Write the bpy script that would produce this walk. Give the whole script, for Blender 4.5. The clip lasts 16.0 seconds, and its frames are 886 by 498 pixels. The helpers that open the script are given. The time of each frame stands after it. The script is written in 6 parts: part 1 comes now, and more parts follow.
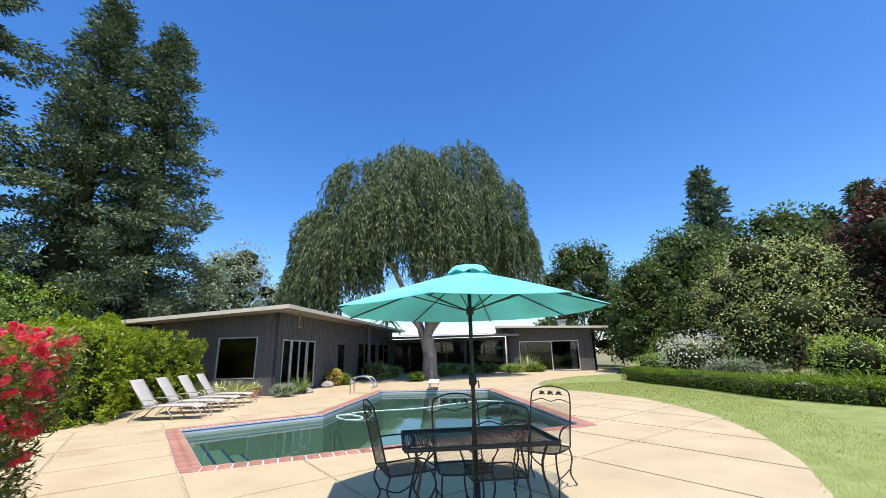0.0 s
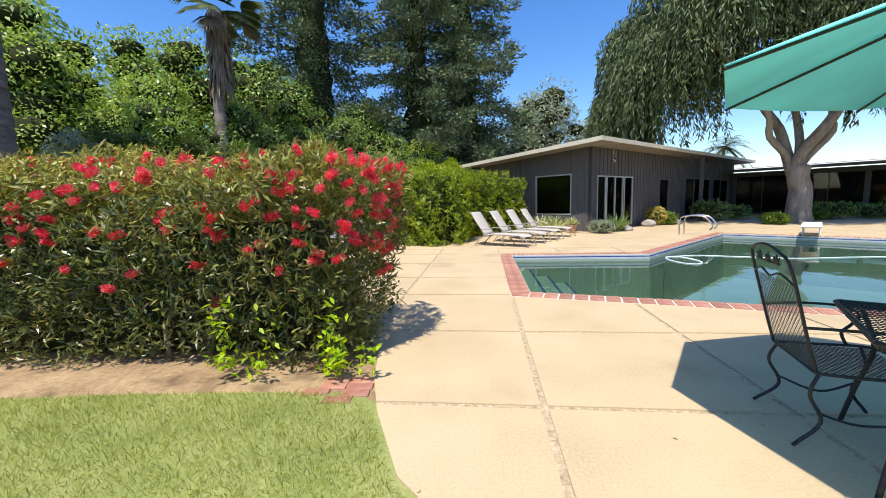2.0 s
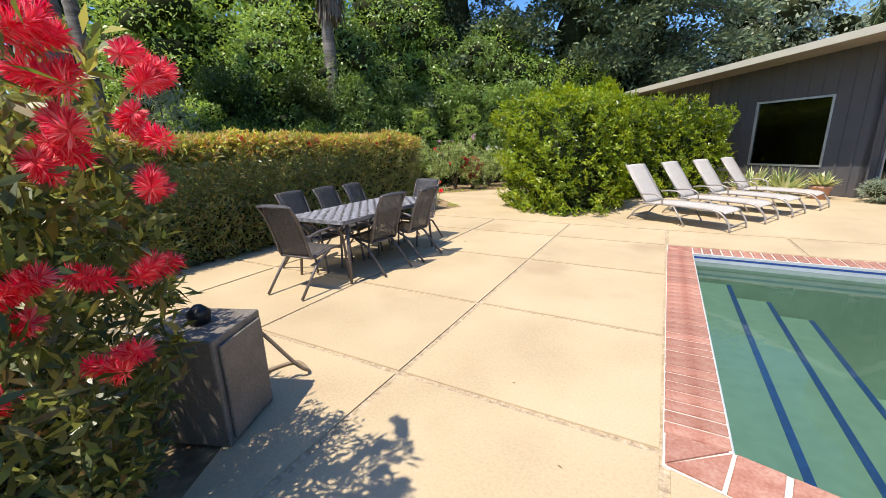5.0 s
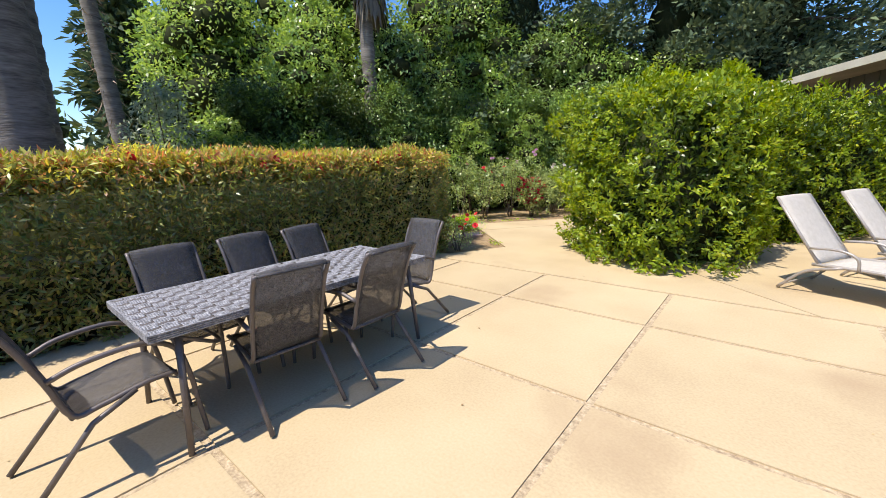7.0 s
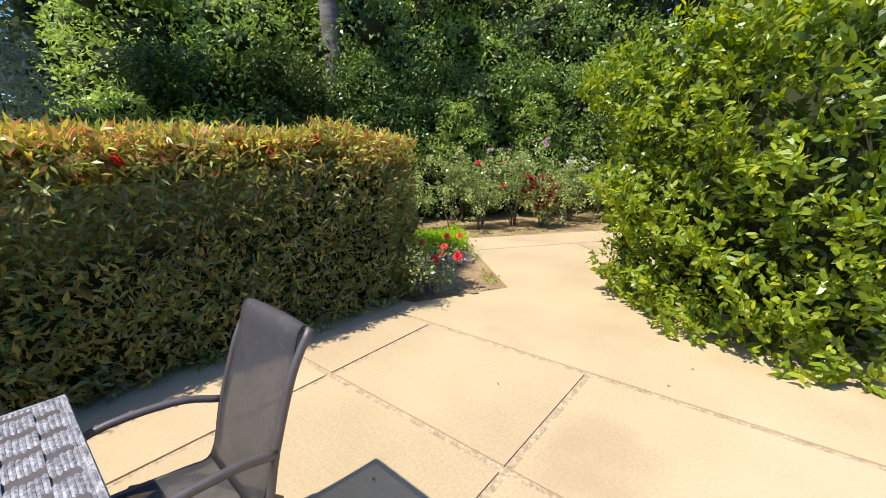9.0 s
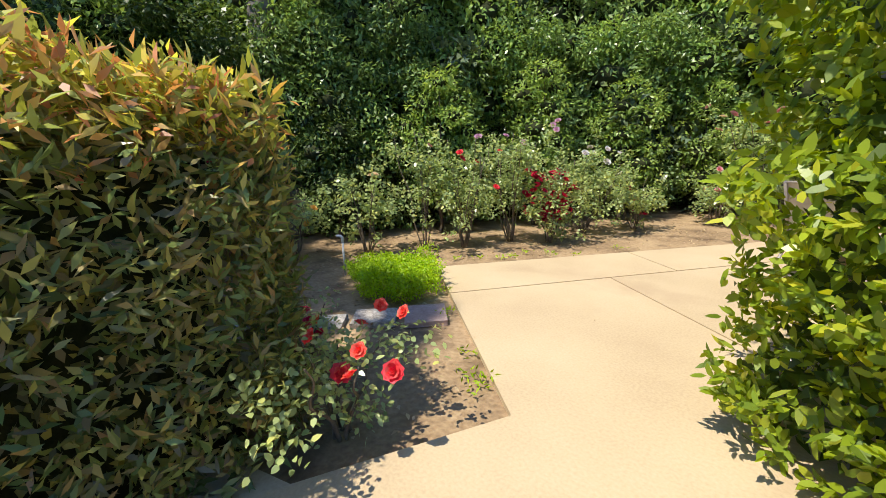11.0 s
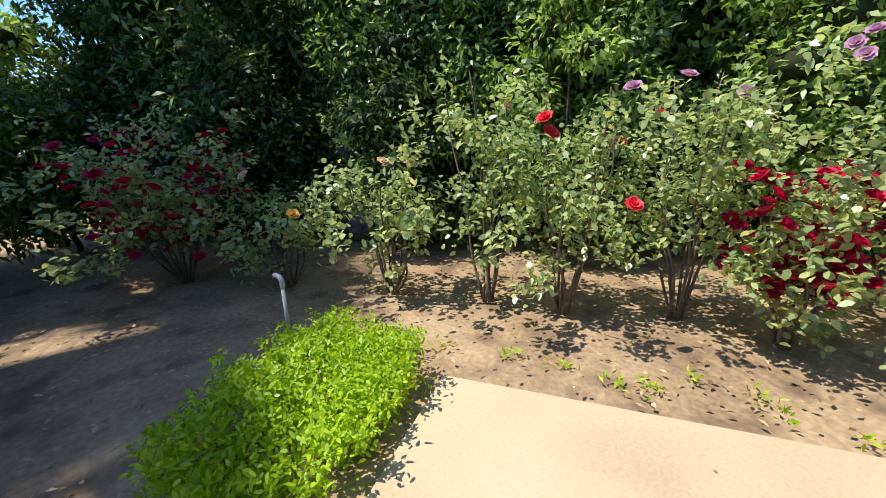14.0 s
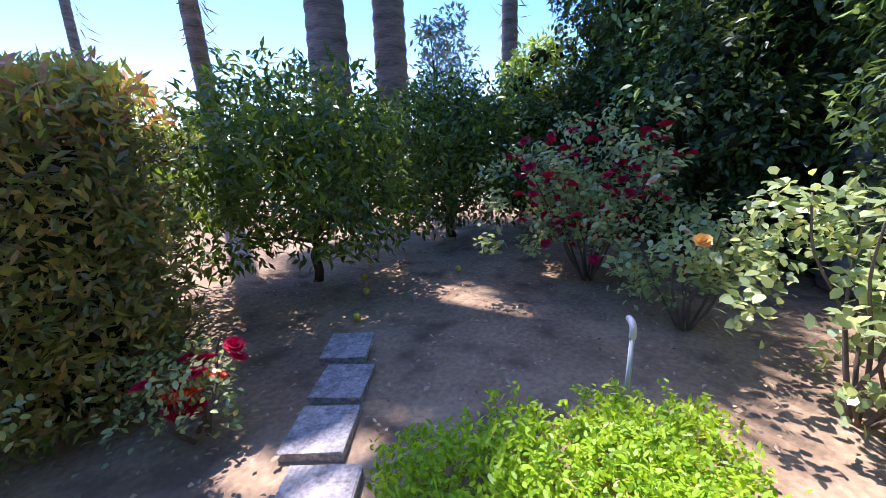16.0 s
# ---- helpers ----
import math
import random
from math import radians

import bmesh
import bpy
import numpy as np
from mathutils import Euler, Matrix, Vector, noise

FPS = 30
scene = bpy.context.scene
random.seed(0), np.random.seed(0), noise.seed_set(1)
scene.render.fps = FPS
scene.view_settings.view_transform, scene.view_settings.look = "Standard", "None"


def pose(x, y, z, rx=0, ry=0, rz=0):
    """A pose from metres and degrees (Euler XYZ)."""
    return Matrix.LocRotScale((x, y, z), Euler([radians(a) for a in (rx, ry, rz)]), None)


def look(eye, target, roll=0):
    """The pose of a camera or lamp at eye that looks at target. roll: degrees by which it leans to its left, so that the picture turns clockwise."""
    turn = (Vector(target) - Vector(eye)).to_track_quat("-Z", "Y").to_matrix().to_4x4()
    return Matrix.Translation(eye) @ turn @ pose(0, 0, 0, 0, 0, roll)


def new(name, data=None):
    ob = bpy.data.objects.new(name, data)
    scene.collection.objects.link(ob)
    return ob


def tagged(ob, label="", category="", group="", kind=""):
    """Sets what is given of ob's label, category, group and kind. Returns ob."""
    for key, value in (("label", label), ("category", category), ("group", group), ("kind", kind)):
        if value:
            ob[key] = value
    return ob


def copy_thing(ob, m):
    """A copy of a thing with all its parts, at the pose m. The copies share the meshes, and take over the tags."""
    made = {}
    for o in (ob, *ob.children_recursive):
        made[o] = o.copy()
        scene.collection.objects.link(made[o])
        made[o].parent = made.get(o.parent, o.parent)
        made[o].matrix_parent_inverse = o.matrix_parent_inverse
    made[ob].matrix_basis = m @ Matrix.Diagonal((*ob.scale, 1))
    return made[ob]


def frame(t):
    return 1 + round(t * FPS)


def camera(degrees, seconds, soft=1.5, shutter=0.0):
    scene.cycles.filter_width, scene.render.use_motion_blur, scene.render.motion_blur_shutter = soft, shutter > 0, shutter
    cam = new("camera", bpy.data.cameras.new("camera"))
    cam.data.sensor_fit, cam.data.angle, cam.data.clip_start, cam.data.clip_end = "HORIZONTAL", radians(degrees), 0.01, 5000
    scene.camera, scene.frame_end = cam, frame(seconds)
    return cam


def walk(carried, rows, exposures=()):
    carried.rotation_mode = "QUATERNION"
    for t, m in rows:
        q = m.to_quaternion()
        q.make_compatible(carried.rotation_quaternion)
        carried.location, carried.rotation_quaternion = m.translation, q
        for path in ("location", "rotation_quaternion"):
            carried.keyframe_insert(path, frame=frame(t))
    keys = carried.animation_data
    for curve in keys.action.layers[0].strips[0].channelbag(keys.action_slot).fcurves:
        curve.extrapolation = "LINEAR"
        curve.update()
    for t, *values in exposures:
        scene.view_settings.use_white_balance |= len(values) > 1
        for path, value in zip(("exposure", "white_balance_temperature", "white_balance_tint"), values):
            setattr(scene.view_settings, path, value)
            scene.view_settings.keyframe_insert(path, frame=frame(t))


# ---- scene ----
cam = camera(97.2, 16.0, 0.7)
METRES, EYE, TILT, LEAN, TURN = 17.15, 1.5, 0.0, 0.0, -37.1
ROWS = [
    (0.0, 0.0, 0.0, 0.0, 0.35, 15.0, 1.29),
    (0.5, -0.0018, 0.0077, -0.0015, 7.83, 15.37, 1.18),
    (1.0, -0.0064, 0.0231, -0.0039, 18.82, 11.43, 0.84),
    (1.5, -0.0208, 0.0447, -0.0076, 32.61, 2.51, 0.92),
    (2.0, -0.0363, 0.0733, -0.0081, 43.03, -6.92, 1.5),
    (2.5, -0.0552, 0.1034, -0.0082, 48.11, -11.87, 1.66),
    (3.0, -0.0699, 0.1345, -0.0072, 51.99, -13.74, 1.72),
    (3.5, -0.0872, 0.1687, -0.0049, 56.41, -14.45, 1.77),
    (4.0, -0.1045, 0.1999, -0.0042, 60.45, -14.64, 1.81),
    (6.5, -0.2483, 0.3307, 0.0011, 73.72, -13.34, 2.01),
    (7.0, -0.2796, 0.3521, -0.0012, 76.97, -12.06, 2.11),
    (7.5, -0.3171, 0.3691, -0.0005, 78.39, -11.77, 2.09),
    (8.0, -0.3522, 0.3835, -0.0027, 78.12, -12.13, 2.08),
    (8.5, -0.3925, 0.3963, -0.0021, 77.5, -12.51, 2.0),
    (9.0, -0.426, 0.4105, -0.0037, 77.18, -12.75, 1.96),
    (11.5, -0.5917, 0.4769, -0.0093, 74.63, -13.96, 2.01),
    (12.0, -0.6211, 0.4951, -0.0104, 70.87, -14.67, 1.91),
    (12.5, -0.6528, 0.5143, -0.0112, 67.88, -15.37, 1.79),
    (13.0, -0.6797, 0.537, -0.0127, 68.57, -16.12, 1.64),
    (13.5, -0.7057, 0.5499, -0.0128, 76.49, -16.5, 1.49),
    (14.0, -0.7207, 0.5522, -0.0126, 104.84, -15.69, 1.64),
    (14.5, -0.7316, 0.5566, -0.0128, 135.87, -15.31, 1.75),
    (15.0, -0.7448, 0.5551, -0.0125, 157.65, -15.61, 1.69),
    (15.5, -0.7569, 0.5485, -0.0111, 167.84, -15.54, 1.68),
    (16.0, -0.7685, 0.5441, -0.0107, 168.66, -15.0, 1.68),
]
EXPOSURES = [(0.0, 0.7, 6450, 10), (1.0, 0.7, 6500, 10), (2.2, 0.7, 6800, 11), (12.5, 0.74, 6750, 11), (13.6, 0.76, 6500, 14), (14.6, 1.0, 6000, 18), (15.2, 1.36, 5650, 32), (16.0, 1.48, 5650, 33)]
walk(cam, [(t, pose(0, 0, EYE, TILT, LEAN, TURN) @ pose(METRES * x, METRES * y, METRES * z, 90 + pitch, roll, yaw)) for t, x, y, z, yaw, pitch, roll in ROWS], EXPOSURES)

# ---- daylight ----
SUN_X, SUN_Y, SUN_Z = -0.25, -0.88, 1.95
world = bpy.data.worlds.new("sky")
scene.world = world
world.use_nodes = True
wn = world.node_tree.nodes
sky = wn.new("ShaderNodeTexSky")
sky.sky_type = "NISHITA"
sky.sun_disc = False
sky.sun_elevation = math.atan2(SUN_Z, math.hypot(SUN_X, SUN_Y))
sky.sun_rotation = math.atan2(SUN_X, SUN_Y)
sky.air_density, sky.dust_density, sky.ozone_density = 1.0, 0.6, 3.5
wn["Background"].inputs[1].default_value = 0.15
rich = wn.new("ShaderNodeHueSaturation")
rich.inputs["Hue"].default_value, rich.inputs["Saturation"].default_value = 0.508, 1.3
world.node_tree.links.new(sky.outputs[0], rich.inputs["Color"])
world.node_tree.links.new(rich.outputs[0], wn["Background"].inputs[0])
sun = new("sun", bpy.data.lights.new("sun", "SUN"))
sun.data.energy, sun.data.angle, sun.data.color = 3.75, radians(0.55), (1.0, 0.95, 0.86)
sun.matrix_world = look((SUN_X * 20, SUN_Y * 20, SUN_Z * 20), (0, 0, 0))

# ---- materials ----


def mat(name, colours, scale=4.0, rough=0.8, bump=0.2, bump_scale=None, metal=0.0, detail=6.0, spec=0.5, spots=None, per_piece=0.0, stretch=(1, 1, 1)):
    """A procedural surface: two or three colours over two scales of noise, a fine relief, and a little change from piece to piece."""
    m = bpy.data.materials.new(name)
    m.use_nodes = True
    n, k = m.node_tree.nodes, m.node_tree.links
    b = n["Principled BSDF"]
    co, mp = n.new("ShaderNodeTexCoord"), n.new("ShaderNodeMapping")
    mp.inputs["Scale"].default_value = stretch
    k.new(co.outputs["Object"], mp.inputs["Vector"])
    big, fine = n.new("ShaderNodeTexNoise"), n.new("ShaderNodeTexNoise")
    big.inputs["Scale"].default_value, big.inputs["Detail"].default_value = scale, detail
    fine.inputs["Scale"].default_value, fine.inputs["Detail"].default_value = bump_scale or scale * 12, 4.0
    k.new(mp.outputs[0], big.inputs["Vector"])
    k.new(mp.outputs[0], fine.inputs["Vector"])
    mixf = n.new("ShaderNodeMath")
    mixf.operation = "MULTIPLY_ADD"
    mixf.inputs[1].default_value = 0.45
    k.new(fine.outputs[0], mixf.inputs[0])
    half = n.new("ShaderNodeMath")
    half.operation = "MULTIPLY"
    half.inputs[1].default_value = 0.55
    k.new(big.outputs[0], half.inputs[0])
    k.new(half.outputs[0], mixf.inputs[2])
    ramp = n.new("ShaderNodeValToRGB")
    el = ramp.color_ramp.elements
    el[0].position, el[1].position = 0.34, 0.66
    el[0].color, el[1].color = (*colours[0], 1), (*colours[-1], 1)
    if len(colours) == 3:
        e = el.new(0.5)
        e.color = (*colours[1], 1)
    k.new(mixf.outputs[0], ramp.inputs[0])
    out = ramp.outputs[0]
    if spots:
        colour, size, low, high = spots
        sp, sr, mx = n.new("ShaderNodeTexNoise"), n.new("ShaderNodeValToRGB"), n.new("ShaderNodeMix")
        sp.inputs["Scale"].default_value, sp.inputs["Detail"].default_value = size, 5.0
        k.new(co.outputs["Object"], sp.inputs["Vector"])
        sr.color_ramp.elements[0].position, sr.color_ramp.elements[1].position = low, high
        k.new(sp.outputs[0], sr.inputs[0])
        mx.data_type = "RGBA"
        k.new(sr.outputs[0], mx.inputs["Factor"])
        k.new(out, mx.inputs["A"])
        mx.inputs["B"].default_value = (*colour, 1)
        out = mx.outputs["Result"]
    if per_piece:
        info, hs, mr = n.new("ShaderNodeObjectInfo"), n.new("ShaderNodeHueSaturation"), n.new("ShaderNodeMapRange")
        mr.inputs["To Min"].default_value, mr.inputs["To Max"].default_value = 1 - per_piece, 1 + per_piece
        k.new(info.outputs["Random"], mr.inputs["Value"])
        k.new(mr.outputs[0], hs.inputs["Value"])
        k.new(out, hs.inputs["Color"])
        out = hs.outputs[0]
    k.new(out, b.inputs["Base Color"])
    b.inputs["Roughness"].default_value, b.inputs["Metallic"].default_value = rough, metal
    b.inputs["Specular IOR Level"].default_value = spec
    if bump:
        bp = n.new("ShaderNodeBump")
        bp.inputs["Strength"].default_value, bp.inputs["Distance"].default_value = bump, 0.01
        k.new(fine.outputs[0], bp.inputs["Height"])
        k.new(bp.outputs[0], b.inputs["Normal"])
    return m


def leaf_mat(name, colours, through_light=0.35, rough=0.45, spec=0.4, gain=1.55):
    """Leaves: a colour of its own for every leaf, slightly shiny above, letting light through."""
    m = bpy.data.materials.new(name)
    m.use_nodes = True
    n, k = m.node_tree.nodes, m.node_tree.links
    b = n["Principled BSDF"]
    geo, ramp = n.new("ShaderNodeNewGeometry"), n.new("ShaderNodeValToRGB")
    k.new(geo.outputs["Random Per Island"], ramp.inputs[0])
    el = ramp.color_ramp.elements
    colours = [tuple(min(0.9, gain * v) for v in c) for c in colours]
    el[0].color, el[1].color = (*colours[0], 1), (*colours[-1], 1)
    for i, c in enumerate(colours[1:-1], 1):
        e = el.new(i / (len(colours) - 1))
        e.color = (*c, 1)
    co, noi, mx = n.new("ShaderNodeTexCoord"), n.new("ShaderNodeTexNoise"), n.new("ShaderNodeMix")
    noi.inputs["Scale"].default_value = 1.3
    k.new(co.outputs["Object"], noi.inputs["Vector"])
    mx.data_type, mx.blend_type = "RGBA", "MULTIPLY"
    mx.inputs["Factor"].default_value = 0.5
    k.new(ramp.outputs[0], mx.inputs["A"])
    br = n.new("ShaderNodeValToRGB")
    br.color_ramp.elements[0].position, br.color_ramp.elements[1].position = 0.3, 0.7
    br.color_ramp.elements[0].color, br.color_ramp.elements[1].color = (0.55, 0.6, 0.5, 1), (1.25, 1.2, 1.05, 1)
    k.new(noi.outputs[0], br.inputs[0])
    k.new(br.outputs[0], mx.inputs["B"])
    k.new(mx.outputs["Result"], b.inputs["Base Color"])
    b.inputs["Roughness"].default_value, b.inputs["Specular IOR Level"].default_value = rough, spec
    if through_light:
        tr, ms, hs = n.new("ShaderNodeBsdfTranslucent"), n.new("ShaderNodeMixShader"), n.new("ShaderNodeHueSaturation")
        hs.inputs["Hue"].default_value, hs.inputs["Saturation"].default_value, hs.inputs["Value"].default_value = 0.485, 1.1, 1.5
        k.new(mx.outputs["Result"], hs.inputs["Color"])
        k.new(hs.outputs[0], tr.inputs["Color"])
        ms.inputs[0].default_value = through_light
        k.new(b.outputs[0], ms.inputs[1])
        k.new(tr.outputs[0], ms.inputs[2])
        k.new(ms.outputs[0], n["Material Output"].inputs["Surface"])
    return m


def clear_mat(name, tint, ior=1.33, rough=0.0, wave=0.0, wave_scale=1.5):
    """A clear sheet: what lies behind it, tinted, and a mirror image that grows with the angle."""
    m = bpy.data.materials.new(name)
    m.use_nodes = True
    n, k = m.node_tree.nodes, m.node_tree.links
    n.remove(n["Principled BSDF"])
    tr, gl, fr, ms = n.new("ShaderNodeBsdfTransparent"), n.new("ShaderNodeBsdfGlossy"), n.new("ShaderNodeFresnel"), n.new("ShaderNodeMixShader")
    tr.inputs["Color"].default_value = (*tint, 1)
    gl.inputs["Roughness"].default_value = rough
    fr.inputs["IOR"].default_value = ior
    if wave:
        co, no, bp = n.new("ShaderNodeTexCoord"), n.new("ShaderNodeTexNoise"), n.new("ShaderNodeBump")
        no.inputs["Scale"].default_value, no.inputs["Detail"].default_value = wave_scale, 3.0
        bp.inputs["Strength"].default_value, bp.inputs["Distance"].default_value = wave, 0.05
        k.new(co.outputs["Object"], no.inputs["Vector"])
        k.new(no.outputs[0], bp.inputs["Height"])
        k.new(bp.outputs[0], gl.inputs["Normal"])
        k.new(bp.outputs[0], fr.inputs["Normal"])
    k.new(fr.outputs[0], ms.inputs[0])
    k.new(tr.outputs[0], ms.inputs[1])
    k.new(gl.outputs[0], ms.inputs[2])
    k.new(ms.outputs[0], n["Material Output"].inputs["Surface"])
    return m


M = {}
M["concrete"] = mat("cream_concrete", [(0.43, 0.325, 0.195), (0.5, 0.39, 0.235), (0.55, 0.435, 0.272)], 1.1, 0.85, 0.1, 60, spots=((0.36, 0.25, 0.15), 0.7, 0.58, 0.8), per_piece=0.035)
M["joint"] = mat("joint_gravel", [(0.26, 0.19, 0.12), (0.44, 0.34, 0.215), (0.6, 0.48, 0.33)], 25, 0.95, 0.8, 70)
M["brick"] = mat("coping_brick", [(0.288, 0.112, 0.073), (0.376, 0.172, 0.120), (0.440, 0.258, 0.189)], 9, 0.85, 0.4, 60, per_piece=0.18)
M["mortar"] = mat("pale_mortar", [(0.6, 0.52, 0.44), (0.72, 0.65, 0.57)], 12, 0.9, 0.4)
M["soil"] = mat("dry_soil", [(0.194, 0.126, 0.066), (0.320, 0.219, 0.117), (0.446, 0.321, 0.179)], 1.6, 0.95, 0.9, 26, spots=((0.145, 0.093, 0.048), 3.0, 0.52, 0.7))
M["lawn"] = mat("lawn_ground", [(0.16, 0.2, 0.05), (0.23, 0.27, 0.075), (0.32, 0.33, 0.12)], 2.2, 0.95, 0.9, 45)
M["far_ground"] = mat("far_ground", [(0.13, 0.14, 0.05), (0.22, 0.2, 0.09), (0.36, 0.29, 0.17)], 0.12, 0.95, 0.5, 8)
M["plaster"] = mat("pool_plaster", [(0.2, 0.26, 0.225), (0.27, 0.335, 0.29)], 0.8, 0.7, 0.1)
M["tile_white"] = mat("white_pool_tile", [(0.36, 0.4, 0.41), (0.48, 0.51, 0.52)], 6, 0.25, 0.05)
M["tile_blue"] = mat("blue_pool_tile", [(0.02, 0.05, 0.19), (0.035, 0.085, 0.3)], 14, 0.25, 0.05)
M["water"] = clear_mat("pool_water", (0.6, 0.76, 0.68), 1.33, 0.0, 0.05, 2.2)
M["glass"] = clear_mat("window_glass", (0.55, 0.58, 0.58), 1.5)
M["house_paint"] = mat("charcoal_siding_paint", [(0.085, 0.079, 0.08), (0.105, 0.098, 0.098)], 2.2, 0.7, 0.12, 50)
M["grey_paint"] = mat("light_grey_paint", [(0.27, 0.27, 0.27), (0.33, 0.33, 0.33)], 3, 0.7, 0.1)
# paler than the house paint, to make one wall stretch look sunlit
M["sunlit_wall_paint"] = mat("pale_sunlit_wall", [(0.36, 0.36, 0.37), (0.45, 0.45, 0.46)], 3, 0.85, 0.25, 60)
M["roof_trim"] = mat("cream_fascia_paint", [(0.5, 0.46, 0.36), (0.6, 0.56, 0.45)], 3, 0.6, 0.1)
M["roof"] = mat("pale_roof_gravel", [(0.42, 0.41, 0.38), (0.58, 0.56, 0.52)], 5, 0.95, 0.6, 40)
M["soffit"] = mat("soffit_boards", [(0.2, 0.17, 0.14), (0.28, 0.24, 0.2)], 2, 0.8, 0.1)
# near-black, so that rooms behind the glass look unlit
M["dark_room"] = mat("interior_shade", [(0.02, 0.02, 0.02), (0.04, 0.038, 0.035)], 1.5, 0.9, 0.1)
M["window_metal"] = mat("aluminium_frame", [(0.55, 0.55, 0.54), (0.65, 0.65, 0.64)], 8, 0.4, 0.05, metal=0.6)
M["white_paint"] = mat("white_paint", [(0.72, 0.72, 0.7), (0.8, 0.8, 0.78)], 3, 0.5, 0.05)
M["curtain"] = mat("white_curtain", [(0.6, 0.6, 0.58), (0.72, 0.72, 0.7)], 5, 0.9, 0.1)
M["canvas"] = leaf_mat("turquoise_canvas", [(0.25, 0.66, 0.73), (0.255, 0.68, 0.75)], 0.28, 0.85, 0.1, 1.0)
M["iron"] = mat("black_wrought_iron", [(0.012, 0.014, 0.015), (0.03, 0.032, 0.034)], 30, 0.45, 0.25, metal=0.3)
M["umbrella_pole"] = mat("bronze_pole", [(0.03, 0.028, 0.026), (0.055, 0.05, 0.045)], 12, 0.4, 0.1, metal=0.5)
M["frame_brown"] = mat("taupe_metal_frame", [(0.11, 0.095, 0.09), (0.16, 0.14, 0.135)], 16, 0.45, 0.1, metal=0.3)
M["lounger_frame"] = mat("taupe_lounger_frame", [(0.34, 0.3, 0.26), (0.42, 0.38, 0.34)], 16, 0.4, 0.1, metal=0.3)
M["sling_dark"] = mat("dark_mesh_sling", [(0.06, 0.057, 0.06), (0.1, 0.096, 0.1)], 30, 0.55, 0.5, 260)
M["sling_pale"] = mat("pale_mesh_sling", [(0.5, 0.46, 0.4), (0.6, 0.56, 0.5)], 20, 0.7, 0.4, 220)
M["wicker"] = mat("grey_wicker", [(0.1, 0.1, 0.11), (0.23, 0.23, 0.245), (0.42, 0.42, 0.44)], 30, 0.55, 0.4, 120, per_piece=0.1)
M["bark"] = mat("bark", [(0.045, 0.032, 0.024), (0.1, 0.075, 0.055), (0.17, 0.135, 0.105)], 4, 0.95, 1.0, 22, stretch=(1, 1, 0.25))
M["palm_bark"] = mat("palm_bark", [(0.09, 0.075, 0.065), (0.19, 0.165, 0.145), (0.28, 0.25, 0.225)], 2.5, 0.95, 1.0, 14, stretch=(0.5, 0.5, 3))
M["willow_bark"] = mat("willow_bark", [(0.16, 0.13, 0.1), (0.27, 0.23, 0.185), (0.36, 0.31, 0.26)], 3, 0.95, 0.9, 14, stretch=(1, 1, 0.3))
M["twig"] = mat("twig_wood", [(0.1, 0.075, 0.05), (0.2, 0.155, 0.11)], 14, 0.9, 0.5)
# dark solid fill, its colour standing for the shade inside hedges and crowns
M["shade_core"] = mat("inner_shade", [(0.022, 0.03, 0.012), (0.05, 0.055, 0.026)], 6, 1.0, 0.8, 30, spec=0.05)
M["stone"] = mat("speckled_paver", [(0.18, 0.16, 0.135), (0.37, 0.34, 0.295), (0.58, 0.54, 0.47)], 22, 0.9, 0.9, 55, per_piece=0.12)
M["stone_pink"] = mat("pink_paver", [(0.34, 0.23, 0.19), (0.5, 0.37, 0.31)], 10, 0.9, 0.6, 50)
M["rock"] = mat("garden_rock", [(0.26, 0.23, 0.2), (0.46, 0.42, 0.37)], 3, 0.95, 0.9, 20)
M["pvc"] = mat("grey_pipe", [(0.42, 0.43, 0.43), (0.55, 0.56, 0.56)], 8, 0.45, 0.1)
M["steel"] = mat("brushed_steel", [(0.55, 0.55, 0.55), (0.68, 0.68, 0.68)], 10, 0.22, 0.05, metal=1.0)
M["box_metal"] = mat("weathered_box_panel", [(0.13, 0.11, 0.09), (0.23, 0.2, 0.165)], 5, 0.7, 0.3)
M["hose"] = mat("tan_hose", [(0.22, 0.16, 0.1), (0.32, 0.24, 0.15)], 20, 0.6, 0.2)
M["terracotta"] = mat("terracotta", [(0.4, 0.2, 0.12), (0.5, 0.27, 0.17)], 8, 0.85, 0.3)
M["rubber"] = mat("pale_rubber", [(0.5, 0.62, 0.6), (0.6, 0.72, 0.7)], 8, 0.5, 0.05)
M["citrus"] = mat("lemon_skin", [(0.75, 0.55, 0.05), (0.85, 0.68, 0.1)], 20, 0.5, 0.3)

L = {}
# lower leaves coloured dark for shade; the bright top is also young growth
L["brush"] = leaf_mat("bottlebrush_leaf", [(0.05, 0.08, 0.02), (0.11, 0.14, 0.032), (0.07, 0.095, 0.028), (0.2, 0.2, 0.055), (0.09, 0.12, 0.03), (0.34, 0.35, 0.08), (0.16, 0.08, 0.035)], 0.25, 0.35, 0.5, 1.0)
L["brush_tip"] = leaf_mat("bottlebrush_young_lit_leaf", [(0.09, 0.13, 0.03), (0.2, 0.22, 0.05), (0.34, 0.34, 0.1), (0.12, 0.14, 0.035), (0.25, 0.13, 0.05)], 0.4, 0.4, 0.5, 1.35)
L["dark_hedge"] = leaf_mat("clipped_hedge_leaf", [(0.035, 0.055, 0.018), (0.075, 0.1, 0.026), (0.06, 0.055, 0.03), (0.12, 0.125, 0.03), (0.11, 0.075, 0.035)], 0.32, 0.35, 0.5, 3.2)
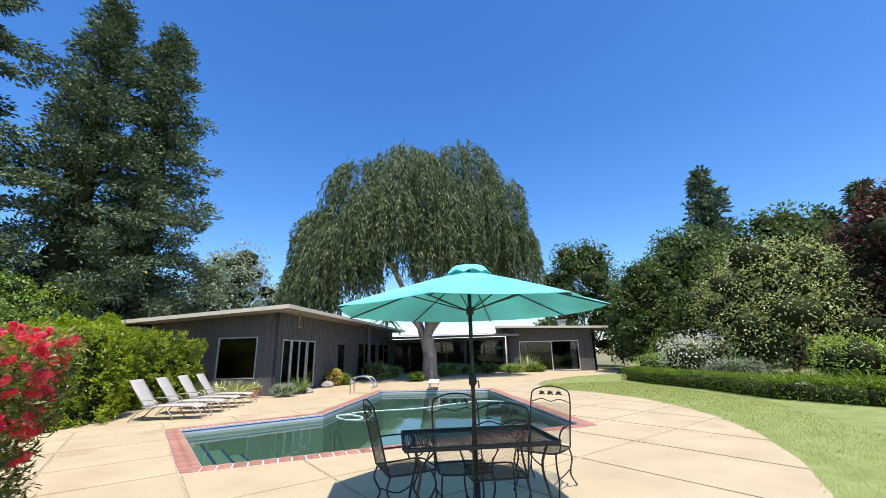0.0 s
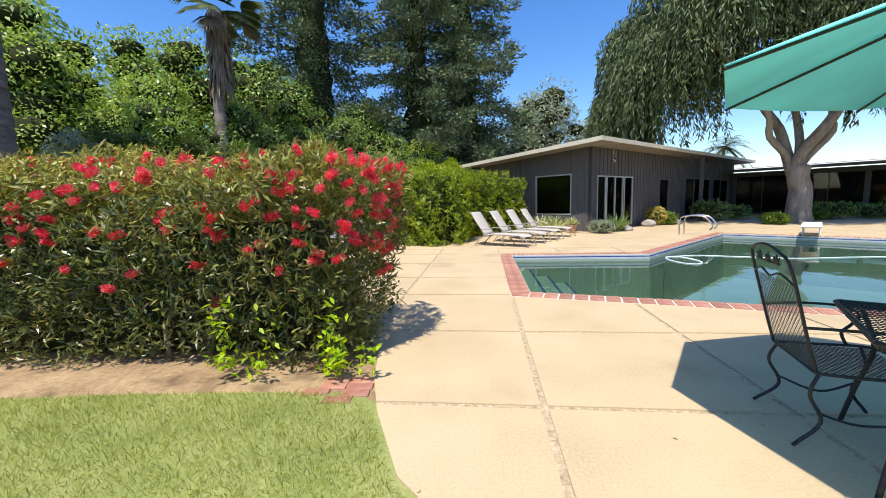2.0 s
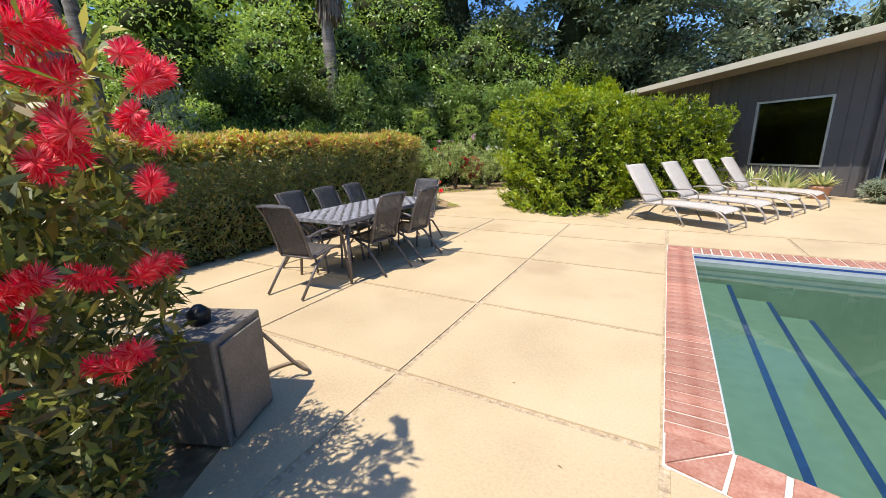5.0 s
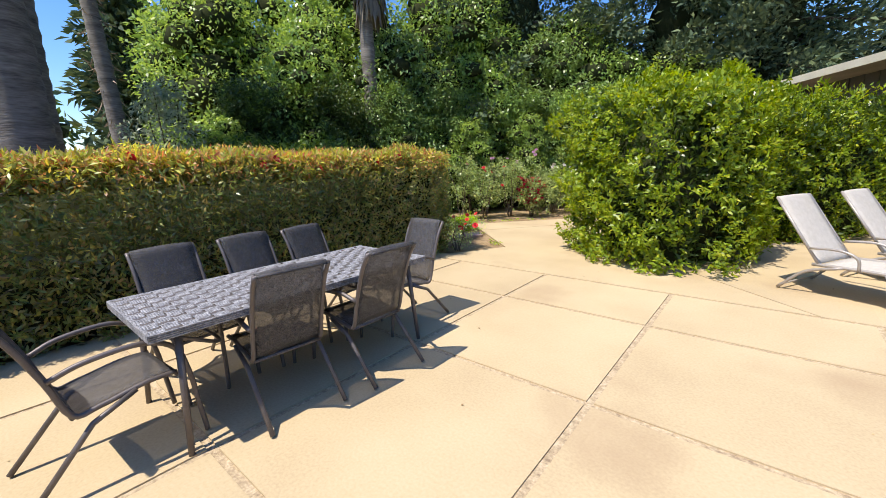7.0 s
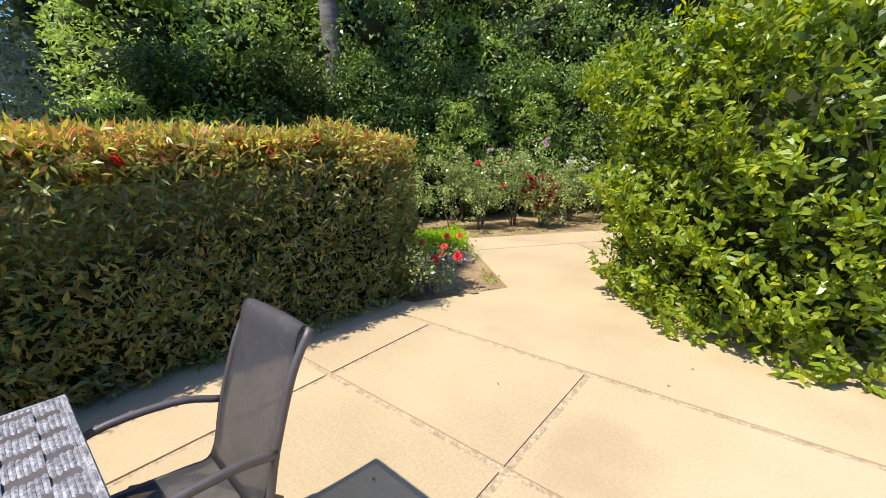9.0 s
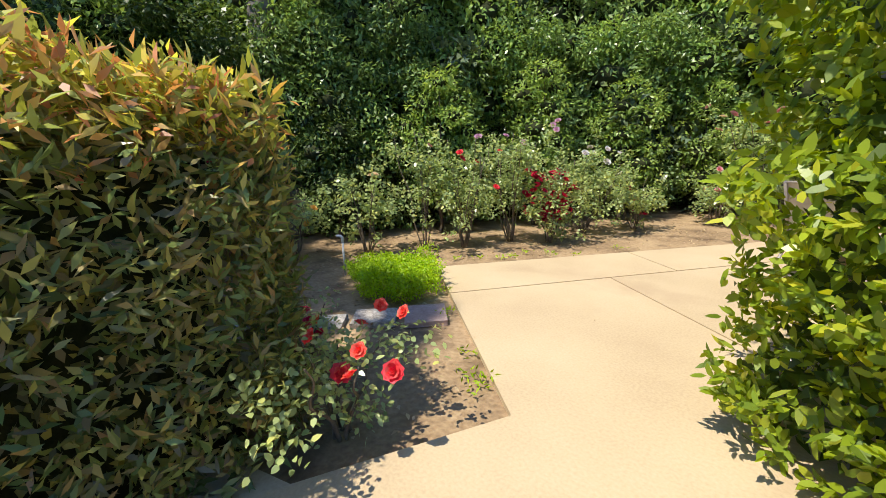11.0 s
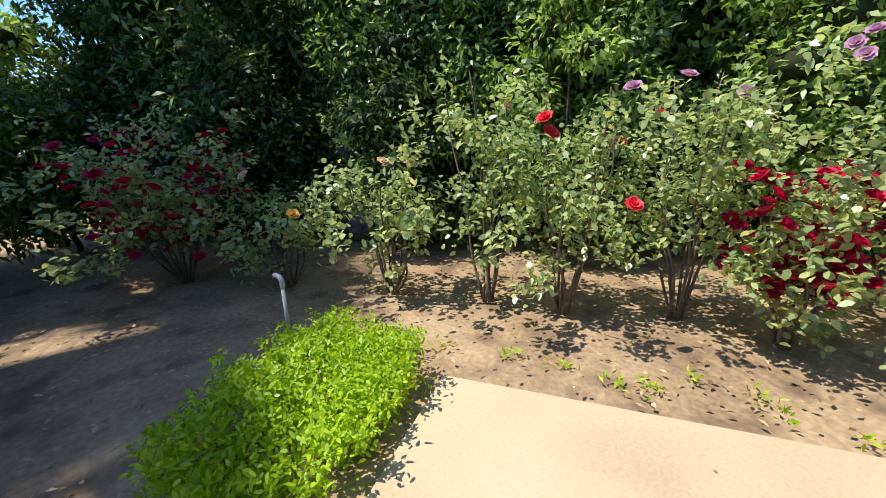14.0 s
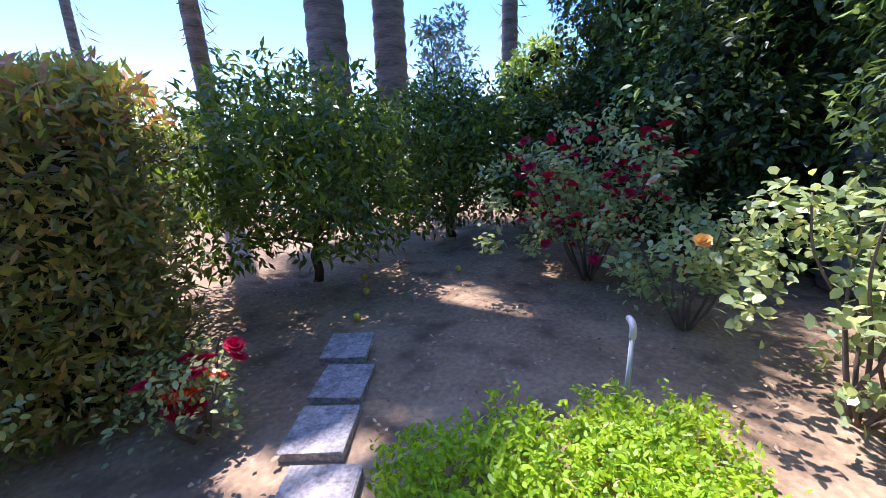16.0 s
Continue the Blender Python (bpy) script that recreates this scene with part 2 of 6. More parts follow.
L["hedge_top"] = leaf_mat("rusty_hedge_tip", [(0.17, 0.06, 0.035), (0.14, 0.16, 0.03), (0.1, 0.12, 0.03), (0.22, 0.1, 0.05), (0.24, 0.25, 0.045), (0.07, 0.085, 0.025)], 0.4, 0.4, 0.5, 3.2)
L["hedge_shoot"] = leaf_mat("coloured_hedge_shoot", [(0.66, 0.2, 0.15), (0.68, 0.62, 0.1), (0.42, 0.48, 0.09), (0.7, 0.4, 0.28), (0.34, 0.4, 0.07), (0.58, 0.55, 0.11), (0.3, 0.34, 0.06)], 0.4, 0.35, 0.5, 1.0)
L["far_tree"] = leaf_mat("dark_tree_leaf", [(0.03, 0.055, 0.015), (0.05, 0.085, 0.02), (0.085, 0.125, 0.03), (0.04, 0.07, 0.018)], 0.3, 0.45, 0.4, 1.4)
L["orchard"] = leaf_mat("orchard_leaf", [(0.03, 0.06, 0.014), (0.06, 0.11, 0.02), (0.13, 0.2, 0.03), (0.04, 0.075, 0.018), (0.2, 0.27, 0.04)], 0.4, 0.4, 0.45, 1.5)
L["coral"] = leaf_mat("coral_petal", [(0.85, 0.09, 0.05), (0.9, 0.19, 0.14), (0.9, 0.32, 0.26)], 0.35, gain=1.0)
L["orange"] = leaf_mat("orange_petal", [(0.85, 0.14, 0.03), (0.9, 0.22, 0.06), (0.88, 0.3, 0.2)], 0.35, gain=1.0)
# citrus leaf in darker colours, for the shaded depth of the hedge
L["citrus_deep"] = leaf_mat("shaded_citrus_leaf", [(0.04, 0.07, 0.012), (0.07, 0.11, 0.016), (0.055, 0.09, 0.014)], 0.3, 0.35, 0.5, 1.3)
L["citrus"] = leaf_mat("bright_citrus_leaf", [(0.07, 0.115, 0.012), (0.15, 0.215, 0.018), (0.22, 0.28, 0.022), (0.1, 0.155, 0.014), (0.32, 0.33, 0.03)], 0.42, 0.35, 0.5, 1.65)
L["ivy"] = leaf_mat("dark_ivy_leaf", [(0.035, 0.06, 0.018), (0.065, 0.1, 0.03), (0.1, 0.145, 0.042), (0.05, 0.08, 0.024)], 0.28, 0.35, 0.5, 2.9)
L["rose"] = leaf_mat("rose_leaf", [(0.075, 0.105, 0.045), (0.135, 0.175, 0.07), (0.2, 0.235, 0.1), (0.1, 0.135, 0.06), (0.24, 0.25, 0.08)], 0.4, 0.3, 0.6, 2.6)
L["mint"] = leaf_mat("lime_herb_leaf", [(0.11, 0.2, 0.01), (0.19, 0.295, 0.012), (0.265, 0.36, 0.018), (0.145, 0.235, 0.012)], 0.45, gain=1.8)
L["redwood"] = leaf_mat("redwood_needles", [(0.022, 0.036, 0.024), (0.036, 0.055, 0.034), (0.052, 0.072, 0.042), (0.085, 0.1, 0.045)], 0.08, 0.7, 0.2, 2.6)
L["willow"] = leaf_mat("willow_leaf", [(0.04, 0.066, 0.03), (0.07, 0.1, 0.045), (0.11, 0.14, 0.06), (0.05, 0.076, 0.036)], 0.12, 0.5, 0.3, 1.35)
L["olive"] = leaf_mat("grey_olive_leaf", [(0.1, 0.125, 0.085), (0.15, 0.18, 0.13), (0.2, 0.22, 0.16)], 0.3, gain=2.1)
L["tree"] = leaf_mat("tree_leaf", [(0.045, 0.085, 0.02), (0.08, 0.125, 0.03), (0.125, 0.175, 0.042), (0.06, 0.1, 0.024)], 0.3, 0.35, 0.5, 2.9)
L["lime_tree"] = leaf_mat("pale_tree_leaf", [(0.1, 0.16, 0.035), (0.15, 0.22, 0.05), (0.21, 0.27, 0.07), (0.08, 0.13, 0.03)], 0.4, 0.4, 0.5, 2.05)
L["blossom_tree"] = leaf_mat("cream_blossom_leaf", [(0.12, 0.16, 0.04), (0.2, 0.24, 0.07), (0.42, 0.42, 0.22), (0.14, 0.19, 0.05)], 0.35)
L["maroon"] = leaf_mat("maroon_leaf", [(0.05, 0.016, 0.014), (0.085, 0.028, 0.02), (0.06, 0.03, 0.018)], 0.3)
L["boxwood"] = leaf_mat("boxwood_leaf", [(0.05, 0.09, 0.012), (0.09, 0.15, 0.018), (0.15, 0.21, 0.025)], 0.35)
L["grass"] = leaf_mat("grass_blade", [(0.135, 0.155, 0.035), (0.18, 0.2, 0.045), (0.25, 0.24, 0.08), (0.155, 0.18, 0.04)], 0.4, gain=1.85)
L["palm"] = leaf_mat("palm_frond", [(0.04, 0.06, 0.025), (0.07, 0.095, 0.04), (0.1, 0.12, 0.05)], 0.25)
L["thatch"] = leaf_mat("dead_frond", [(0.14, 0.1, 0.065), (0.2, 0.155, 0.11), (0.1, 0.07, 0.05)], 0.15)
L["white_flower"] = leaf_mat("white_petal", [(0.7, 0.68, 0.66), (0.8, 0.76, 0.76), (0.72, 0.62, 0.66)], 0.3, gain=1.0)
L["red_brush"] = leaf_mat("scarlet_stamens", [(0.8, 0.04, 0.06), (0.9, 0.09, 0.12), (0.9, 0.32, 0.36)], 0.35, gain=1.0)
L["red"] = leaf_mat("crimson_petal", [(0.55, 0.012, 0.05), (0.68, 0.025, 0.08), (0.74, 0.06, 0.12)], 0.3, gain=1.0)
L["scarlet"] = leaf_mat("scarlet_petal", [(0.78, 0.04, 0.06), (0.86, 0.09, 0.1), (0.86, 0.18, 0.15)], 0.3, gain=1.0)
L["pink"] = leaf_mat("pink_petal", [(0.72, 0.3, 0.34), (0.78, 0.4, 0.42), (0.75, 0.34, 0.36)], 0.35, gain=1.0)
L["mauve"] = leaf_mat("mauve_petal", [(0.6, 0.34, 0.5), (0.68, 0.44, 0.58)], 0.35, gain=1.0)
L["cream"] = leaf_mat("cream_petal", [(0.78, 0.62, 0.42), (0.82, 0.7, 0.52)], 0.35, gain=1.0)
L["yellow"] = leaf_mat("yellow_petal", [(0.78, 0.5, 0.12), (0.82, 0.58, 0.18)], 0.35, gain=1.0)
L["agave"] = leaf_mat("variegated_agave_leaf", [(0.16, 0.22, 0.09), (0.48, 0.48, 0.26), (0.24, 0.3, 0.13)], 0.15)
L["debris"] = leaf_mat("fallen_leaf", [(0.16, 0.1, 0.05), (0.28, 0.19, 0.1), (0.36, 0.28, 0.17), (0.1, 0.065, 0.035)], 0.1)


def thin(m, share):
    """Lets a steady share of the light straight through, as open-weave cloth does."""
    n, k = m.node_tree.nodes, m.node_tree.links
    tr, ms = n.new("ShaderNodeBsdfTransparent"), n.new("ShaderNodeMixShader")
    ms.inputs[0].default_value = share
    k.new(n["Principled BSDF"].outputs[0], ms.inputs[1])
    k.new(tr.outputs[0], ms.inputs[2])
    k.new(ms.outputs[0], n["Material Output"].inputs["Surface"])


thin(M["sling_dark"], 0.28)
thin(M["sling_pale"], 0.06)

# ---- mesh helpers ----


def obj(name, bm, material, smooth=False):
    me = bpy.data.meshes.new(name)
    bm.to_mesh(me)
    bm.free()
    for x in material if isinstance(material, (list, tuple)) else [material]:
        me.materials.append(x)
    if smooth:
        me.polygons.foreach_set("use_smooth", [True] * len(me.polygons))
    return new(name, me)


def part(name, bm, material, parent, label="", smooth=False):
    ob = obj(name, bm, material, smooth)
    ob.parent = parent
    return tagged(ob, label)


def thing(name, m, label, category, group="", kind=""):
    ob = new(name)
    ob.empty_display_size = 0.1
    ob.matrix_world = m
    return tagged(ob, label, category, group, kind)


def box(bm, x0, y0, z0, x1, y1, z1, bevel=0.0, m=None):
    r = bmesh.ops.create_cube(bm, size=1)
    vs = r["verts"]
    bmesh.ops.transform(bm, verts=vs, matrix=Matrix.Translation(((x0 + x1) / 2, (y0 + y1) / 2, (z0 + z1) / 2)) @ Matrix.Diagonal((abs(x1 - x0), abs(y1 - y0), abs(z1 - z0), 1)))
    if bevel:
        es = list({e for v in vs for e in v.link_edges})
        r = bmesh.ops.bevel(bm, geom=es, offset=bevel, segments=2, affect="EDGES", profile=0.5)
        vs = list({v for f in r["faces"] for v in f.verts} | {v for v in vs if v.is_valid})
    if m:
        bmesh.ops.transform(bm, verts=vs, matrix=m)
    return vs


def tube(bm, pts, radius, sides=8, closed=False):
    """A round bar through the points; radius: one number, or one for each point."""
    pts = [Vector(p) for p in pts]
    n = len(pts)
    rad = radius if isinstance(radius, (list, tuple)) else [radius] * n
    rings = []
    up = None
    for i, p in enumerate(pts):
        a = pts[(i - 1) % n] if closed or i else p
        b = pts[(i + 1) % n] if closed or i < n - 1 else p
        d = (b - a).normalized()
        if up is None:
            up = d.orthogonal().normalized()
        side = d.cross(up).normalized()
        up = side.cross(d).normalized()
        rings.append([bm.verts.new(p + rad[i] * (math.cos(2 * math.pi * k / sides) * side + math.sin(2 * math.pi * k / sides) * up)) for k in range(sides)])
    for i in range(n if closed else n - 1):
        r0, r1 = rings[i], rings[(i + 1) % n]
        for k in range(sides):
            bm.faces.new((r0[k], r0[(k + 1) % sides], r1[(k + 1) % sides], r1[k]))
    if not closed:
        bm.faces.new(rings[0][::-1])
        bm.faces.new(rings[-1])


def curve_pts(pts, steps=6):
    """A smooth line through the points."""
    p = [Vector(q) for q in pts]
    p = [2 * p[0] - p[1]] + p + [2 * p[-1] - p[-2]]
    out = []
    for i in range(1, len(p) - 2):
        for s in range(steps):
            t = s / steps
            a, b, c, d = p[i - 1], p[i], p[i + 1], p[i + 2]
            out.append(0.5 * ((2 * b) + (c - a) * t + (2 * a - 5 * b + 4 * c - d) * t * t + (3 * b - a - 3 * c + d) * t ** 3))
    return out + [p[-2]]


def prism(bm, poly, z0, z1):
    """An upright block over a plan outline that runs counter-clockwise."""
    lo = [bm.verts.new((x, y, z0)) for x, y in poly]
    hi = [bm.verts.new((x, y, z1)) for x, y in poly]
    n = len(poly)
    bm.faces.new(hi)
    bm.faces.new(lo[::-1])
    for i in range(n):
        bm.faces.new((lo[i], lo[(i + 1) % n], hi[(i + 1) % n], hi[i]))


def sheet_fill(outlines):
    """A flat sheet between closed plan outlines, the first outside, the rest holes."""
    bm = bmesh.new()
    es = []
    for o in outlines:
        vs = [bm.verts.new((x, y, 0)) for x, y in o]
        es += [bm.edges.new((vs[i], vs[(i + 1) % len(vs)])) for i in range(len(vs))]
    bmesh.ops.triangle_fill(bm, use_beauty=True, use_dissolve=False, edges=es, normal=(0, 0, 1))
    for f in bm.faces:
        if f.normal.z < 0:
            f.normal_flip()
    return bm


# ---- foliage ----


def unit(a):
    return a / np.maximum(np.linalg.norm(a, axis=1, keepdims=True), 1e-6)


def lumps(p, seed, scale):
    """Soft unevenness, -1 to 1, over points."""
    r = np.random.default_rng(seed)
    v = np.zeros(len(p))
    for i in range(7):
        k = r.normal(size=3) * scale * (1 + 0.5 * i)
        v += np.sin(p @ k + r.uniform(0, 6.28)) / (1 + 0.5 * i)
    return np.clip(v / 2.6, -1, 1)


class Cards:
    """Gathers leaves and other small folded blades, and solid cores, into one mesh."""

    def __init__(self, seed):
        self.r = np.random.default_rng(seed)
        self.v, self.f, self.mi, self.n = [], [], [], 0
        self.cv, self.cf, self.cm = [], [], []

    def leaves(self, base, way, face, length, width, mat_index=0, bend=0.12, oval=False):
        """Leaves that grow from base along way, with the upper side towards face."""
        n = len(base)
        if n == 0:
            return
        way = unit(way)
        side = unit(np.cross(way, face) + 1e-4 * self.r.normal(size=(n, 3)))
        up = np.cross(side, way)
        ln = (np.ones(n) * length)[:, None]
        wd = (np.ones(n) * width)[:, None]
        if oval:
            a, b = base + way * ln * 0.28, base + way * ln * 0.68 - up * ln * bend * 0.4
            s = side * wd
            q = np.stack([base, a + s * 0.42 + up * wd * 0.12, b + s * 0.38 + up * wd * 0.12, base + way * ln - up * ln * bend, b - s * 0.38 + up * wd * 0.12, a - s * 0.42 + up * wd * 0.12], axis=1)
            self.v.append(q.reshape(-1, 3))
            self.mi.append(np.full(n, mat_index))
            self.f.append(np.full(n, 6))
            self.n += n
            return
        self.f.append(np.full(n, 4))
        mid = base + way * ln * 0.45
        q = np.stack([base, mid + side * wd * 0.5 + up * wd * 0.15, base + way * ln - up * ln * bend, mid - side * wd * 0.5 + up * wd * 0.15], axis=1)
        self.v.append(q.reshape(-1, 3))
        self.mi.append(np.full(n, mat_index))
        self.n += n

    def core(self, bm, mat_index):
        off = sum(len(c) for c in self.cv)
        bm.verts.index_update()
        self.cv.append(np.array([v.co[:] for v in bm.verts]).reshape(-1, 3))
        self.cf += [[v.index + off for v in f.verts] for f in bm.faces]
        self.cm += [mat_index] * len(bm.faces)
        bm.free()

    def mesh(self, name, mats):
        lv = np.concatenate(self.v) if self.v else np.zeros((0, 3))
        cv = np.concatenate(self.cv) if self.cv else np.zeros((0, 3))
        me = bpy.data.meshes.new(name)
        me.vertices.add(len(lv) + len(cv))
        me.vertices.foreach_set("co", np.concatenate([lv, cv]).astype(np.float32).ravel())
        sizes = np.concatenate([*self.f, np.array([len(f) for f in self.cf], dtype=int)]).astype(np.int32)
        loops = np.concatenate([np.arange(len(lv)), np.array([i + len(lv) for f in self.cf for i in f], dtype=int)]).astype(np.int32)
        me.loops.add(len(loops))
        me.loops.foreach_set("vertex_index", loops)
        me.polygons.add(len(sizes))
        me.polygons.foreach_set("loop_start", np.concatenate([[0], np.cumsum(sizes)[:-1]]).astype(np.int32))
        me.polygons.foreach_set("loop_total", sizes)
        for x in mats:
            me.materials.append(x)
        mi = np.concatenate([*self.mi, np.array(self.cm, dtype=int)]) if self.mi else np.array(self.cm)
        me.polygons.foreach_set("material_index", mi.astype(np.int32))
        me.update(calc_edges=True)
        me.validate()
        return me

    def part(self, name, mats, parent, label=""):
        ob = new(name, self.mesh(name, mats))
        ob.parent = parent
        return tagged(ob, label)


def blob(c, r, seed, sub=2, rough=0.25):
    bm = bmesh.new()
    bmesh.ops.create_icosphere(bm, subdivisions=sub, radius=1)
    p = np.array([v.co[:] for v in bm.verts])
    k = 1 + rough * lumps(p, seed, 2.2)
    for v, s in zip(bm.verts, k):
        v.co = Vector((c[0] + v.co.x * r[0] * s, c[1] + v.co.y * r[1] * s, c[2] + v.co.z * r[2] * s))
    return bm


def clump(cards, c, r, count, length, width, mat_index=0, core=None, droop=0.0, seed=0, depth=0.35, core_size=0.72, oval=False):
    """A rounded mass of leaves, with thin places, round a darker heart."""
    g = cards.r
    d = unit(g.normal(size=(count, 3)))
    rad = 1 + 0.22 * lumps(d * 2 + np.array(c), seed + 5, 1.6) - depth * g.random(count) ** 2
    p = np.array(c) + d * rad[:, None] * np.array(r)
    way = unit(d * 0.7 + g.normal(size=(count, 3)) * 0.7 + np.array([0, 0, -droop]))
    face = unit(d + np.array([0, 0, 0.9]) + 0.5 * g.normal(size=(count, 3)))
    cards.leaves(p, way, face, length * g.uniform(0.7, 1.25, count), width * g.uniform(0.75, 1.2, count), mat_index, 0.12, oval)
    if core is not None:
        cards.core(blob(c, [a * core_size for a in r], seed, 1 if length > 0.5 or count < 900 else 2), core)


def inside(poly, x, y):
    n, hit = len(poly), np.zeros(len(x), bool)
    for i in range(n):
        (x0, y0), (x1, y1) = poly[i], poly[(i + 1) % n]
        c = ((y0 > y) != (y1 > y)) & (x < (x1 - x0) * (y - y0) / (y1 - y0 + 1e-12) + x0)
        hit ^= c
    return hit


def hedge_body(cards, line, half, height, count, length, width, seed, mats=(0, 1, 2), square=0.25, wobble=0.12, top_share=0.3, top_mat=None, rise=0.5, base=0.05, flare=0.0, oval=False, cluster=1, depth=0.16):
    """Leaves over a clipped hedge that follows a plan line, with a core."""
    g = cards.r
    pts = np.array(line, float)
    seg = np.linalg.norm(np.diff(pts, axis=0), axis=1)
    cum = np.concatenate([[0], np.cumsum(seg)])
    total = cum[-1]
    perim = 2 * height + 2 * half

    def place(s, u):
        """s along the line; u across the section, 0 to 1 from one foot over the top to the other."""
        i = np.clip(np.searchsorted(cum, s, side="right") - 1, 0, len(seg) - 1)
        d = (pts[i + 1] - pts[i]) / seg[i][:, None]
        c = pts[i] + d * (s - cum[i])[:, None]
        nrm = np.stack([d[:, 1], -d[:, 0]], axis=1)
        a = u * perim
        off = np.where(a < height, half, np.where(a < height + 2 * half, half - (a - height), -half))
        z = np.where(a < height, a, np.where(a < height + 2 * half, height, perim - a))
        nx = np.where(a < height, 1.0, np.where(a < height + 2 * half, 0.0, -1.0))
        nz = np.where(a < height, 0.0, np.where(a < height + 2 * half, 1.0, 0.0))
        e = np.clip((z - (height - square)) / square, 0, 1) ** 2
        f = np.clip((np.abs(off) - (half - square)) / square, 0, 1) ** 2
        off = off * (1 - 0.3 * square / half * e)
        z = z - 0.35 * square * f * (nz > 0)
        return c, d, nrm, off, z, nx, nz

    count = count // cluster
    s = g.uniform(0, total, count)
    u = np.where(g.random(count) < top_share, g.uniform(height, height + 2 * half, count) / perim, g.random(count))
    c, d, nrm, off, z, nx, nz = place(s, u)
    ends = g.random(count) < 2 * half / (2 * total + 2 * half) * 1.2
    e0 = g.random(count) < 0.5
    tip = np.where(e0, -1.0, 1.0)
    ce = np.where(e0[:, None], pts[0], pts[-1])
    de = np.where(e0[:, None], (pts[1] - pts[0]) / seg[0], (pts[-1] - pts[-2]) / seg[-1])
    ne = np.stack([de[:, 1], -de[:, 0]], axis=1)
    oe, ze = g.uniform(-half, half, count), g.uniform(0, height, count)
    bulge = 0.5 * half * np.sqrt(np.clip(1 - (oe / half) ** 2, 0, 1))
    px = c + nrm * off[:, None]
    pe = ce + ne * oe[:, None] + de * (tip * bulge)[:, None]
    xy = np.where(ends[:, None], pe, px)
    zz = np.where(ends, ze, z)
    out2 = np.where(ends[:, None], de * tip[:, None], nrm * nx[:, None])
    out = np.concatenate([out2, np.where(ends, 0.1, nz)[:, None]], axis=1)
    p = np.concatenate([xy, zz[:, None]], axis=1)
    k = wobble * lumps(p, seed, 1.5) + 0.5 * wobble * lumps(p, seed + 1, 5) - depth * g.random(count) ** 2
    p = p + out * k[:, None]
    p[:, :2] += out2 * (flare * (zz / height - 0.6))[:, None]
    p[:, 2] = np.maximum(p[:, 2], base)
    way = unit(out * 0.6 + g.normal(size=(count, 3)) * 0.65 + np.array([0, 0, rise]))
    if cluster > 1:
        p, out, zz, way = (np.repeat(a, cluster, axis=0) for a in (p, out, zz, way))
        count = len(p)
        p = p + way * (length * g.uniform(-0.9, 0.9, count))[:, None] + g.normal(size=p.shape) * length * 0.18
        way = unit(way * 0.75 + g.normal(size=(count, 3)) * 0.5)
    face = unit(out + np.array([0, 0, 0.6]) + 0.5 * g.normal(size=(count, 3)))
    high = zz > height - 0.13 - 0.2 * g.random(count)
    l = length * g.uniform(0.65, 1.3, count)
    w = width * g.uniform(0.7, 1.2, count)
    sel = high if top_mat is not None else np.zeros(count, bool)
    cards.leaves(p[~sel], way[~sel], face[~sel], l[~sel], w[~sel], mats[0], 0.12, oval)
    if sel.any():
        cards.leaves(p[sel], way[sel], face[sel], l[sel], w[sel], top_mat, 0.12, oval)
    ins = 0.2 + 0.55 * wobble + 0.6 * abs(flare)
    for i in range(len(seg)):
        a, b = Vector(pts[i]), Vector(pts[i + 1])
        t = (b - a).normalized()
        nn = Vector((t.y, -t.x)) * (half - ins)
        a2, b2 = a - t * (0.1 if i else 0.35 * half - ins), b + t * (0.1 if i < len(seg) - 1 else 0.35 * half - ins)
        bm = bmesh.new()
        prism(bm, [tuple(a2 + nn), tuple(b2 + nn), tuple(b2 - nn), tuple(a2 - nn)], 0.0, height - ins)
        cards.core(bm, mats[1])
    return place


def limb(bm, a, b, r0, r1, wander, seed, steps=5, sides=7):
    g = random.Random(seed)
    a, b = Vector(a), Vector(b)
    pts = [a.lerp(b, i / steps) + (Vector((g.uniform(-1, 1), g.uniform(-1, 1), g.uniform(-0.4, 0.4))) * wander if 0 < i < steps else Vector()) for i in range(steps + 1)]
    tube(bm, curve_pts(pts, 3), [r0 + (r1 - r0) * i / (steps * 3) for i in range(steps * 3 + 1)], sides)


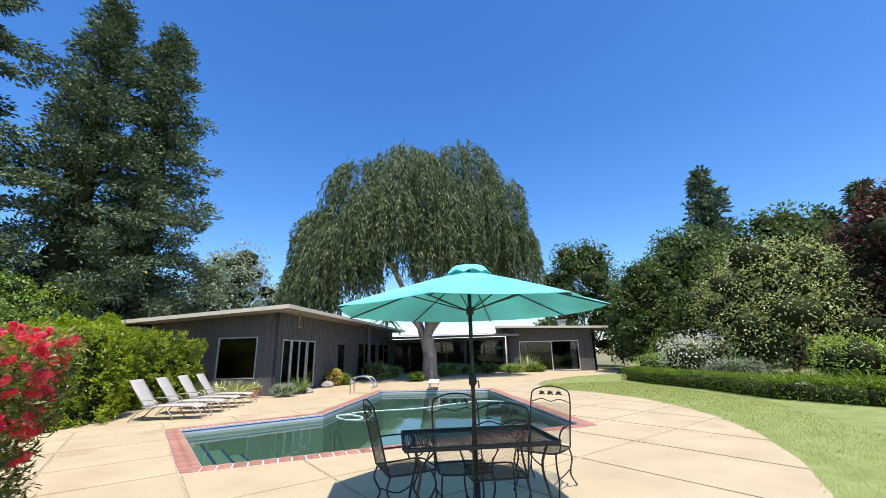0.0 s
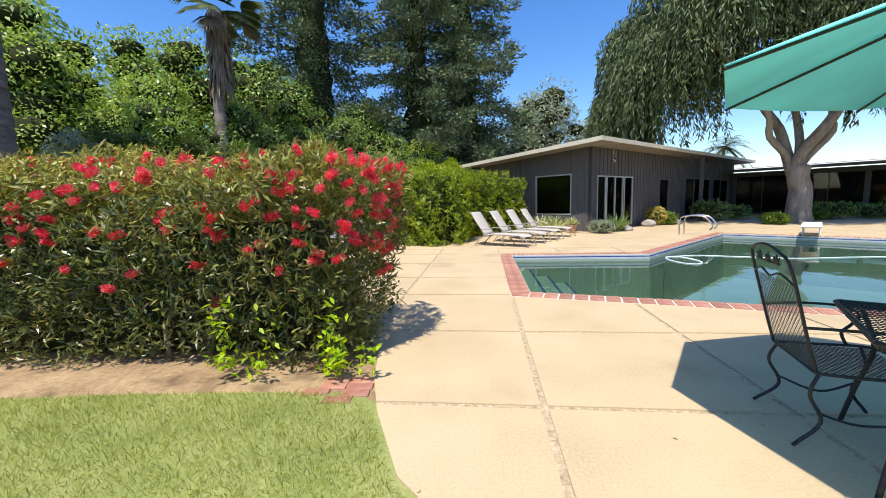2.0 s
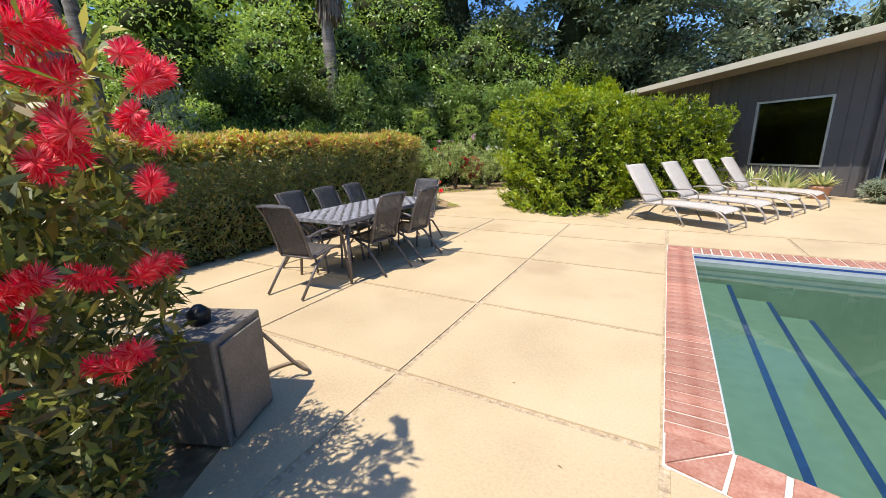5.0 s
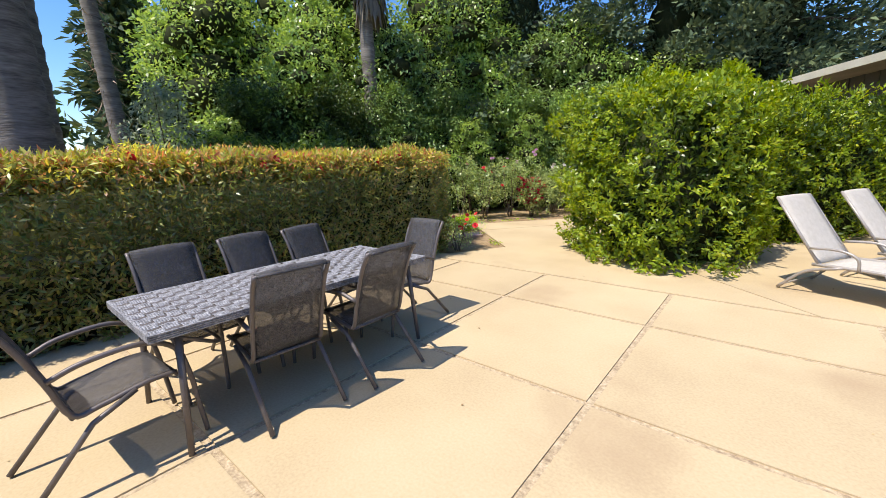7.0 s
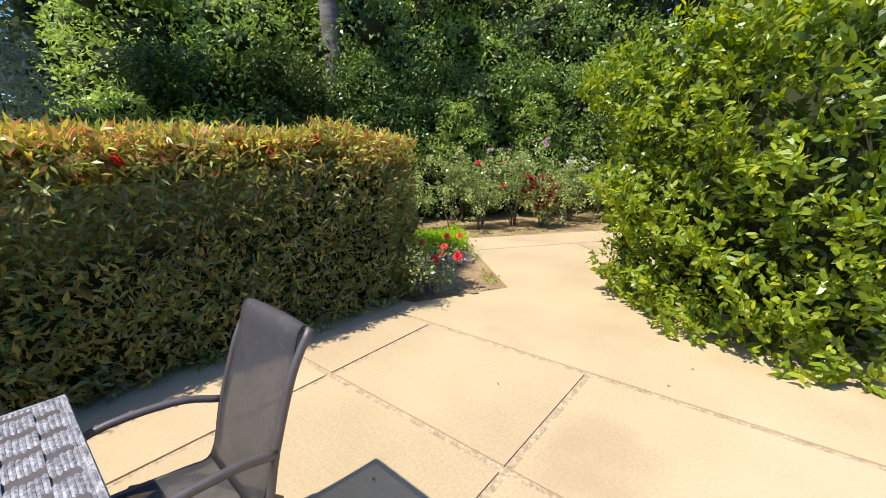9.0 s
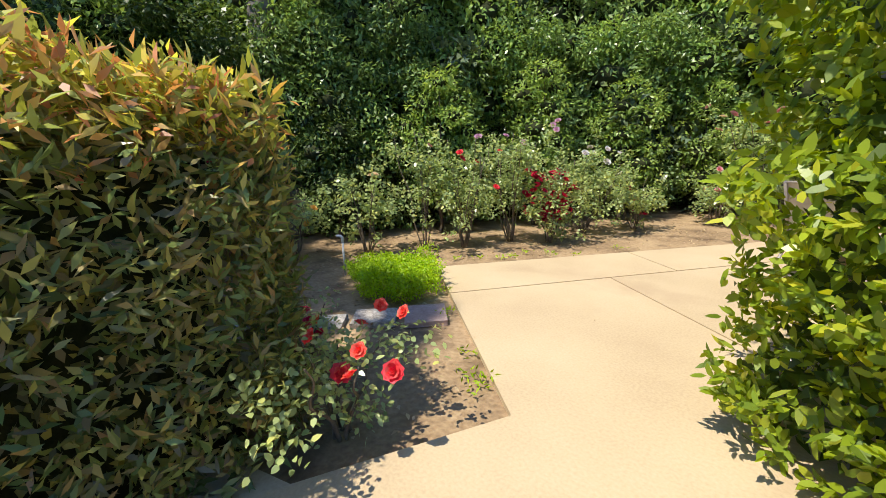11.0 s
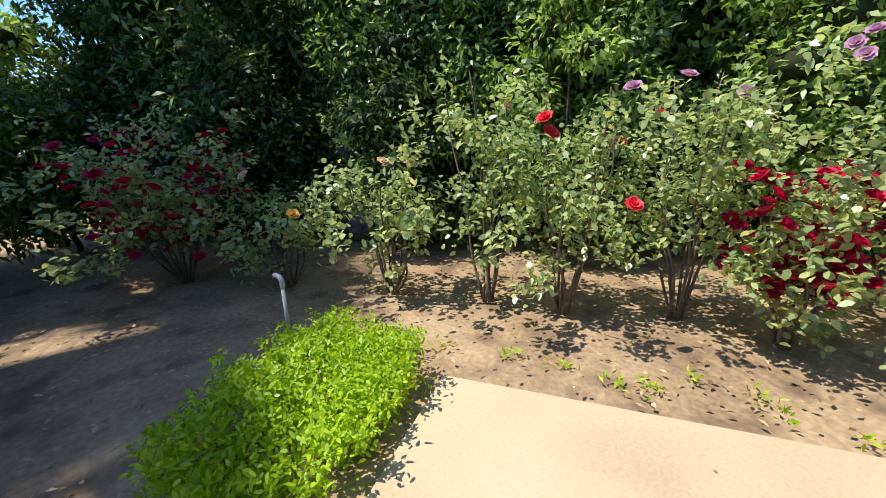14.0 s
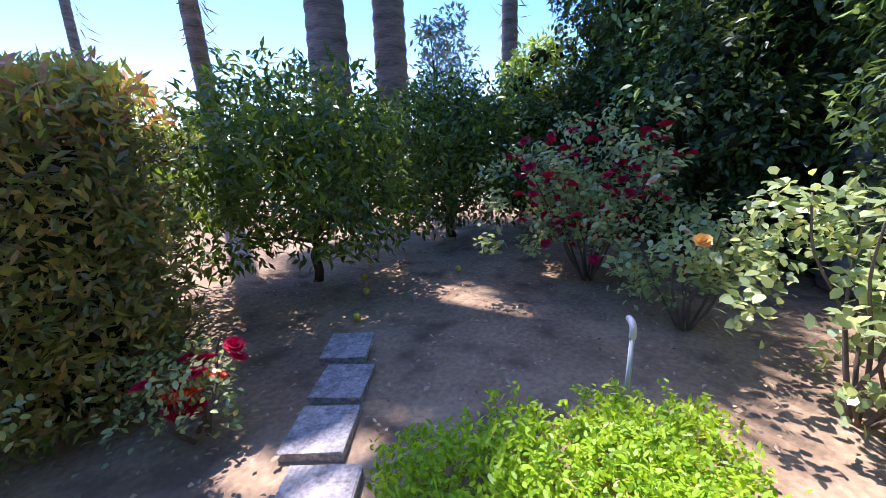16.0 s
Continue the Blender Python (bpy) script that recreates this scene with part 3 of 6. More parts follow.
def broad_tree(x, y, height, radius, leaf, label, seed, count=9000, leaf_len=0.22, leaf_wide=0.11, bottom=0.25, clumps=22, trunk=0.16, bark="bark", droop=0.2, name="tree", category="tree", core=True, core_size=0.72):
    """A broad-leaved tree: forked trunk, limbs, and a crown of many clumps."""
    g = random.Random(seed)
    t = thing(name, pose(x, y, 0), label, category)
    bm = bmesh.new()
    fork = max(0.3, height * bottom)
    limb(bm, (0, 0, -0.05), (0, 0, fork + 0.2), trunk, trunk * 0.75, radius * 0.03, seed)
    cards = Cards(seed)
    n = clumps
    for i in range(n):
        a = i * 2.4 + g.uniform(-0.4, 0.4)
        h = (i + 0.5) / n
        ring = radius * 0.78 * math.sqrt(max(0.05, 1 - (abs(h - 0.35) / 0.68) ** 2)) * g.uniform(0.45, 1.0)
        z = fork + (height - fork) * (0.06 + 0.86 * h)
        c = (ring * math.cos(a), ring * math.sin(a), z)
        r = radius * g.uniform(0.28, 0.46)
        if i % 3 == 0:
            limb(bm, (0, 0, fork * g.uniform(0.7, 1.0)), (c[0] * 0.9, c[1] * 0.9, c[2]), trunk * 0.5, trunk * 0.12, radius * 0.06, seed + i)
        clump(cards, c, (r, r, r * g.uniform(0.6, 0.85)), count // n, leaf_len, leaf_wide, 0, 1 if core else None, droop, seed + i, 0.45, core_size)
    part("trunk", bm, M[bark], t, smooth=True)
    cards.part("crown", [L[leaf], M["shade_core"]], t)
    return t


def conifer(x, y, height, radius, seed, label, leaf="redwood", per_tuft=26, needle=0.42, bottom=0.06, tiers=34, taper=0.76):
    """A tall redwood: a straight trunk, tiers of drooping limbs and flat sprays of needles."""
    g = np.random.default_rng(seed)
    t = thing("redwood", pose(x, y, 0), label, "tree")
    bm = bmesh.new()
    limb(bm, (0, 0, -0.05), (0, 0, height * 0.97), height * 0.021, 0.03, 0.08, seed, 8, 9)
    cards = Cards(seed)
    # dark blobs along the trunk, for the shade within the tree
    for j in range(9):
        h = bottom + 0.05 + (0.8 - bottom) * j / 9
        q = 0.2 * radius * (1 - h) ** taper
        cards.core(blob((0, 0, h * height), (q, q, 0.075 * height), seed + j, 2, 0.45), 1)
    nb = int(tiers * 3.4)
    for i in range(nb):
        h = bottom + (0.985 - bottom) * ((i + g.random()) / nb)
        a = i * 2.39996 + g.uniform(-0.5, 0.5)
        reach = radius * (1 - h) ** taper * g.uniform(0.5, 1.15) + 0.3
        if h < 0.2:
            reach *= 0.55 + 2.2 * h
        z0 = h * height
        drop = -0.12 - 0.3 * (1 - h) + g.uniform(-0.1, 0.14)
        d = np.array([math.cos(a), math.sin(a), 0.0])
        side = np.array([-d[1], d[0], 0])
        if i % 2 == 0:
            limb(bm, (0, 0, z0), tuple(np.array([0, 0, z0]) + d * reach * 0.92 + np.array([0, 0, drop * reach * 0.85])), 0.035 + 0.05 * (1 - h), 0.012, 0.1, seed + i, 2, 4)
        tufts = 2 + int(1.7 * reach)
        for j in range(tufts):
            k = 0.22 + 0.78 * (j + g.random()) / tufts
            q = (0.46 + 0.1 * reach * (1.1 - k)) * g.uniform(0.75, 1.35)
            c = np.array([0, 0, z0]) + d * reach * k + side * g.normal() * 0.13 * reach * (1.15 - k)
            c[2] += drop * reach * k + 0.16 * reach * max(0.0, k - 0.6) + 0.12 * g.normal()
            u = unit(g.normal(size=(per_tuft, 3)))
            base = c + u * (q * g.uniform(0.35, 1.0, per_tuft))[:, None] * np.array([1.1, 1.1, 0.58])
            way = u * 0.55 + d * 0.55 + g.normal(size=(per_tuft, 3)) * 0.3 + np.array([0, 0, 0.12])
            cards.leaves(base, way, u * 0.8 + np.array([0, 0, 0.7]) + 0.6 * g.normal(size=(per_tuft, 3)), needle * g.uniform(0.7, 1.35, per_tuft), needle * 0.46, 0, 0.2)
    part("trunk", bm, M["bark"], t, smooth=True)
    cards.part("crown", [L[leaf], M["shade_core"]], t)
    return t

# ---- ground, patio, pool ----
PATIO = [(-0.62, 4.25), (-0.46, 3.75), (-0.19, 3.15), (0.35, 2.6), (1.2, 2.05), (2.3, 1.5), (3.6, 1.15), (4.8, 1.1), (5.9, 1.25), (7.3, 1.78), (9.1, 2.75), (10.6, 3.95), (11.8, 5.2), (12.9, 6.9),
         (13.5, 8.6), (13.7, 10.2), (14.1, 11.6), (15.2, 13.0), (17.4, 14.3), (20.5, 15.0), (25.3, 14.8), (29.5, 17.0), (31.0, 20.5), (24.0, 31.5), (16.0, 32.0), (4.6, 22.0), (-0.2, 22.0), (-5.95, 15.71), (-3.79, 13.72),
         (-4.33, 12.76), (-4.95, 12.62), (-4.95, 6.2), (-1.45, 6.2), (-0.72, 4.75)]
POOL = [(0.93, 7.12), (7.6, 5.42), (12.0, 12.95), (8.55, 15.9), (4.15, 11.0), (0.94, 11.02)]


def grown(poly, d):
    """A plan outline pushed outwards by d."""
    n, out = len(poly), []
    for i in range(n):
        p0, p1, p2 = (Vector(poly[(i + k) % n]) for k in (-1, 0, 1))
        a, b = (p1 - p0).normalized(), (p2 - p1).normalized()
        na, nb = Vector((a.y, -a.x)), Vector((b.y, -b.x))
        m = (na + nb) / max(0.3, 1 + na.dot(nb))
        out.append(tuple(p1 + m * d))
    return out


COPING = grown(POOL, 0.3)
DEEP = grown(POOL, -0.0)

# the soil that everything stands on, out to the horizon, with the basin left open
bm = sheet_fill([[(-900, -900), (900, -900), (900, 900), (-900, 900)], grown(POOL, 0.02)])
for v in bm.verts:
    v.co.z = -0.06
ground = tagged(obj("ground", bm, M["far_ground"]), "dry grass and soil reaching the horizon", "ground", kind="structure")

LAWN = [(-30, -30), (16, -30), (19.5, 1.0), (17.0, 4.0), (19.0, 7.4), (22.5, 12.0), (25.2, 14.75), (20.5, 14.95), (17.4, 14.25), (15.2, 12.95), (14.13, 11.6), (13.73, 10.2), (13.53, 8.6), (12.93, 6.9), (11.83, 5.2), (10.62, 3.92), (9.12, 2.72),
        (7.31, 1.75), (5.9, 1.22), (4.8, 1.07), (3.6, 1.12), (2.29, 1.47), (1.18, 2.02), (0.33, 2.57), (-0.21, 3.13), (-0.48, 3.74), (-0.7, 4.0), (-1.4, 3.98), (-2.4, 3.9), (-4.0, 3.7), (-7.0, 3.4), (-30, 3.0)]
LAWN = [(x + 0.12 * (5 - x) / math.hypot(5 - x, 9 - y), y + 0.12 * (9 - y) / math.hypot(5 - x, 9 - y)) if -0.5 < x < 25 and y > 1 else (x, y) for x, y in LAWN]
bm = sheet_fill([LAWN])
for v in bm.verts:
    v.co.z = -0.014
lawn = tagged(obj("lawn", bm, M["lawn"]), "mown green lawn beside the patio", "lawn", kind="structure")
bm = sheet_fill([[(-12.5, 5.0), (-4.8, 5.0), (-4.8, 12.55), (-4.2, 12.7), (-3.6, 13.72), (-5.8, 15.71), (-0.1, 21.9), (-0.4, 26.0), (-14.0, 26.0)]])
for v in bm.verts:
    v.co.z = -0.03
bmesh.ops.subdivide_edges(bm, edges=bm.edges[:], cuts=30, use_grid_fill=True)
for v in bm.verts:
    v.co.z += 0.025 * (noise.noise(v.co * 1.3) + 0.5 * noise.noise(v.co * 4)) - 0.012
tagged(obj("garden_bed", bm, M["soil"], True), "bare brown soil of the rose bed", "garden bed", kind="structure")
bm = sheet_fill([[(-7.2, 3.35), (-4.0, 3.6), (-2.4, 3.8), (-1.4, 3.88), (-0.5, 3.85), (-0.5, 4.3), (-0.6, 4.8), (-1.3, 6.3), (-8.0, 6.18)]])
for v in bm.verts:
    v.co.z = -0.02
tagged(obj("hedge_bed", bm, M["soil"]), "bare soil strip under the bottlebrush hedge", "garden bed", kind="structure")

# the filler that shows in the joints
bm = sheet_fill([PATIO, grown(POOL, 0.28)])
for v in bm.verts:
    v.co.z = -0.01
patio = tagged(obj("patio", bm, M["joint"]), "cream concrete patio of large slabs with gravel joints", "patio", kind="structure")

# basin
bm = bmesh.new()
n = len(POOL)
top = [bm.verts.new((x, y, -0.06)) for x, y in DEEP]
mid = [bm.verts.new((x, y, -0.3)) for x, y in DEEP]
low = [bm.verts.new((x, y, -1.5)) for x, y in grown(POOL, -0.1)]
for i in range(n):
    j = (i + 1) % n
    bm.faces.new((top[i], top[j], mid[j], mid[i])[::-1])
    bm.faces.new((mid[i], mid[j], low[j], low[i])[::-1])
bm.faces.new(low)
pool = thing("swimming_pool", pose(0, 0, 0), "green-watered swimming pool with red brick coping", "pool", kind="structure")
part("basin", bm, M["plaster"], pool)
WATER = -0.16
bm = sheet_fill([grown(POOL, -0.004)])
for v in bm.verts:
    v.co.z = WATER
water = part("water", bm, M["water"], pool, "still greenish pool water")
for z0, z1, name, d in ((-0.105, -0.06, "tile_white", 0.004), (-0.058, -0.036, "tile_blue", 0.006), (-0.034, -0.006, "tile_white", 0.004), (-0.2, -0.108, "plaster", 0.004)):
    inner = grown(POOL, -d)
    outer = grown(POOL, 0.05)
    for i in range(n):
        j = (i + 1) % n
        bm = bmesh.new()
        prism(bm, [outer[i], outer[j], inner[j], inner[i]][::-1], z0, z1)
        part("tile_band", bm, M[name], pool)
# entry steps in the shallow corner, each with a blue nosing
for k in range(3):
    x0 = 0.95 + 0.42 * k
    bm = bmesh.new()
    prism(bm, [(0.95, 7.4), (x0 + 0.42, 7.3), (x0 + 0.42, 10.9), (0.95, 10.9)], -1.5, -0.34 - 0.16 * k)
    part("entry_step", bm, M["plaster"], pool)
    bm = bmesh.new()
    prism(bm, [(x0 + 0.375, 7.33), (x0 + 0.424, 7.33), (x0 + 0.424, 10.88), (x0 + 0.375, 10.88)], -0.37 - 0.16 * k, -0.334 - 0.16 * k)
    part("step_nosing", bm, M["tile_blue"], pool, "blue tiled step edge")

# brick coping
bm = bmesh.new()
for i in range(n):
    j = (i + 1) % n
    inr, outr = grown(POOL, 0.005), grown(POOL, 0.3)
    prism(bm, [outr[i], outr[j], inr[j], inr[i]], -0.08, 0.002)
coping = tagged(obj("coping", bm, M["mortar"]), "red brick pool coping with pale mortar", "pool coping", kind="structure")


def brick_mesh(w, d, h):
    bm = bmesh.new()
    box(bm, -w / 2, -d / 2, 0, w / 2, d / 2, h, 0.006)
    me = bpy.data.meshes.new("brick")
    bm.to_mesh(me)
    bm.free()
    me.materials.append(M["brick"])
    return me


for i in range(n):
    j = (i + 1) % n
    a, b = Vector(POOL[i]), Vector(POOL[j])
    d = (b - a).normalized()
    out = Vector((d.y, -d.x))
    pitch = 0.2 if i in (0, 1) else (0.105 if i in (5, 4) else 0.2)
    count = int((b - a).length / pitch)
    me = brick_mesh((b - a).length / count - (0.024 if pitch > 0.15 else 0.018), 0.285, 0.03)
    for k in range(count):
        p = a + d * (b - a).length * (k + 0.5) / count + out * 0.152
        o = new("brick", me)
        o.parent = coping
        o.matrix_world = pose(p.x, p.y, -0.018 + random.uniform(-0.0015, 0.0015), 0, 0, math.degrees(math.atan2(d.y, d.x)) + random.uniform(-0.4, 0.4))

# corner bricks
for i in range(n):
    a, b, c = (Vector(POOL[(i + k) % n]) for k in (-1, 0, 1))
    d0, d1_ = (b - a).normalized(), (c - b).normalized()
    o0, o1 = Vector((d0.y, -d0.x)), Vector((d1_.y, -d1_.x))
    if d0.x * d1_.y - d0.y * d1_.x > 0:
        q = Vector(grown(POOL, 0.295)[i])
        for tri in ((b + o0 * 0.01, b + o0 * 0.295, q), (b + o1 * 0.01, q, b + o1 * 0.295)):
            m = (tri[0] + tri[1] + tri[2]) / 3
            bm = bmesh.new()
            prism(bm, [tuple(m + (p - m) * 0.93) for p in tri], -0.018, 0.012)
            part("brick", bm, M["brick"], coping)
for k in range(7):
    o = new("brick", brick_mesh(0.2, 0.095, 0.03))
    o.parent = coping
    o.matrix_world = pose(-0.69 - 0.205 * (k % 2) - (0.1 if k > 4 else 0), 4.2 - 0.1 * (k // 2), -0.034, 1.2 * (k % 3), 0, 4 + 1.5 * (k % 3))

# concrete slabs, cut along the joints
bm = sheet_fill([PATIO, grown(POOL, 0.302)])
JX, JY, W = [-3.82, -2.4, -0.92, 0.64, 2.17, 3.72, 5.3, 6.9, 8.5, 10.2, 12.0], [3.86, 5.36, 6.98, 8.30, 9.92, 11.38, 12.45], 0.024


def cut(bm, p, nrm, W=0.024):
    for s in (-W, W):
        bmesh.ops.bisect_plane(bm, geom=bm.verts[:] + bm.edges[:] + bm.faces[:], plane_co=Vector(p) + Vector(nrm) * s, plane_no=nrm, dist=1e-5)


for x in JX:
    cut(bm, (x, 0, 0), (1, 0, 0))
for y in JY:
    cut(bm, (0, y, 0), (0, 1, 0))
n1, n2 = Vector((-0.757, 0.653, 0)), Vector((0.67, 0.742, 0))
Q1, Q2, Q3 = Vector((-5.2, 15.07, 0)), Vector((-4.0, 16.33, 0)), Vector((-3.52, 17.02, 0))
cut(bm, Q1, n1, 0.011)
cut(bm, Q2, n2, 0.009)
cut(bm, Q3, n2, 0.008)
cells = {}
for f in bm.faces:
    c = f.calc_center_median()
    if c.y < 12.45:
        if any(abs(c.x - x) < W for x in JX) or any(abs(c.y - y) < W for y in JY):
            continue
        key = (sum(c.x > x for x in JX), sum(c.y > y for y in JY))
    elif c.x < 0.64:
        a, b2, b3 = (c - Q1).dot(n1), (c - Q2).dot(n2), (c - Q3).dot(n2)
        if abs(c.y - 12.45) < W or abs(a) < 0.011 or (abs(b2) < 0.009 if a < 0 else abs(b3) < 0.008):
            continue
        key = ("path", a > 0, (b2 if a < 0 else b3) > 0)
    else:
        key = ("court", sum(c.x > x for x in JX))
    cells.setdefault(key, []).append([v.co.copy() for v in f.verts])
bm.free()
for key, faces in cells.items():
    b = bmesh.new()
    for f in faces:
        try:
            b.faces.new([b.verts.new(c) for c in f])
        except ValueError:
            pass
    bmesh.ops.remove_doubles(b, verts=b.verts[:], dist=0.0005)
    top = b.faces[:]
    r = bmesh.ops.extrude_face_region(b, geom=top)
    for v in (g for g in r["geom"] if isinstance(g, bmesh.types.BMVert)):
        v.co.z = 0.0
    for f in top:
        for v in f.verts:
            v.co.z = -0.05
    for v in b.verts:
        if v.co.z > -0.01:
            v.co.z = 0.0
    bmesh.ops.recalc_face_normals(b, faces=b.faces[:])
    part("slab", b, M["concrete"], patio)

# ---- furniture ----


def sheet_along(bm, line, x0, x1, thick=0.008, sag=0.0, cols=6):
    """A stretched cloth: a side profile of (y, z) points carried from x0 to x1."""
    pts = curve_pts([(0, y, z) for y, z in line], 4)
    rows = []
    for lift in (thick / 2, -thick / 2):
        grid = []
        for i, p in enumerate(pts):
            q0, q1 = pts[max(0, i - 1)], pts[min(len(pts) - 1, i + 1)]
            d = (q1 - q0).normalized()
            nrm = Vector((0, -d.z, d.y))
            grid.append([bm.verts.new(Vector((x0 + (x1 - x0) * c / cols, p.y, p.z)) + nrm * (lift - sag * math.sin(math.pi * c / cols) * math.sin(math.pi * i / (len(pts) - 1)))) for c in range(cols + 1)])
        rows.append(grid)
    a, b = rows
    m, n = len(pts), cols + 1
    for i in range(m - 1):
        for c in range(cols):
            bm.faces.new((a[i][c], a[i][c + 1], a[i + 1][c + 1], a[i + 1][c]))
            bm.faces.new((b[i][c], b[i + 1][c], b[i + 1][c + 1], b[i][c + 1]))
    for i in range(m - 1):
        bm.faces.new((a[i][0], a[i + 1][0], b[i + 1][0], b[i][0]))
        bm.faces.new((a[i][-1], b[i][-1], b[i + 1][-1], a[i + 1][-1]))
    for c in range(cols):
        bm.faces.new((a[0][c], b[0][c], b[0][c + 1], a[0][c + 1]))
        bm.faces.new((a[-1][c], a[-1][c + 1], b[-1][c + 1], b[-1][c]))


def sling_chair():
    """A stacking patio chair; it faces +y, its seat's middle over the origin."""
    t = thing("patio_chair", pose(0, 0, 0), "dark grey mesh sling chair with taupe metal frame", "chair", "chairs round the wicker table")
    bm = bmesh.new()
    sheet_along(bm, [(-0.21, 0.385), (-0.1, 0.405), (0.1, 0.43), (0.2, 0.435), (0.245, 0.41)], -0.204, 0.204, 0.008, 0.012)
    part("seat", bm, M["sling_dark"], t, "dark grey mesh seat", True)
    bm = bmesh.new()
    sheet_along(bm, [(-0.19, 0.4), (-0.26, 0.6), (-0.34, 0.82), (-0.375, 0.93), (-0.4, 0.955), (-0.425, 0.935)], -0.204, 0.204, 0.008, 0.015)
    part("backrest", bm, M["sling_dark"], t, "dark grey mesh back", True)
    for s in (-1, 1):
        bm = bmesh.new()
        tube(bm, curve_pts([(s * 0.214, -0.415, 0.945), (s * 0.214, -0.34, 0.82), (s * 0.214, -0.26, 0.6), (s * 0.214, -0.2, 0.4), (s * 0.214, -0.1, 0.395), (s * 0.214, 0.1, 0.425), (s * 0.214, 0.24, 0.42)], 4), 0.0135, 8)
        part("side_rail", bm, M["frame_brown"], t, smooth=True)
        bm = bmesh.new()
        tube(bm, curve_pts([(s * 0.223, -0.255, 0.6), (s * 0.245, -0.12, 0.645), (s * 0.254, 0.1, 0.65), (s * 0.249, 0.24, 0.57), (s * 0.241, 0.29, 0.4), (s * 0.238, 0.31, 0.2), (s * 0.238, 0.33, 0.012)], 5), 0.014, 8)
        part("front_leg", bm, M["frame_brown"], t, smooth=True)
        bm = bmesh.new()
        tube(bm, [(s * 0.229, 0.05, 0.415), (s * 0.232, -0.14, 0.33), (s * 0.235, -0.42, 0.012)], 0.0145, 8)
        part("rear_leg", bm, M["frame_brown"], t, smooth=True)
    for p in ((0.24, 0.4), (-0.2, 0.385), (-0.41, 0.94)):
        bm = bmesh.new()
        tube(bm, [(-0.214, p[0], p[1]), (0.214, p[0], p[1])], 0.011, 6)
        part("crossbar", bm, M["frame_brown"], t, smooth=True)
    return t


def wicker_table(m):
    t = thing("dining_table", m, "long grey wicker-topped patio dining table", "table")
    hx, hy, z = 0.44, 0.98, 0.74
    bm = bmesh.new()
    box(bm, -hx + 0.012, -hy + 0.012, z - 0.045, hx - 0.012, hy - 0.012, z - 0.012, 0.01)
    part("tabletop", bm, M["frame_brown"], t)
    bm = bmesh.new()
    rows, step = 156, 2 * hy / 156
    for r in range(rows):
        y = -hy + (r + 0.5) * step
        ph = (r // 6 % 2) * 0.5 + 0.04 * math.sin(r * 1.7)
        prev = None
        n = 46
        for i in range(n + 1):
            x = -hx + 2 * hx * i / n
            h = 0.0065 * math.sin(2 * math.pi * (x / 0.125 + ph))
            cur = [bm.verts.new((x, y + k * step * 0.47, z - 0.007 + h - abs(k) * 0.002)) for k in (-1, 0, 1)]
            if prev:
                for k in (0, 1):
                    bm.faces.new((prev[k], cur[k], cur[k + 1], prev[k + 1]))
            prev = cur
    tagged(part("weave", bm, M["wicker"], t, "grey woven wicker strands"), kind="stuff")
    for s in (-1, 1):
        for long_side in (True, False):
            bm = bmesh.new()
            n = 70 if long_side else 32
            half = hy if long_side else hx
            for k in range(4):
                line = []
                for i in range(n + 1):
                    v = -half + 2 * half * i / n
                    o = 0.004 * math.sin(math.pi * i + k * math.pi)
                    line.append((s * (hx + o), v, z - 0.012 - 0.011 * k) if long_side else (v, s * (hy + o), z - 0.012 - 0.011 * k))
                tube(bm, line, 0.0065, 5)
            part("wicker_rim", bm, M["wicker"], t)
    for sx in (-1, 1):
        for sy in (-1, 1):
            bm = bmesh.new()
            tube(bm, [(sx * 0.36, sy * 0.84, z - 0.04), (sx * 0.4, sy * 0.89, 0.0)], [0.02, 0.016], 10)
            part("leg", bm, M["frame_brown"], t, smooth=True)
    for sy in (-1, 1):
        bm = bmesh.new()
        tube(bm, curve_pts([(-0.37, sy * 0.85, 0.66), (-0.2, sy * 0.6, 0.5), (0.2, sy * 0.6, 0.5), (0.37, sy * 0.85, 0.66)], 5), 0.011, 6)
        part("brace", bm, M["frame_brown"], t, smooth=True)
    return t


wicker_table(pose(-2.84, 9.1, 0))
chair = sling_chair()
chair.matrix_world = pose(-3.3, 8.58, 0, 0, 0, -86)
for x, y, a in ((-3.29, 9.2, -83), (-3.27, 9.76, -80), (-2.61, 8.82, 85), (-2.53, 9.46, 90), (-2.81, 8.0, 4), (-2.86, 10.2, 178)):
    copy_thing(chair, pose(x, y, 0, 0, 0, a))


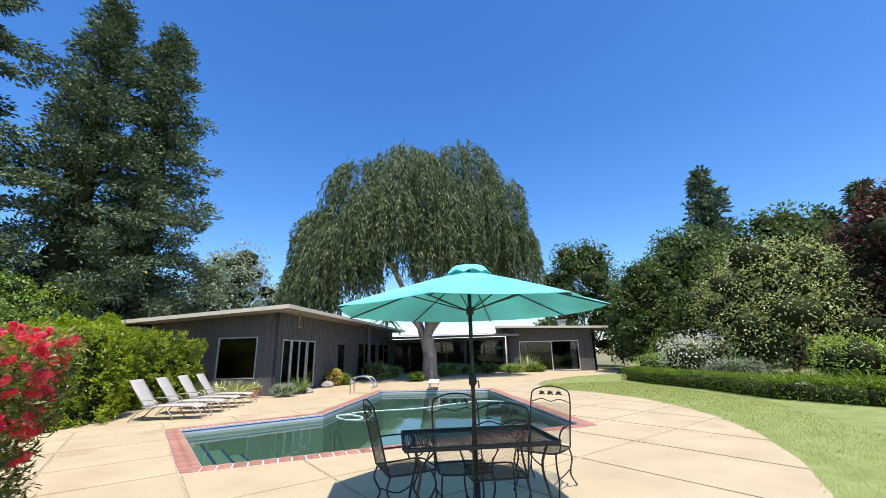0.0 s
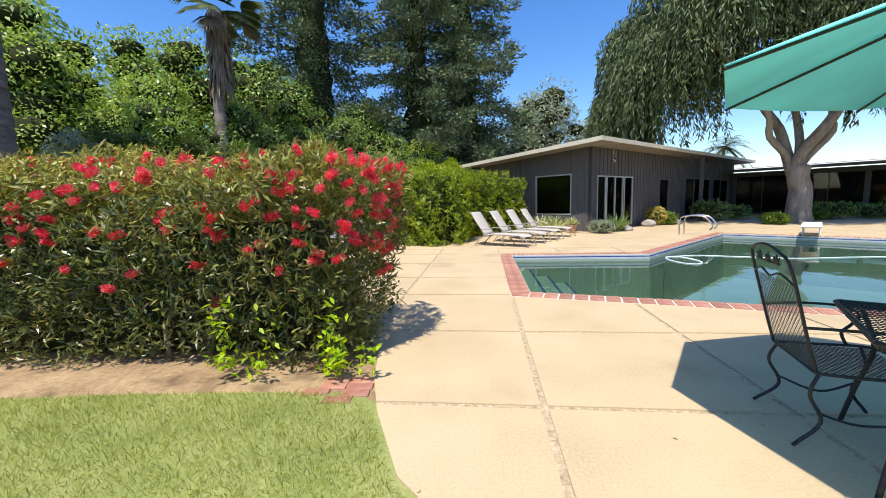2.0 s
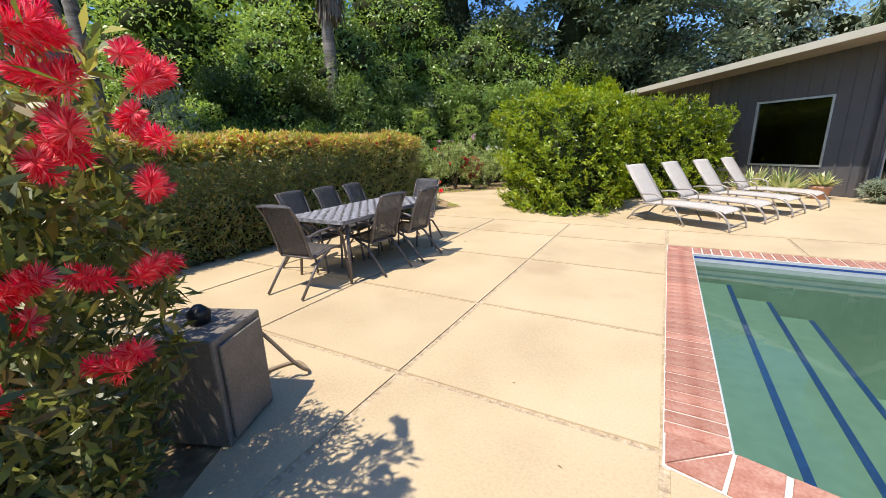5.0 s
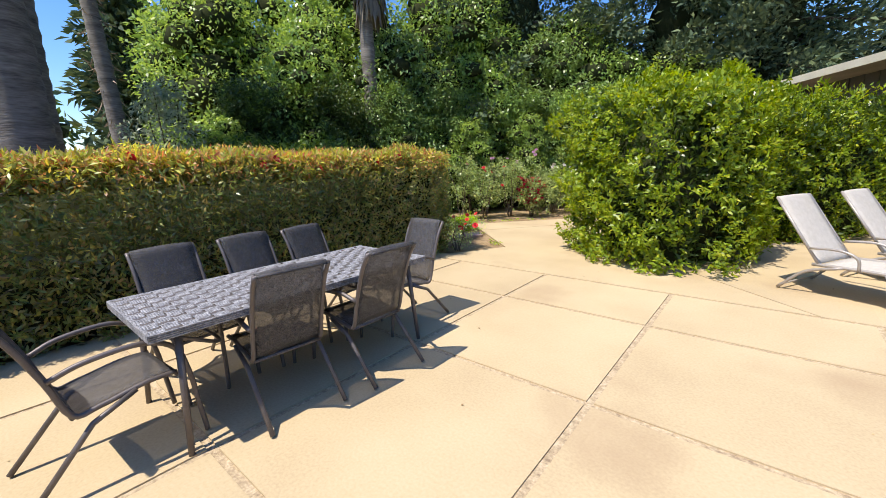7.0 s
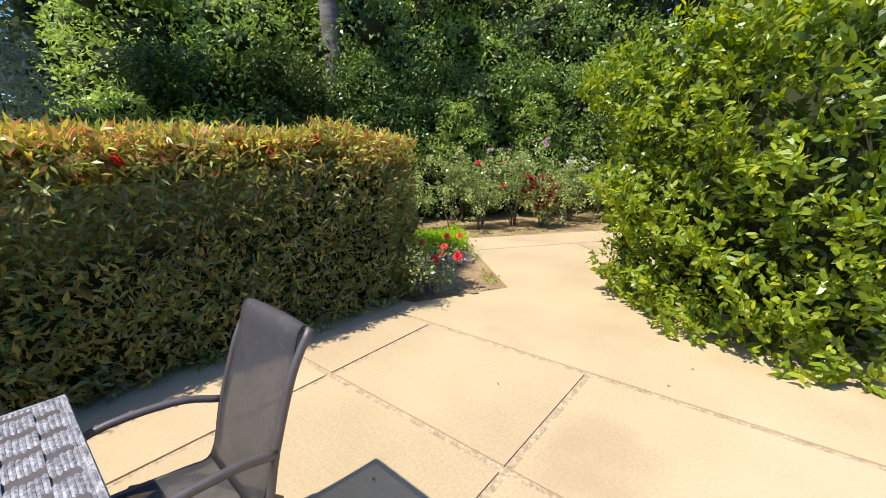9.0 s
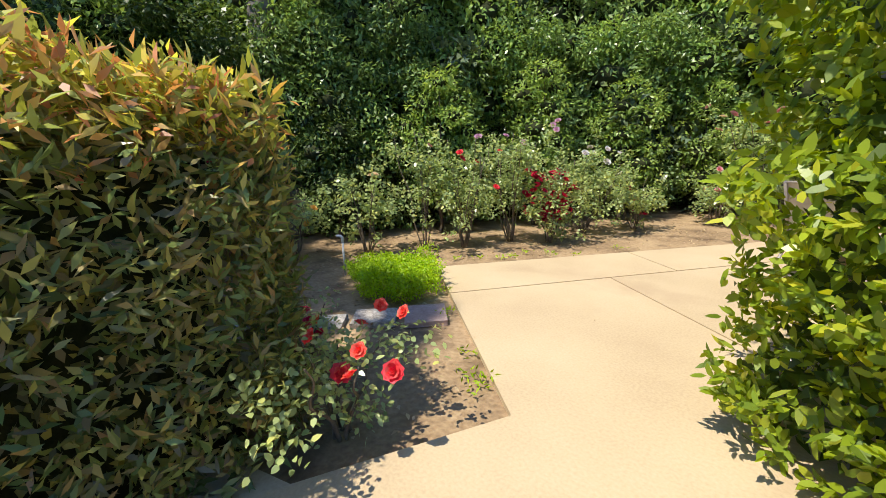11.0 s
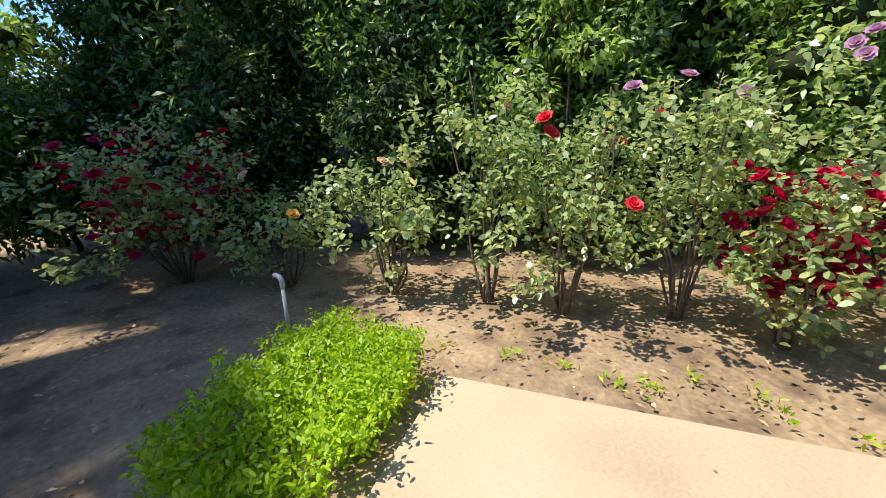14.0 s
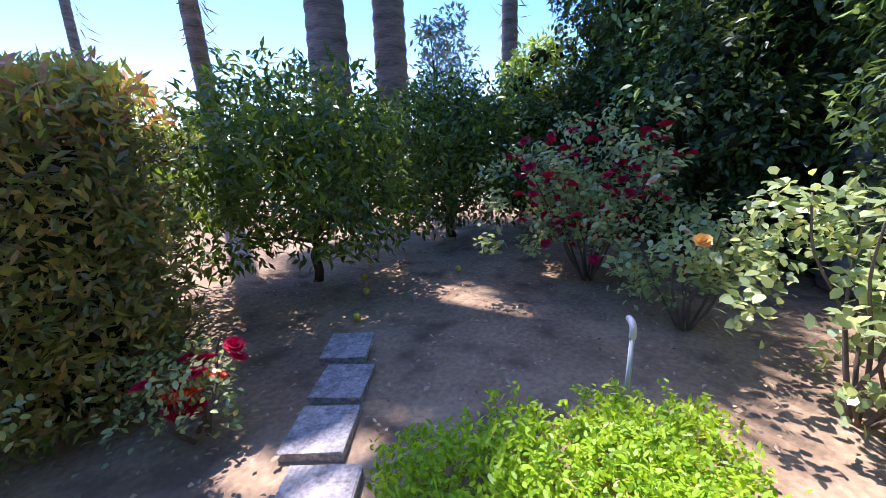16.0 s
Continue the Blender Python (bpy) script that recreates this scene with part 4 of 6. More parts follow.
def lounger():
    """A sun lounger with a raised back; its foot end points to +y, its head stands at -y."""
    t = thing("sun_lounger", pose(0, 0, 0), "pale taupe sling sun lounger with raised back", "sun lounger", "loungers by the pool")
    bm = bmesh.new()
    sheet_along(bm, [(0.0, 0.33), (0.4, 0.35), (0.9, 0.34), (1.2, 0.33), (1.3, 0.29)], -0.29, 0.29, 0.01, 0.02)
    part("seat", bm, M["sling_pale"], t, smooth=True)
    bm = bmesh.new()
    sheet_along(bm, [(0.0, 0.34), (-0.15, 0.56), (-0.32, 0.82), (-0.43, 0.99), (-0.455, 1.0)], -0.29, 0.29, 0.01, 0.02)
    part("backrest", bm, M["sling_pale"], t, smooth=True)
    for s in (-1, 1):
        bm = bmesh.new()
        tube(bm, curve_pts([(s * 0.305, -0.05, 0.33), (s * 0.305, 0.4, 0.345), (s * 0.305, 0.9, 0.335), (s * 0.305, 1.2, 0.31), (s * 0.305, 1.36, 0.16), (s * 0.305, 1.4, 0.012)], 5), 0.017, 8)
        part("side_rail", bm, M["lounger_frame"], t, smooth=True)
        bm = bmesh.new()
        tube(bm, [(s * 0.3, 0.0, 0.335), (s * 0.3, -0.45, 1.0)], 0.015, 8)
        part("back_rail", bm, M["lounger_frame"], t, smooth=True)
        bm = bmesh.new()
        tube(bm, curve_pts([(s * 0.325, 0.32, 0.34), (s * 0.34, 0.3, 0.46), (s * 0.345, 0.16, 0.515), (s * 0.335, -0.08, 0.5)], 5), 0.014, 8)
        part("armrest", bm, M["lounger_frame"], t, smooth=True)
        bm = bmesh.new()
        tube(bm, curve_pts([(s * 0.315, 0.2, 0.34), (s * 0.32, -0.1, 0.24), (s * 0.32, -0.32, 0.012)], 4), 0.016, 8)
        part("rear_leg", bm, M["lounger_frame"], t, smooth=True)
        bm = bmesh.new()
        tube(bm, [(s * 0.315, 0.5, 0.34), (s * 0.315, 0.72, 0.012)], 0.014, 8)
        part("middle_leg", bm, M["lounger_frame"], t, smooth=True)
    for y, z in ((1.38, 0.09), (0.62, 0.16), (-0.28, 0.06), (-0.45, 1.0)):
        bm = bmesh.new()
        tube(bm, [(-0.305, y, z), (0.305, y, z)], 0.012, 6)
        part("crossbar", bm, M["lounger_frame"], t, smooth=True)
    return t


LA = -118.0
first = lounger()
first.matrix_world = pose(0.4, 13.45, 0, 0, 0, LA)
for k, da in ((1, 1.5), (2, -1.0), (3, 2.0)):
    copy_thing(first, pose(0.4 + 0.58 * k, 13.45 + 0.93 * k, 0, 0, 0, LA + da))
copy_thing(first, pose(-2.32, 17.37, 0, 0, 0, -15))


def mesh_panel(bm, w, h, m, pitch=0.03, bar=0.0022):
    """Expanded metal: two families of slanting bars over a w by h rectangle round the middle."""
    for s in (-1, 1):
        c = -(w + h)
        while c < w + h:
            pts = []
            for x in (-w / 2, w / 2):
                y = s * x * 1.0 + c
                if -h / 2 <= y <= h / 2:
                    pts.append((x, y))
            for y in (-h / 2, h / 2):
                x = (y - c) / s
                if -w / 2 < x < w / 2:
                    pts.append((x, y))
            if len(pts) >= 2 and (Vector(pts[0]) - Vector(pts[1])).length > 0.01:
                a, b = (m @ Vector((p[0], p[1], 0)) for p in pts[:2])
                tube(bm, [a, b], bar, 3)
            c += pitch * 1.41


def iron_chair(tall=True):
    t = thing("iron_chair", pose(0, 0, 0), "black wrought-iron mesh chair with leaf-topped back", "chair", "chairs round the iron table")
    top = 1.02 if tall else 0.9
    bm = bmesh.new()
    tube(bm, curve_pts([(-0.25, -0.22, 0.42), (-0.25, -0.27, 0.6), (-0.25, -0.36, top - 0.06), (-0.17, -0.385, top + 0.02), (0, -0.39, top + 0.05), (0.17, -0.385, top + 0.02), (0.25, -0.36, top - 0.06), (0.25, -0.27, 0.6), (0.25, -0.22, 0.42)], 5), 0.009, 6)
    tube(bm, curve_pts([(-0.25, -0.345, top - 0.14), (-0.12, -0.36, top - 0.1), (0, -0.36, top - 0.13), (0.12, -0.36, top - 0.1), (0.25, -0.345, top - 0.14)], 4), 0.006, 5)
    part("back_frame", bm, M["iron"], t, smooth=True)
    bm = bmesh.new()
    h = top - 0.14 - 0.44
    mesh_panel(bm, 0.48, h, pose(0, -0.285, 0.44 + h / 2, 90 + 13, 0, 0), 0.024)
    part("back_mesh", bm, M["iron"], t)
    for x in (-0.11, 0.0, 0.11):
        bm = bmesh.new()
        for k in range(5):
            a = math.radians(90 * k / 4 * 2 - 0)
            vs = [bm.verts.new((x, -0.375, top - 0.045))] + [bm.verts.new((x + r * math.cos(a + d), -0.372, top - 0.045 + r * math.sin(a + d))) for r, d in ((0.03, -0.35), (0.05, 0.0), (0.03, 0.35))]
            bm.faces.new(vs)
        r = bmesh.ops.extrude_face_region(bm, geom=bm.faces[:])
        bmesh.ops.translate(bm, verts=[g for g in r["geom"] if isinstance(g, bmesh.types.BMVert)], vec=(0, -0.006, 0))
        part("leaf_ornament", bm, M["iron"], t)
    bm = bmesh.new()
    tube(bm, curve_pts([(-0.25, -0.22, 0.42), (-0.26, 0.0, 0.42), (-0.23, 0.24, 0.43), (0, 0.27, 0.43), (0.23, 0.24, 0.43), (0.26, 0.0, 0.42), (0.25, -0.22, 0.42)], 4) + [Vector((-0.25, -0.22, 0.42))], 0.009, 6)
    part("seat_frame", bm, M["iron"], t, smooth=True)
    bm = bmesh.new()
    mesh_panel(bm, 0.48, 0.46, pose(0, 0.01, 0.418), 0.024)
    part("seat_mesh", bm, M["iron"], t)
    for s in (-1, 1):
        bm = bmesh.new()
        tube(bm, curve_pts([(s * 0.25, -0.29, 0.66), (s * 0.29, -0.1, 0.67), (s * 0.3, 0.12, 0.66), (s * 0.3, 0.21, 0.61), (s * 0.285, 0.17, 0.55), (s * 0.27, 0.12, 0.5), (s * 0.255, 0.14, 0.43)], 5), 0.009, 6)
        part("armrest", bm, M["iron"], t, smooth=True)
        for y0, y1 in ((0.2, 0.27), (-0.2, -0.3)):
            bm = bmesh.new()
            tube(bm, curve_pts([(s * 0.235, y0, 0.425), (s * 0.25, y0 * 1.2, 0.3), (s * 0.24, y0 * 0.9, 0.15), (s * 0.26, y1, 0.01)], 5), 0.0095, 6)
            part("leg", bm, M["iron"], t, smooth=True)
        bm = bmesh.new()
        tube(bm, curve_pts([(s * 0.245, 0.2, 0.2), (s * 0.2, 0.0, 0.14), (s * 0.245, -0.2, 0.2)], 5), 0.007, 5)
        part("stretcher", bm, M["iron"], t, smooth=True)
    return t


UX, UY = 2.71, 3.14
it = thing("iron_table", pose(UX, UY, 0, 0, 0, -30), "black wrought-iron mesh patio table", "table")
bm = bmesh.new()
tube(bm, [(-0.7, -0.4, 0.72), (-0.68, -0.42, 0.72), (0.68, -0.42, 0.72), (0.7, -0.4, 0.72), (0.7, 0.4, 0.72), (0.68, 0.42, 0.72), (-0.68, 0.42, 0.72), (-0.7, 0.4, 0.72)], 0.013, 6, True)
part("rim", bm, M["iron"], it)
bm = bmesh.new()
mesh_panel(bm, 1.38, 0.82, pose(0, 0, 0.72), 0.028, 0.0026)
part("mesh_top", bm, M["iron"], it)
bm = bmesh.new()
box(bm, -0.69, -0.415, 0.69, 0.69, -0.405, 0.715)
box(bm, -0.69, 0.405, 0.69, 0.69, 0.415, 0.715)
box(bm, -0.695, -0.4, 0.69, -0.685, 0.4, 0.715)
box(bm, 0.685, -0.4, 0.69, 0.695, 0.4, 0.715)
part("apron", bm, M["iron"], it)
for sx in (-1, 1):
    for sy in (-1, 1):
        bm = bmesh.new()
        tube(bm, curve_pts([(sx * 0.6, sy * 0.34, 0.7), (sx * 0.55, sy * 0.3, 0.5), (sx * 0.6, sy * 0.33, 0.25), (sx * 0.64, sy * 0.37, 0.012)], 5), 0.013, 6)
        tube(bm, curve_pts([(sx * 0.55, sy * 0.3, 0.5), (sx * 0.5, sy * 0.2, 0.55), (sx * 0.45, sy * 0.18, 0.66)], 4), 0.007, 5)
        part("leg", bm, M["iron"], it, smooth=True)
ic = iron_chair()
for i, (a, b, turn) in enumerate(((2.25, 3.7, -104), (2.68, 3.3, 152), (2.8, 2.98, -30), (3.87, 3.3, 107))):
    m = pose(a, b, 0, 0, 0, turn)
    if i == 0:
        ic.matrix_world = m
    else:
        copy_thing(ic, m)

um = thing("patio_umbrella", pose(UX, UY, 0, 0, 0, 172.6), "open turquoise market umbrella through the iron table", "umbrella")
bm = bmesh.new()
tube(bm, [(0, 0, 0.1), (0, 0, 2.4)], 0.021, 12)
part("pole", bm, M["umbrella_pole"], um, "dark bronze pole", True)
bm = bmesh.new()
tube(bm, [(0, 0, 1.18), (0, 0, 1.2), (0, 0, 1.26), (0, 0, 1.3)], [0.024, 0.04, 0.04, 0.024], 12)
part("crank_housing", bm, M["umbrella_pole"], um, smooth=True)
bm = bmesh.new()
tube(bm, [(0, 0.04, 1.23), (0, 0.1, 1.23), (0, 0.11, 1.17)], 0.008, 6)
part("crank_handle", bm, M["umbrella_pole"], um, smooth=True)
bm = bmesh.new()
tube(bm, [(0, 0, 0.0), (0, 0, 0.035), (0, 0, 0.06), (0, 0, 0.1), (0, 0, 0.34)], [0.27, 0.26, 0.12, 0.034, 0.03], 24)
part("base", bm, M["umbrella_pole"], um, "round dark metal base", True)
RIM, TOPZ, RR = 1.93, 2.36, 1.39


def canopy_pt(i, f, r):
    """A point of the cloth: rib i plus fraction f, at r from 0 to 1 outwards."""
    a0, a1 = math.radians(45 * i), math.radians(45 * (i + 1))
    p = Vector((math.cos(a0), math.sin(a0))).lerp(Vector((math.cos(a1), math.sin(a1))), f) * RR * r
    z = TOPZ + (RIM - TOPZ) * (0.9 * r + 0.1 * r * r) - 0.035 * math.sin(math.pi * f) * r * (1 - r * 0.6)
    return Vector((p.x, p.y, z))


for i in range(8):
    bm = bmesh.new()
    n = 8
    for side in (0.0, -0.004):
        g = [[bm.verts.new(canopy_pt(i, c / 6, 0.1 + 0.9 * r / n) + Vector((0, 0, side))) for c in range(7)] for r in range(n + 1)]
        for r in range(n):
            for c in range(6):
                f = (g[r][c], g[r + 1][c], g[r + 1][c + 1], g[r][c + 1])
                bm.faces.new(f if side == 0 else f[::-1])
    o = part("canopy_panel", bm, M["canvas"], um, "turquoise cloth panel", True)
    bm = bmesh.new()
    a, b = canopy_pt(i, 0, 0.05), canopy_pt(i, 0, 1.0)
    off = Vector((0, 0, -0.018))
    tube(bm, [a + off, b + off], 0.008, 6)
    part("rib", bm, M["umbrella_pole"], um)
    bm = bmesh.new()
    e = canopy_pt(i, 0, 0.5) + off
    tube(bm, [(0.03 * e.x / 0.74, 0.03 * e.y / 0.74, 1.93), e], 0.007, 6)
    part("strut", bm, M["umbrella_pole"], um)
bm = bmesh.new()
tube(bm, [(0, 0, 1.89), (0, 0, 1.97)], 0.04, 12)
part("hub", bm, M["umbrella_pole"], um)
bm = bmesh.new()
for side in (0.0, -0.004):
    cen = bm.verts.new((0, 0, TOPZ + 0.05 + side))
    ring = [bm.verts.new((0.17 * math.cos(math.radians(22.5 * k)), 0.17 * math.sin(math.radians(22.5 * k)), TOPZ + 0.035 + side)) for k in range(16)]
    low = [bm.verts.new(((0.25 - 0.03 * (k % 2)) * math.cos(math.radians(22.5 * k)), (0.25 - 0.03 * (k % 2)) * math.sin(math.radians(22.5 * k)), TOPZ - 0.055 + 0.04 * (k % 2) + side)) for k in range(16)]
    for k in range(16):
        j = (k + 1) % 16
        fs = (cen, ring[k], ring[j]), (ring[k], low[k], low[j], ring[j])
        for f in fs:
            bm.faces.new(f if side == 0 else f[::-1])
part("vent", bm, M["canvas"], um, "turquoise vented cap", True)

# ---- pool fittings ----
rail = thing("pool_rail", pose(7.4, 15.6, 0, 0, 0, -42), "polished steel pool grab rail", "pool rail")
for s in (-0.25, 0.25):
    bm = bmesh.new()
    tube(bm, curve_pts([(-0.35, s, -0.02), (-0.35, s, 0.45), (-0.28, s, 0.62), (0.05, s, 0.68), (0.4, s, 0.62), (0.62, s, 0.35), (0.55, s, 0.2)], 6), 0.024, 10)
    part("handrail", bm, M["steel"], rail, smooth=True)
bd = thing("diving_board", pose(10.55, 14.85, 0, 0, 0, -128), "white diving board on a low stand", "diving board")
bm = bmesh.new()
box(bm, -0.9, -0.24, 0.32, 1.25, 0.24, 0.37, 0.02)
part("board", bm, M["white_paint"], bd)
for s in (-0.2, 0.2):
    bm = bmesh.new()
    tube(bm, curve_pts([(-0.75, s, 0.0), (-0.7, s, 0.31), (-0.3, s, 0.31), (-0.05, s, 0.0)], 4), 0.025, 8)
    part("stand", bm, M["white_paint"], bd, smooth=True)
hosep = thing("pool_hose", pose(0, 0, 0), "pale floating pool cleaner hose on the water", "pool hose")
bm = bmesh.new()
pts = [(4.95, 11.6), (5.6, 11.75), (6.3, 11.5), (7.4, 11.1), (8.8, 11.2), (9.9, 11.1), (10.3, 10.4), (9.7, 9.9)]
tube(bm, [(p.x, p.y, WATER + 0.006) for p in curve_pts([(x, y, 0) for x, y in pts], 8)], 0.013, 6)
tube(bm, [(4.9 + 0.26 * (1 + 0.15 * k / 20) * math.cos(k * 0.5), 11.0 + 0.6 * math.sin(k * 0.5), WATER + 0.006 + 0.002 * k / 20) for k in range(30)], 0.013, 6)
part("hose", bm, M["rubber"], hosep, smooth=True)

# ---- utility box by the hedge ----
ub = thing("utility_box", pose(-1.52, 6.15, 0, 0, 0, 22), "weathered metal utility box with a hose beside the hedge", "utility box")
bm = bmesh.new()
box(bm, -0.3, -0.2, 0, 0.16, 0.2, 0.6, 0.012)
part("body", bm, M["box_metal"], ub)
bm = bmesh.new()
box(bm, 0.163, -0.17, 0.04, 0.18, 0.17, 0.56, 0.006)
part("door", bm, M["box_metal"], ub)
bm = bmesh.new()
tube(bm, [(-0.05, 0, 0.6), (-0.05, 0, 0.66), (-0.05, 0, 0.7)], [0.05, 0.06, 0.02], 10)
part("knob", bm, M["iron"], ub, smooth=True)
bm = bmesh.new()
tube(bm, curve_pts([(0.0, 0.2, 0.5), (0.05, 0.3, 0.42), (0.2, 0.42, 0.12), (0.24, 0.5, 0.02), (0.1, 0.6, 0.016), (-0.05, 0.45, 0.016), (-0.02, 0.24, 0.04)], 6), 0.012, 6)
part("hose", bm, M["hose"], ub, "tan rubber hose", True)

# ---- houses ----


def wall_with_holes(bm, length, height0, height1, thick, holes):
    """A wall from x=0 to x=length, front face at y=0, back at y=thick, its top going from height0 to height1; holes: (x0, x1, z0, z1)."""
    xs = sorted({0.0, length, *(h[0] for h in holes), *(h[1] for h in holes)})
    for a, b in zip(xs, xs[1:]):
        ta, tb = (height0 + (height1 - height0) * x / length for x in (a, b))
        hs = sorted([h for h in holes if h[0] <= a + 1e-6 and h[1] >= b - 1e-6], key=lambda h: h[2])
        z = 0.0
        spans = []
        for h in hs:
            if h[2] > z:
                spans.append((z, z, h[2], h[2]))
            z = h[3]
        spans.append((z, z, ta, tb))
        for z0a, z0b, z1a, z1b in spans:
            v = [bm.verts.new(p) for p in ((a, 0, z0a), (b, 0, z0b), (b, 0, z1b), (a, 0, z1a), (a, thick, z0a), (b, thick, z0b), (b, thick, z1b), (a, thick, z1a))]
            for f in ((0, 1, 2, 3), (5, 4, 7, 6), (4, 0, 3, 7), (1, 5, 6, 2), (3, 2, 6, 7), (4, 5, 1, 0)):
                bm.faces.new([v[i] for i in f])
    bmesh.ops.remove_doubles(bm, verts=bm.verts[:], dist=0.001)


def window_in(parent, m, x0, x1, z0, z1, mullions=(), name="window", bar=0.05, metal="window_metal"):
    """A glazed opening in a wall's own frame: an outer frame, bars and one pane for each light."""
    w = new(name)
    w.parent, w.matrix_local = parent, m
    for a, b, c, d in ((x0, x1, z0, z0 + bar), (x0, x1, z1 - bar, z1), (x0, x0 + bar, z0 + bar, z1 - bar), (x1 - bar, x1, z0 + bar, z1 - bar)):
        bm = bmesh.new()
        box(bm, a, -0.02, c, b, 0.07, d, 0.004)
        part("frame", bm, M[metal], w)
    xs = [x0 + bar, *mullions, x1 - bar]
    for x in mullions:
        bm = bmesh.new()
        box(bm, x - bar / 2, -0.02, z0 + bar, x + bar / 2, 0.07, z1 - bar, 0.004)
        part("mullion", bm, M[metal], w)
    for a, b in zip(xs, xs[1:]):
        bm = bmesh.new()
        box(bm, a, 0.02, z0 + bar, b, 0.03, z1 - bar)
        g = part("pane", bm, M["glass"], w)
        g.visible_shadow = False
    return w


def battens(parent, m, x0, x1, top0, top1, skip=(), step=0.3, length=1.0):
    """Upright cover strips on the siding, left out at the openings (x0, x1, z0, z1)."""
    x = x0
    while x <= x1:
        top = top0 + (top1 - top0) * x / length
        spans = [(0.02, top)]
        for h in skip:
            if h[0] - 0.06 < x < h[1] + 0.06:
                spans = [s for a, b in spans for s in ((a, h[2] - 0.02), (h[3] + 0.02, b)) if s[1] - s[0] > 0.05]
        for a, b in spans:
            bm = bmesh.new()
            box(bm, x - 0.022, -0.03, a, x + 0.022, -0.001, b)
            o = part("batten", bm, M["house_paint"], parent)
            o.matrix_local = m
        x += step


def roof_slab(parent, corners, thick, material="roof", fascia="roof_trim", fascia_label="cream painted fascia board"):
    """A sloping slab over four or more plan corners with heights (x, y, z), and a pale fascia round it."""
    bm = bmesh.new()
    lo = [bm.verts.new(c) for c in corners]
    hi = [bm.verts.new((c[0], c[1], c[2] + thick)) for c in corners]
    n = len(corners)
    bm.faces.new(hi)
    bm.faces.new(lo[::-1])
    for i in range(n):
        bm.faces.new((lo[i], lo[(i + 1) % n], hi[(i + 1) % n], hi[i]))
    part("roof", bm, [M[material]], parent, "pale gravel roof")
    bm = bmesh.new()
    lo = [bm.verts.new((c[0], c[1], c[2] - 0.004)) for c in corners]
    bm.faces.new(lo[::-1])
    part("soffit", bm, M["soffit"], parent, "dark boarded soffit")
    for i in range(n):
        a, b = Vector(corners[i]), Vector(corners[(i + 1) % n])
        d = (b - a).normalized()
        out = Vector((d.y, -d.x, 0)).normalized()
        bm = bmesh.new()
        vs = []
        for p in (a - d * 0.03, b + d * 0.03):
            for o in (0.004, 0.034):
                for z in (-0.03, thick + 0.025):
                    vs.append(bm.verts.new(p + out * o + Vector((0, 0, z))))
        for f in ((0, 1, 3, 2), (4, 6, 7, 5), (0, 4, 5, 1), (2, 3, 7, 6), (1, 5, 7, 3), (0, 2, 6, 4)):
            bm.faces.new([vs[k] for k in f])
        part("fascia", bm, M[fascia], parent, fascia_label)


h1 = thing("house", pose(4.5, 17.6, 0, 0, 0, 45), "single-storey charcoal board-and-batten house with cream fascia", "house")
FRONT = pose(0, 0, 0)
SIDE = pose(0, 9.0, 0, 0, 0, -90)
doors = [(0.46, 1.16, 0.12, 2.25), (1.2, 2.62, 0.04, 2.25), (2.7, 3.5, 0.12, 2.25), (6.3, 7.4, 0.05, 2.2), (9.6, 13.4, 0.05, 2.3), (14.0, 16.8, 0.05, 2.3)]
bm = bmesh.new()
wall_with_holes(bm, 18.0, 3.42, 3.42, 0.15, doors)
part("wall_front", bm, M["house_paint"], h1)
win = [(9.0 - 2.7, 9.0 - 0.88, 0.67, 2.37)]
bm = bmesh.new()
wall_with_holes(bm, 9.0, 2.92, 3.42, 0.15, win)
o = part("wall_side", bm, M["house_paint"], h1)
o.matrix_local = SIDE
battens(h1, FRONT, 0.03, 17.9, 3.4, 3.4, doors, 0.3)
battens(h1, SIDE, 3.0, 8.99, 3.06, 3.4, win, 0.3, 9.0)
window_in(h1, SIDE, *win[0], ())
# added wall stretch, forward of the eave's shade and pale as if in sun
SUNLIT = pose(-0.5, 9.0, 0, 0, 0, -90)
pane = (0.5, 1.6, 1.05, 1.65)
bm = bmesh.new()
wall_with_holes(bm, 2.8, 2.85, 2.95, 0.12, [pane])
part("sunlit_wall", bm, M["sunlit_wall_paint"], h1, "added stretch of side wall, coloured pale as if sunlit").matrix_local = SUNLIT
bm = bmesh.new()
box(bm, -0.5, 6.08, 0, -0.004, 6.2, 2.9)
part("sunlit_wall_cheek", bm, M["sunlit_wall_paint"], h1, "added stretch of side wall, coloured pale as if sunlit")
window_in(h1, SUNLIT, *pane, (0.78, 1.05, 1.32), metal="white_paint")
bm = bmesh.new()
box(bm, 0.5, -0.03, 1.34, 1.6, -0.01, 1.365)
part("glazing_bar", bm, M["white_paint"], h1, "white window bar").matrix_local = SUNLIT
window_in(h1, FRONT, *doors[0], ())
window_in(h1, FRONT, *doors[1], (1.92,), "sliding_door")
window_in(h1, FRONT, *doors[2], ())
# the far frames take the dark wall colour, since they stand in shade
window_in(h1, FRONT, *doors[3], (), metal="house_paint")
window_in(h1, FRONT, *doors[4], (10.9, 12.2), "sliding_door", metal="house_paint")
window_in(h1, FRONT, *doors[5], (15.4,), "sliding_door", metal="house_paint")
bm = bmesh.new()
wall_with_holes(bm, 18.0, 2.92, 2.92, 0.15, [])
o = part("wall_back", bm, M["house_paint"], h1)
o.matrix_local = pose(0, 8.85, 0)
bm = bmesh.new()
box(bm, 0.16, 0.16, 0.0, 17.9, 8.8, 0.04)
part("floor", bm, M["dark_room"], h1, "interior floor, coloured near-black for room shade")
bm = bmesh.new()
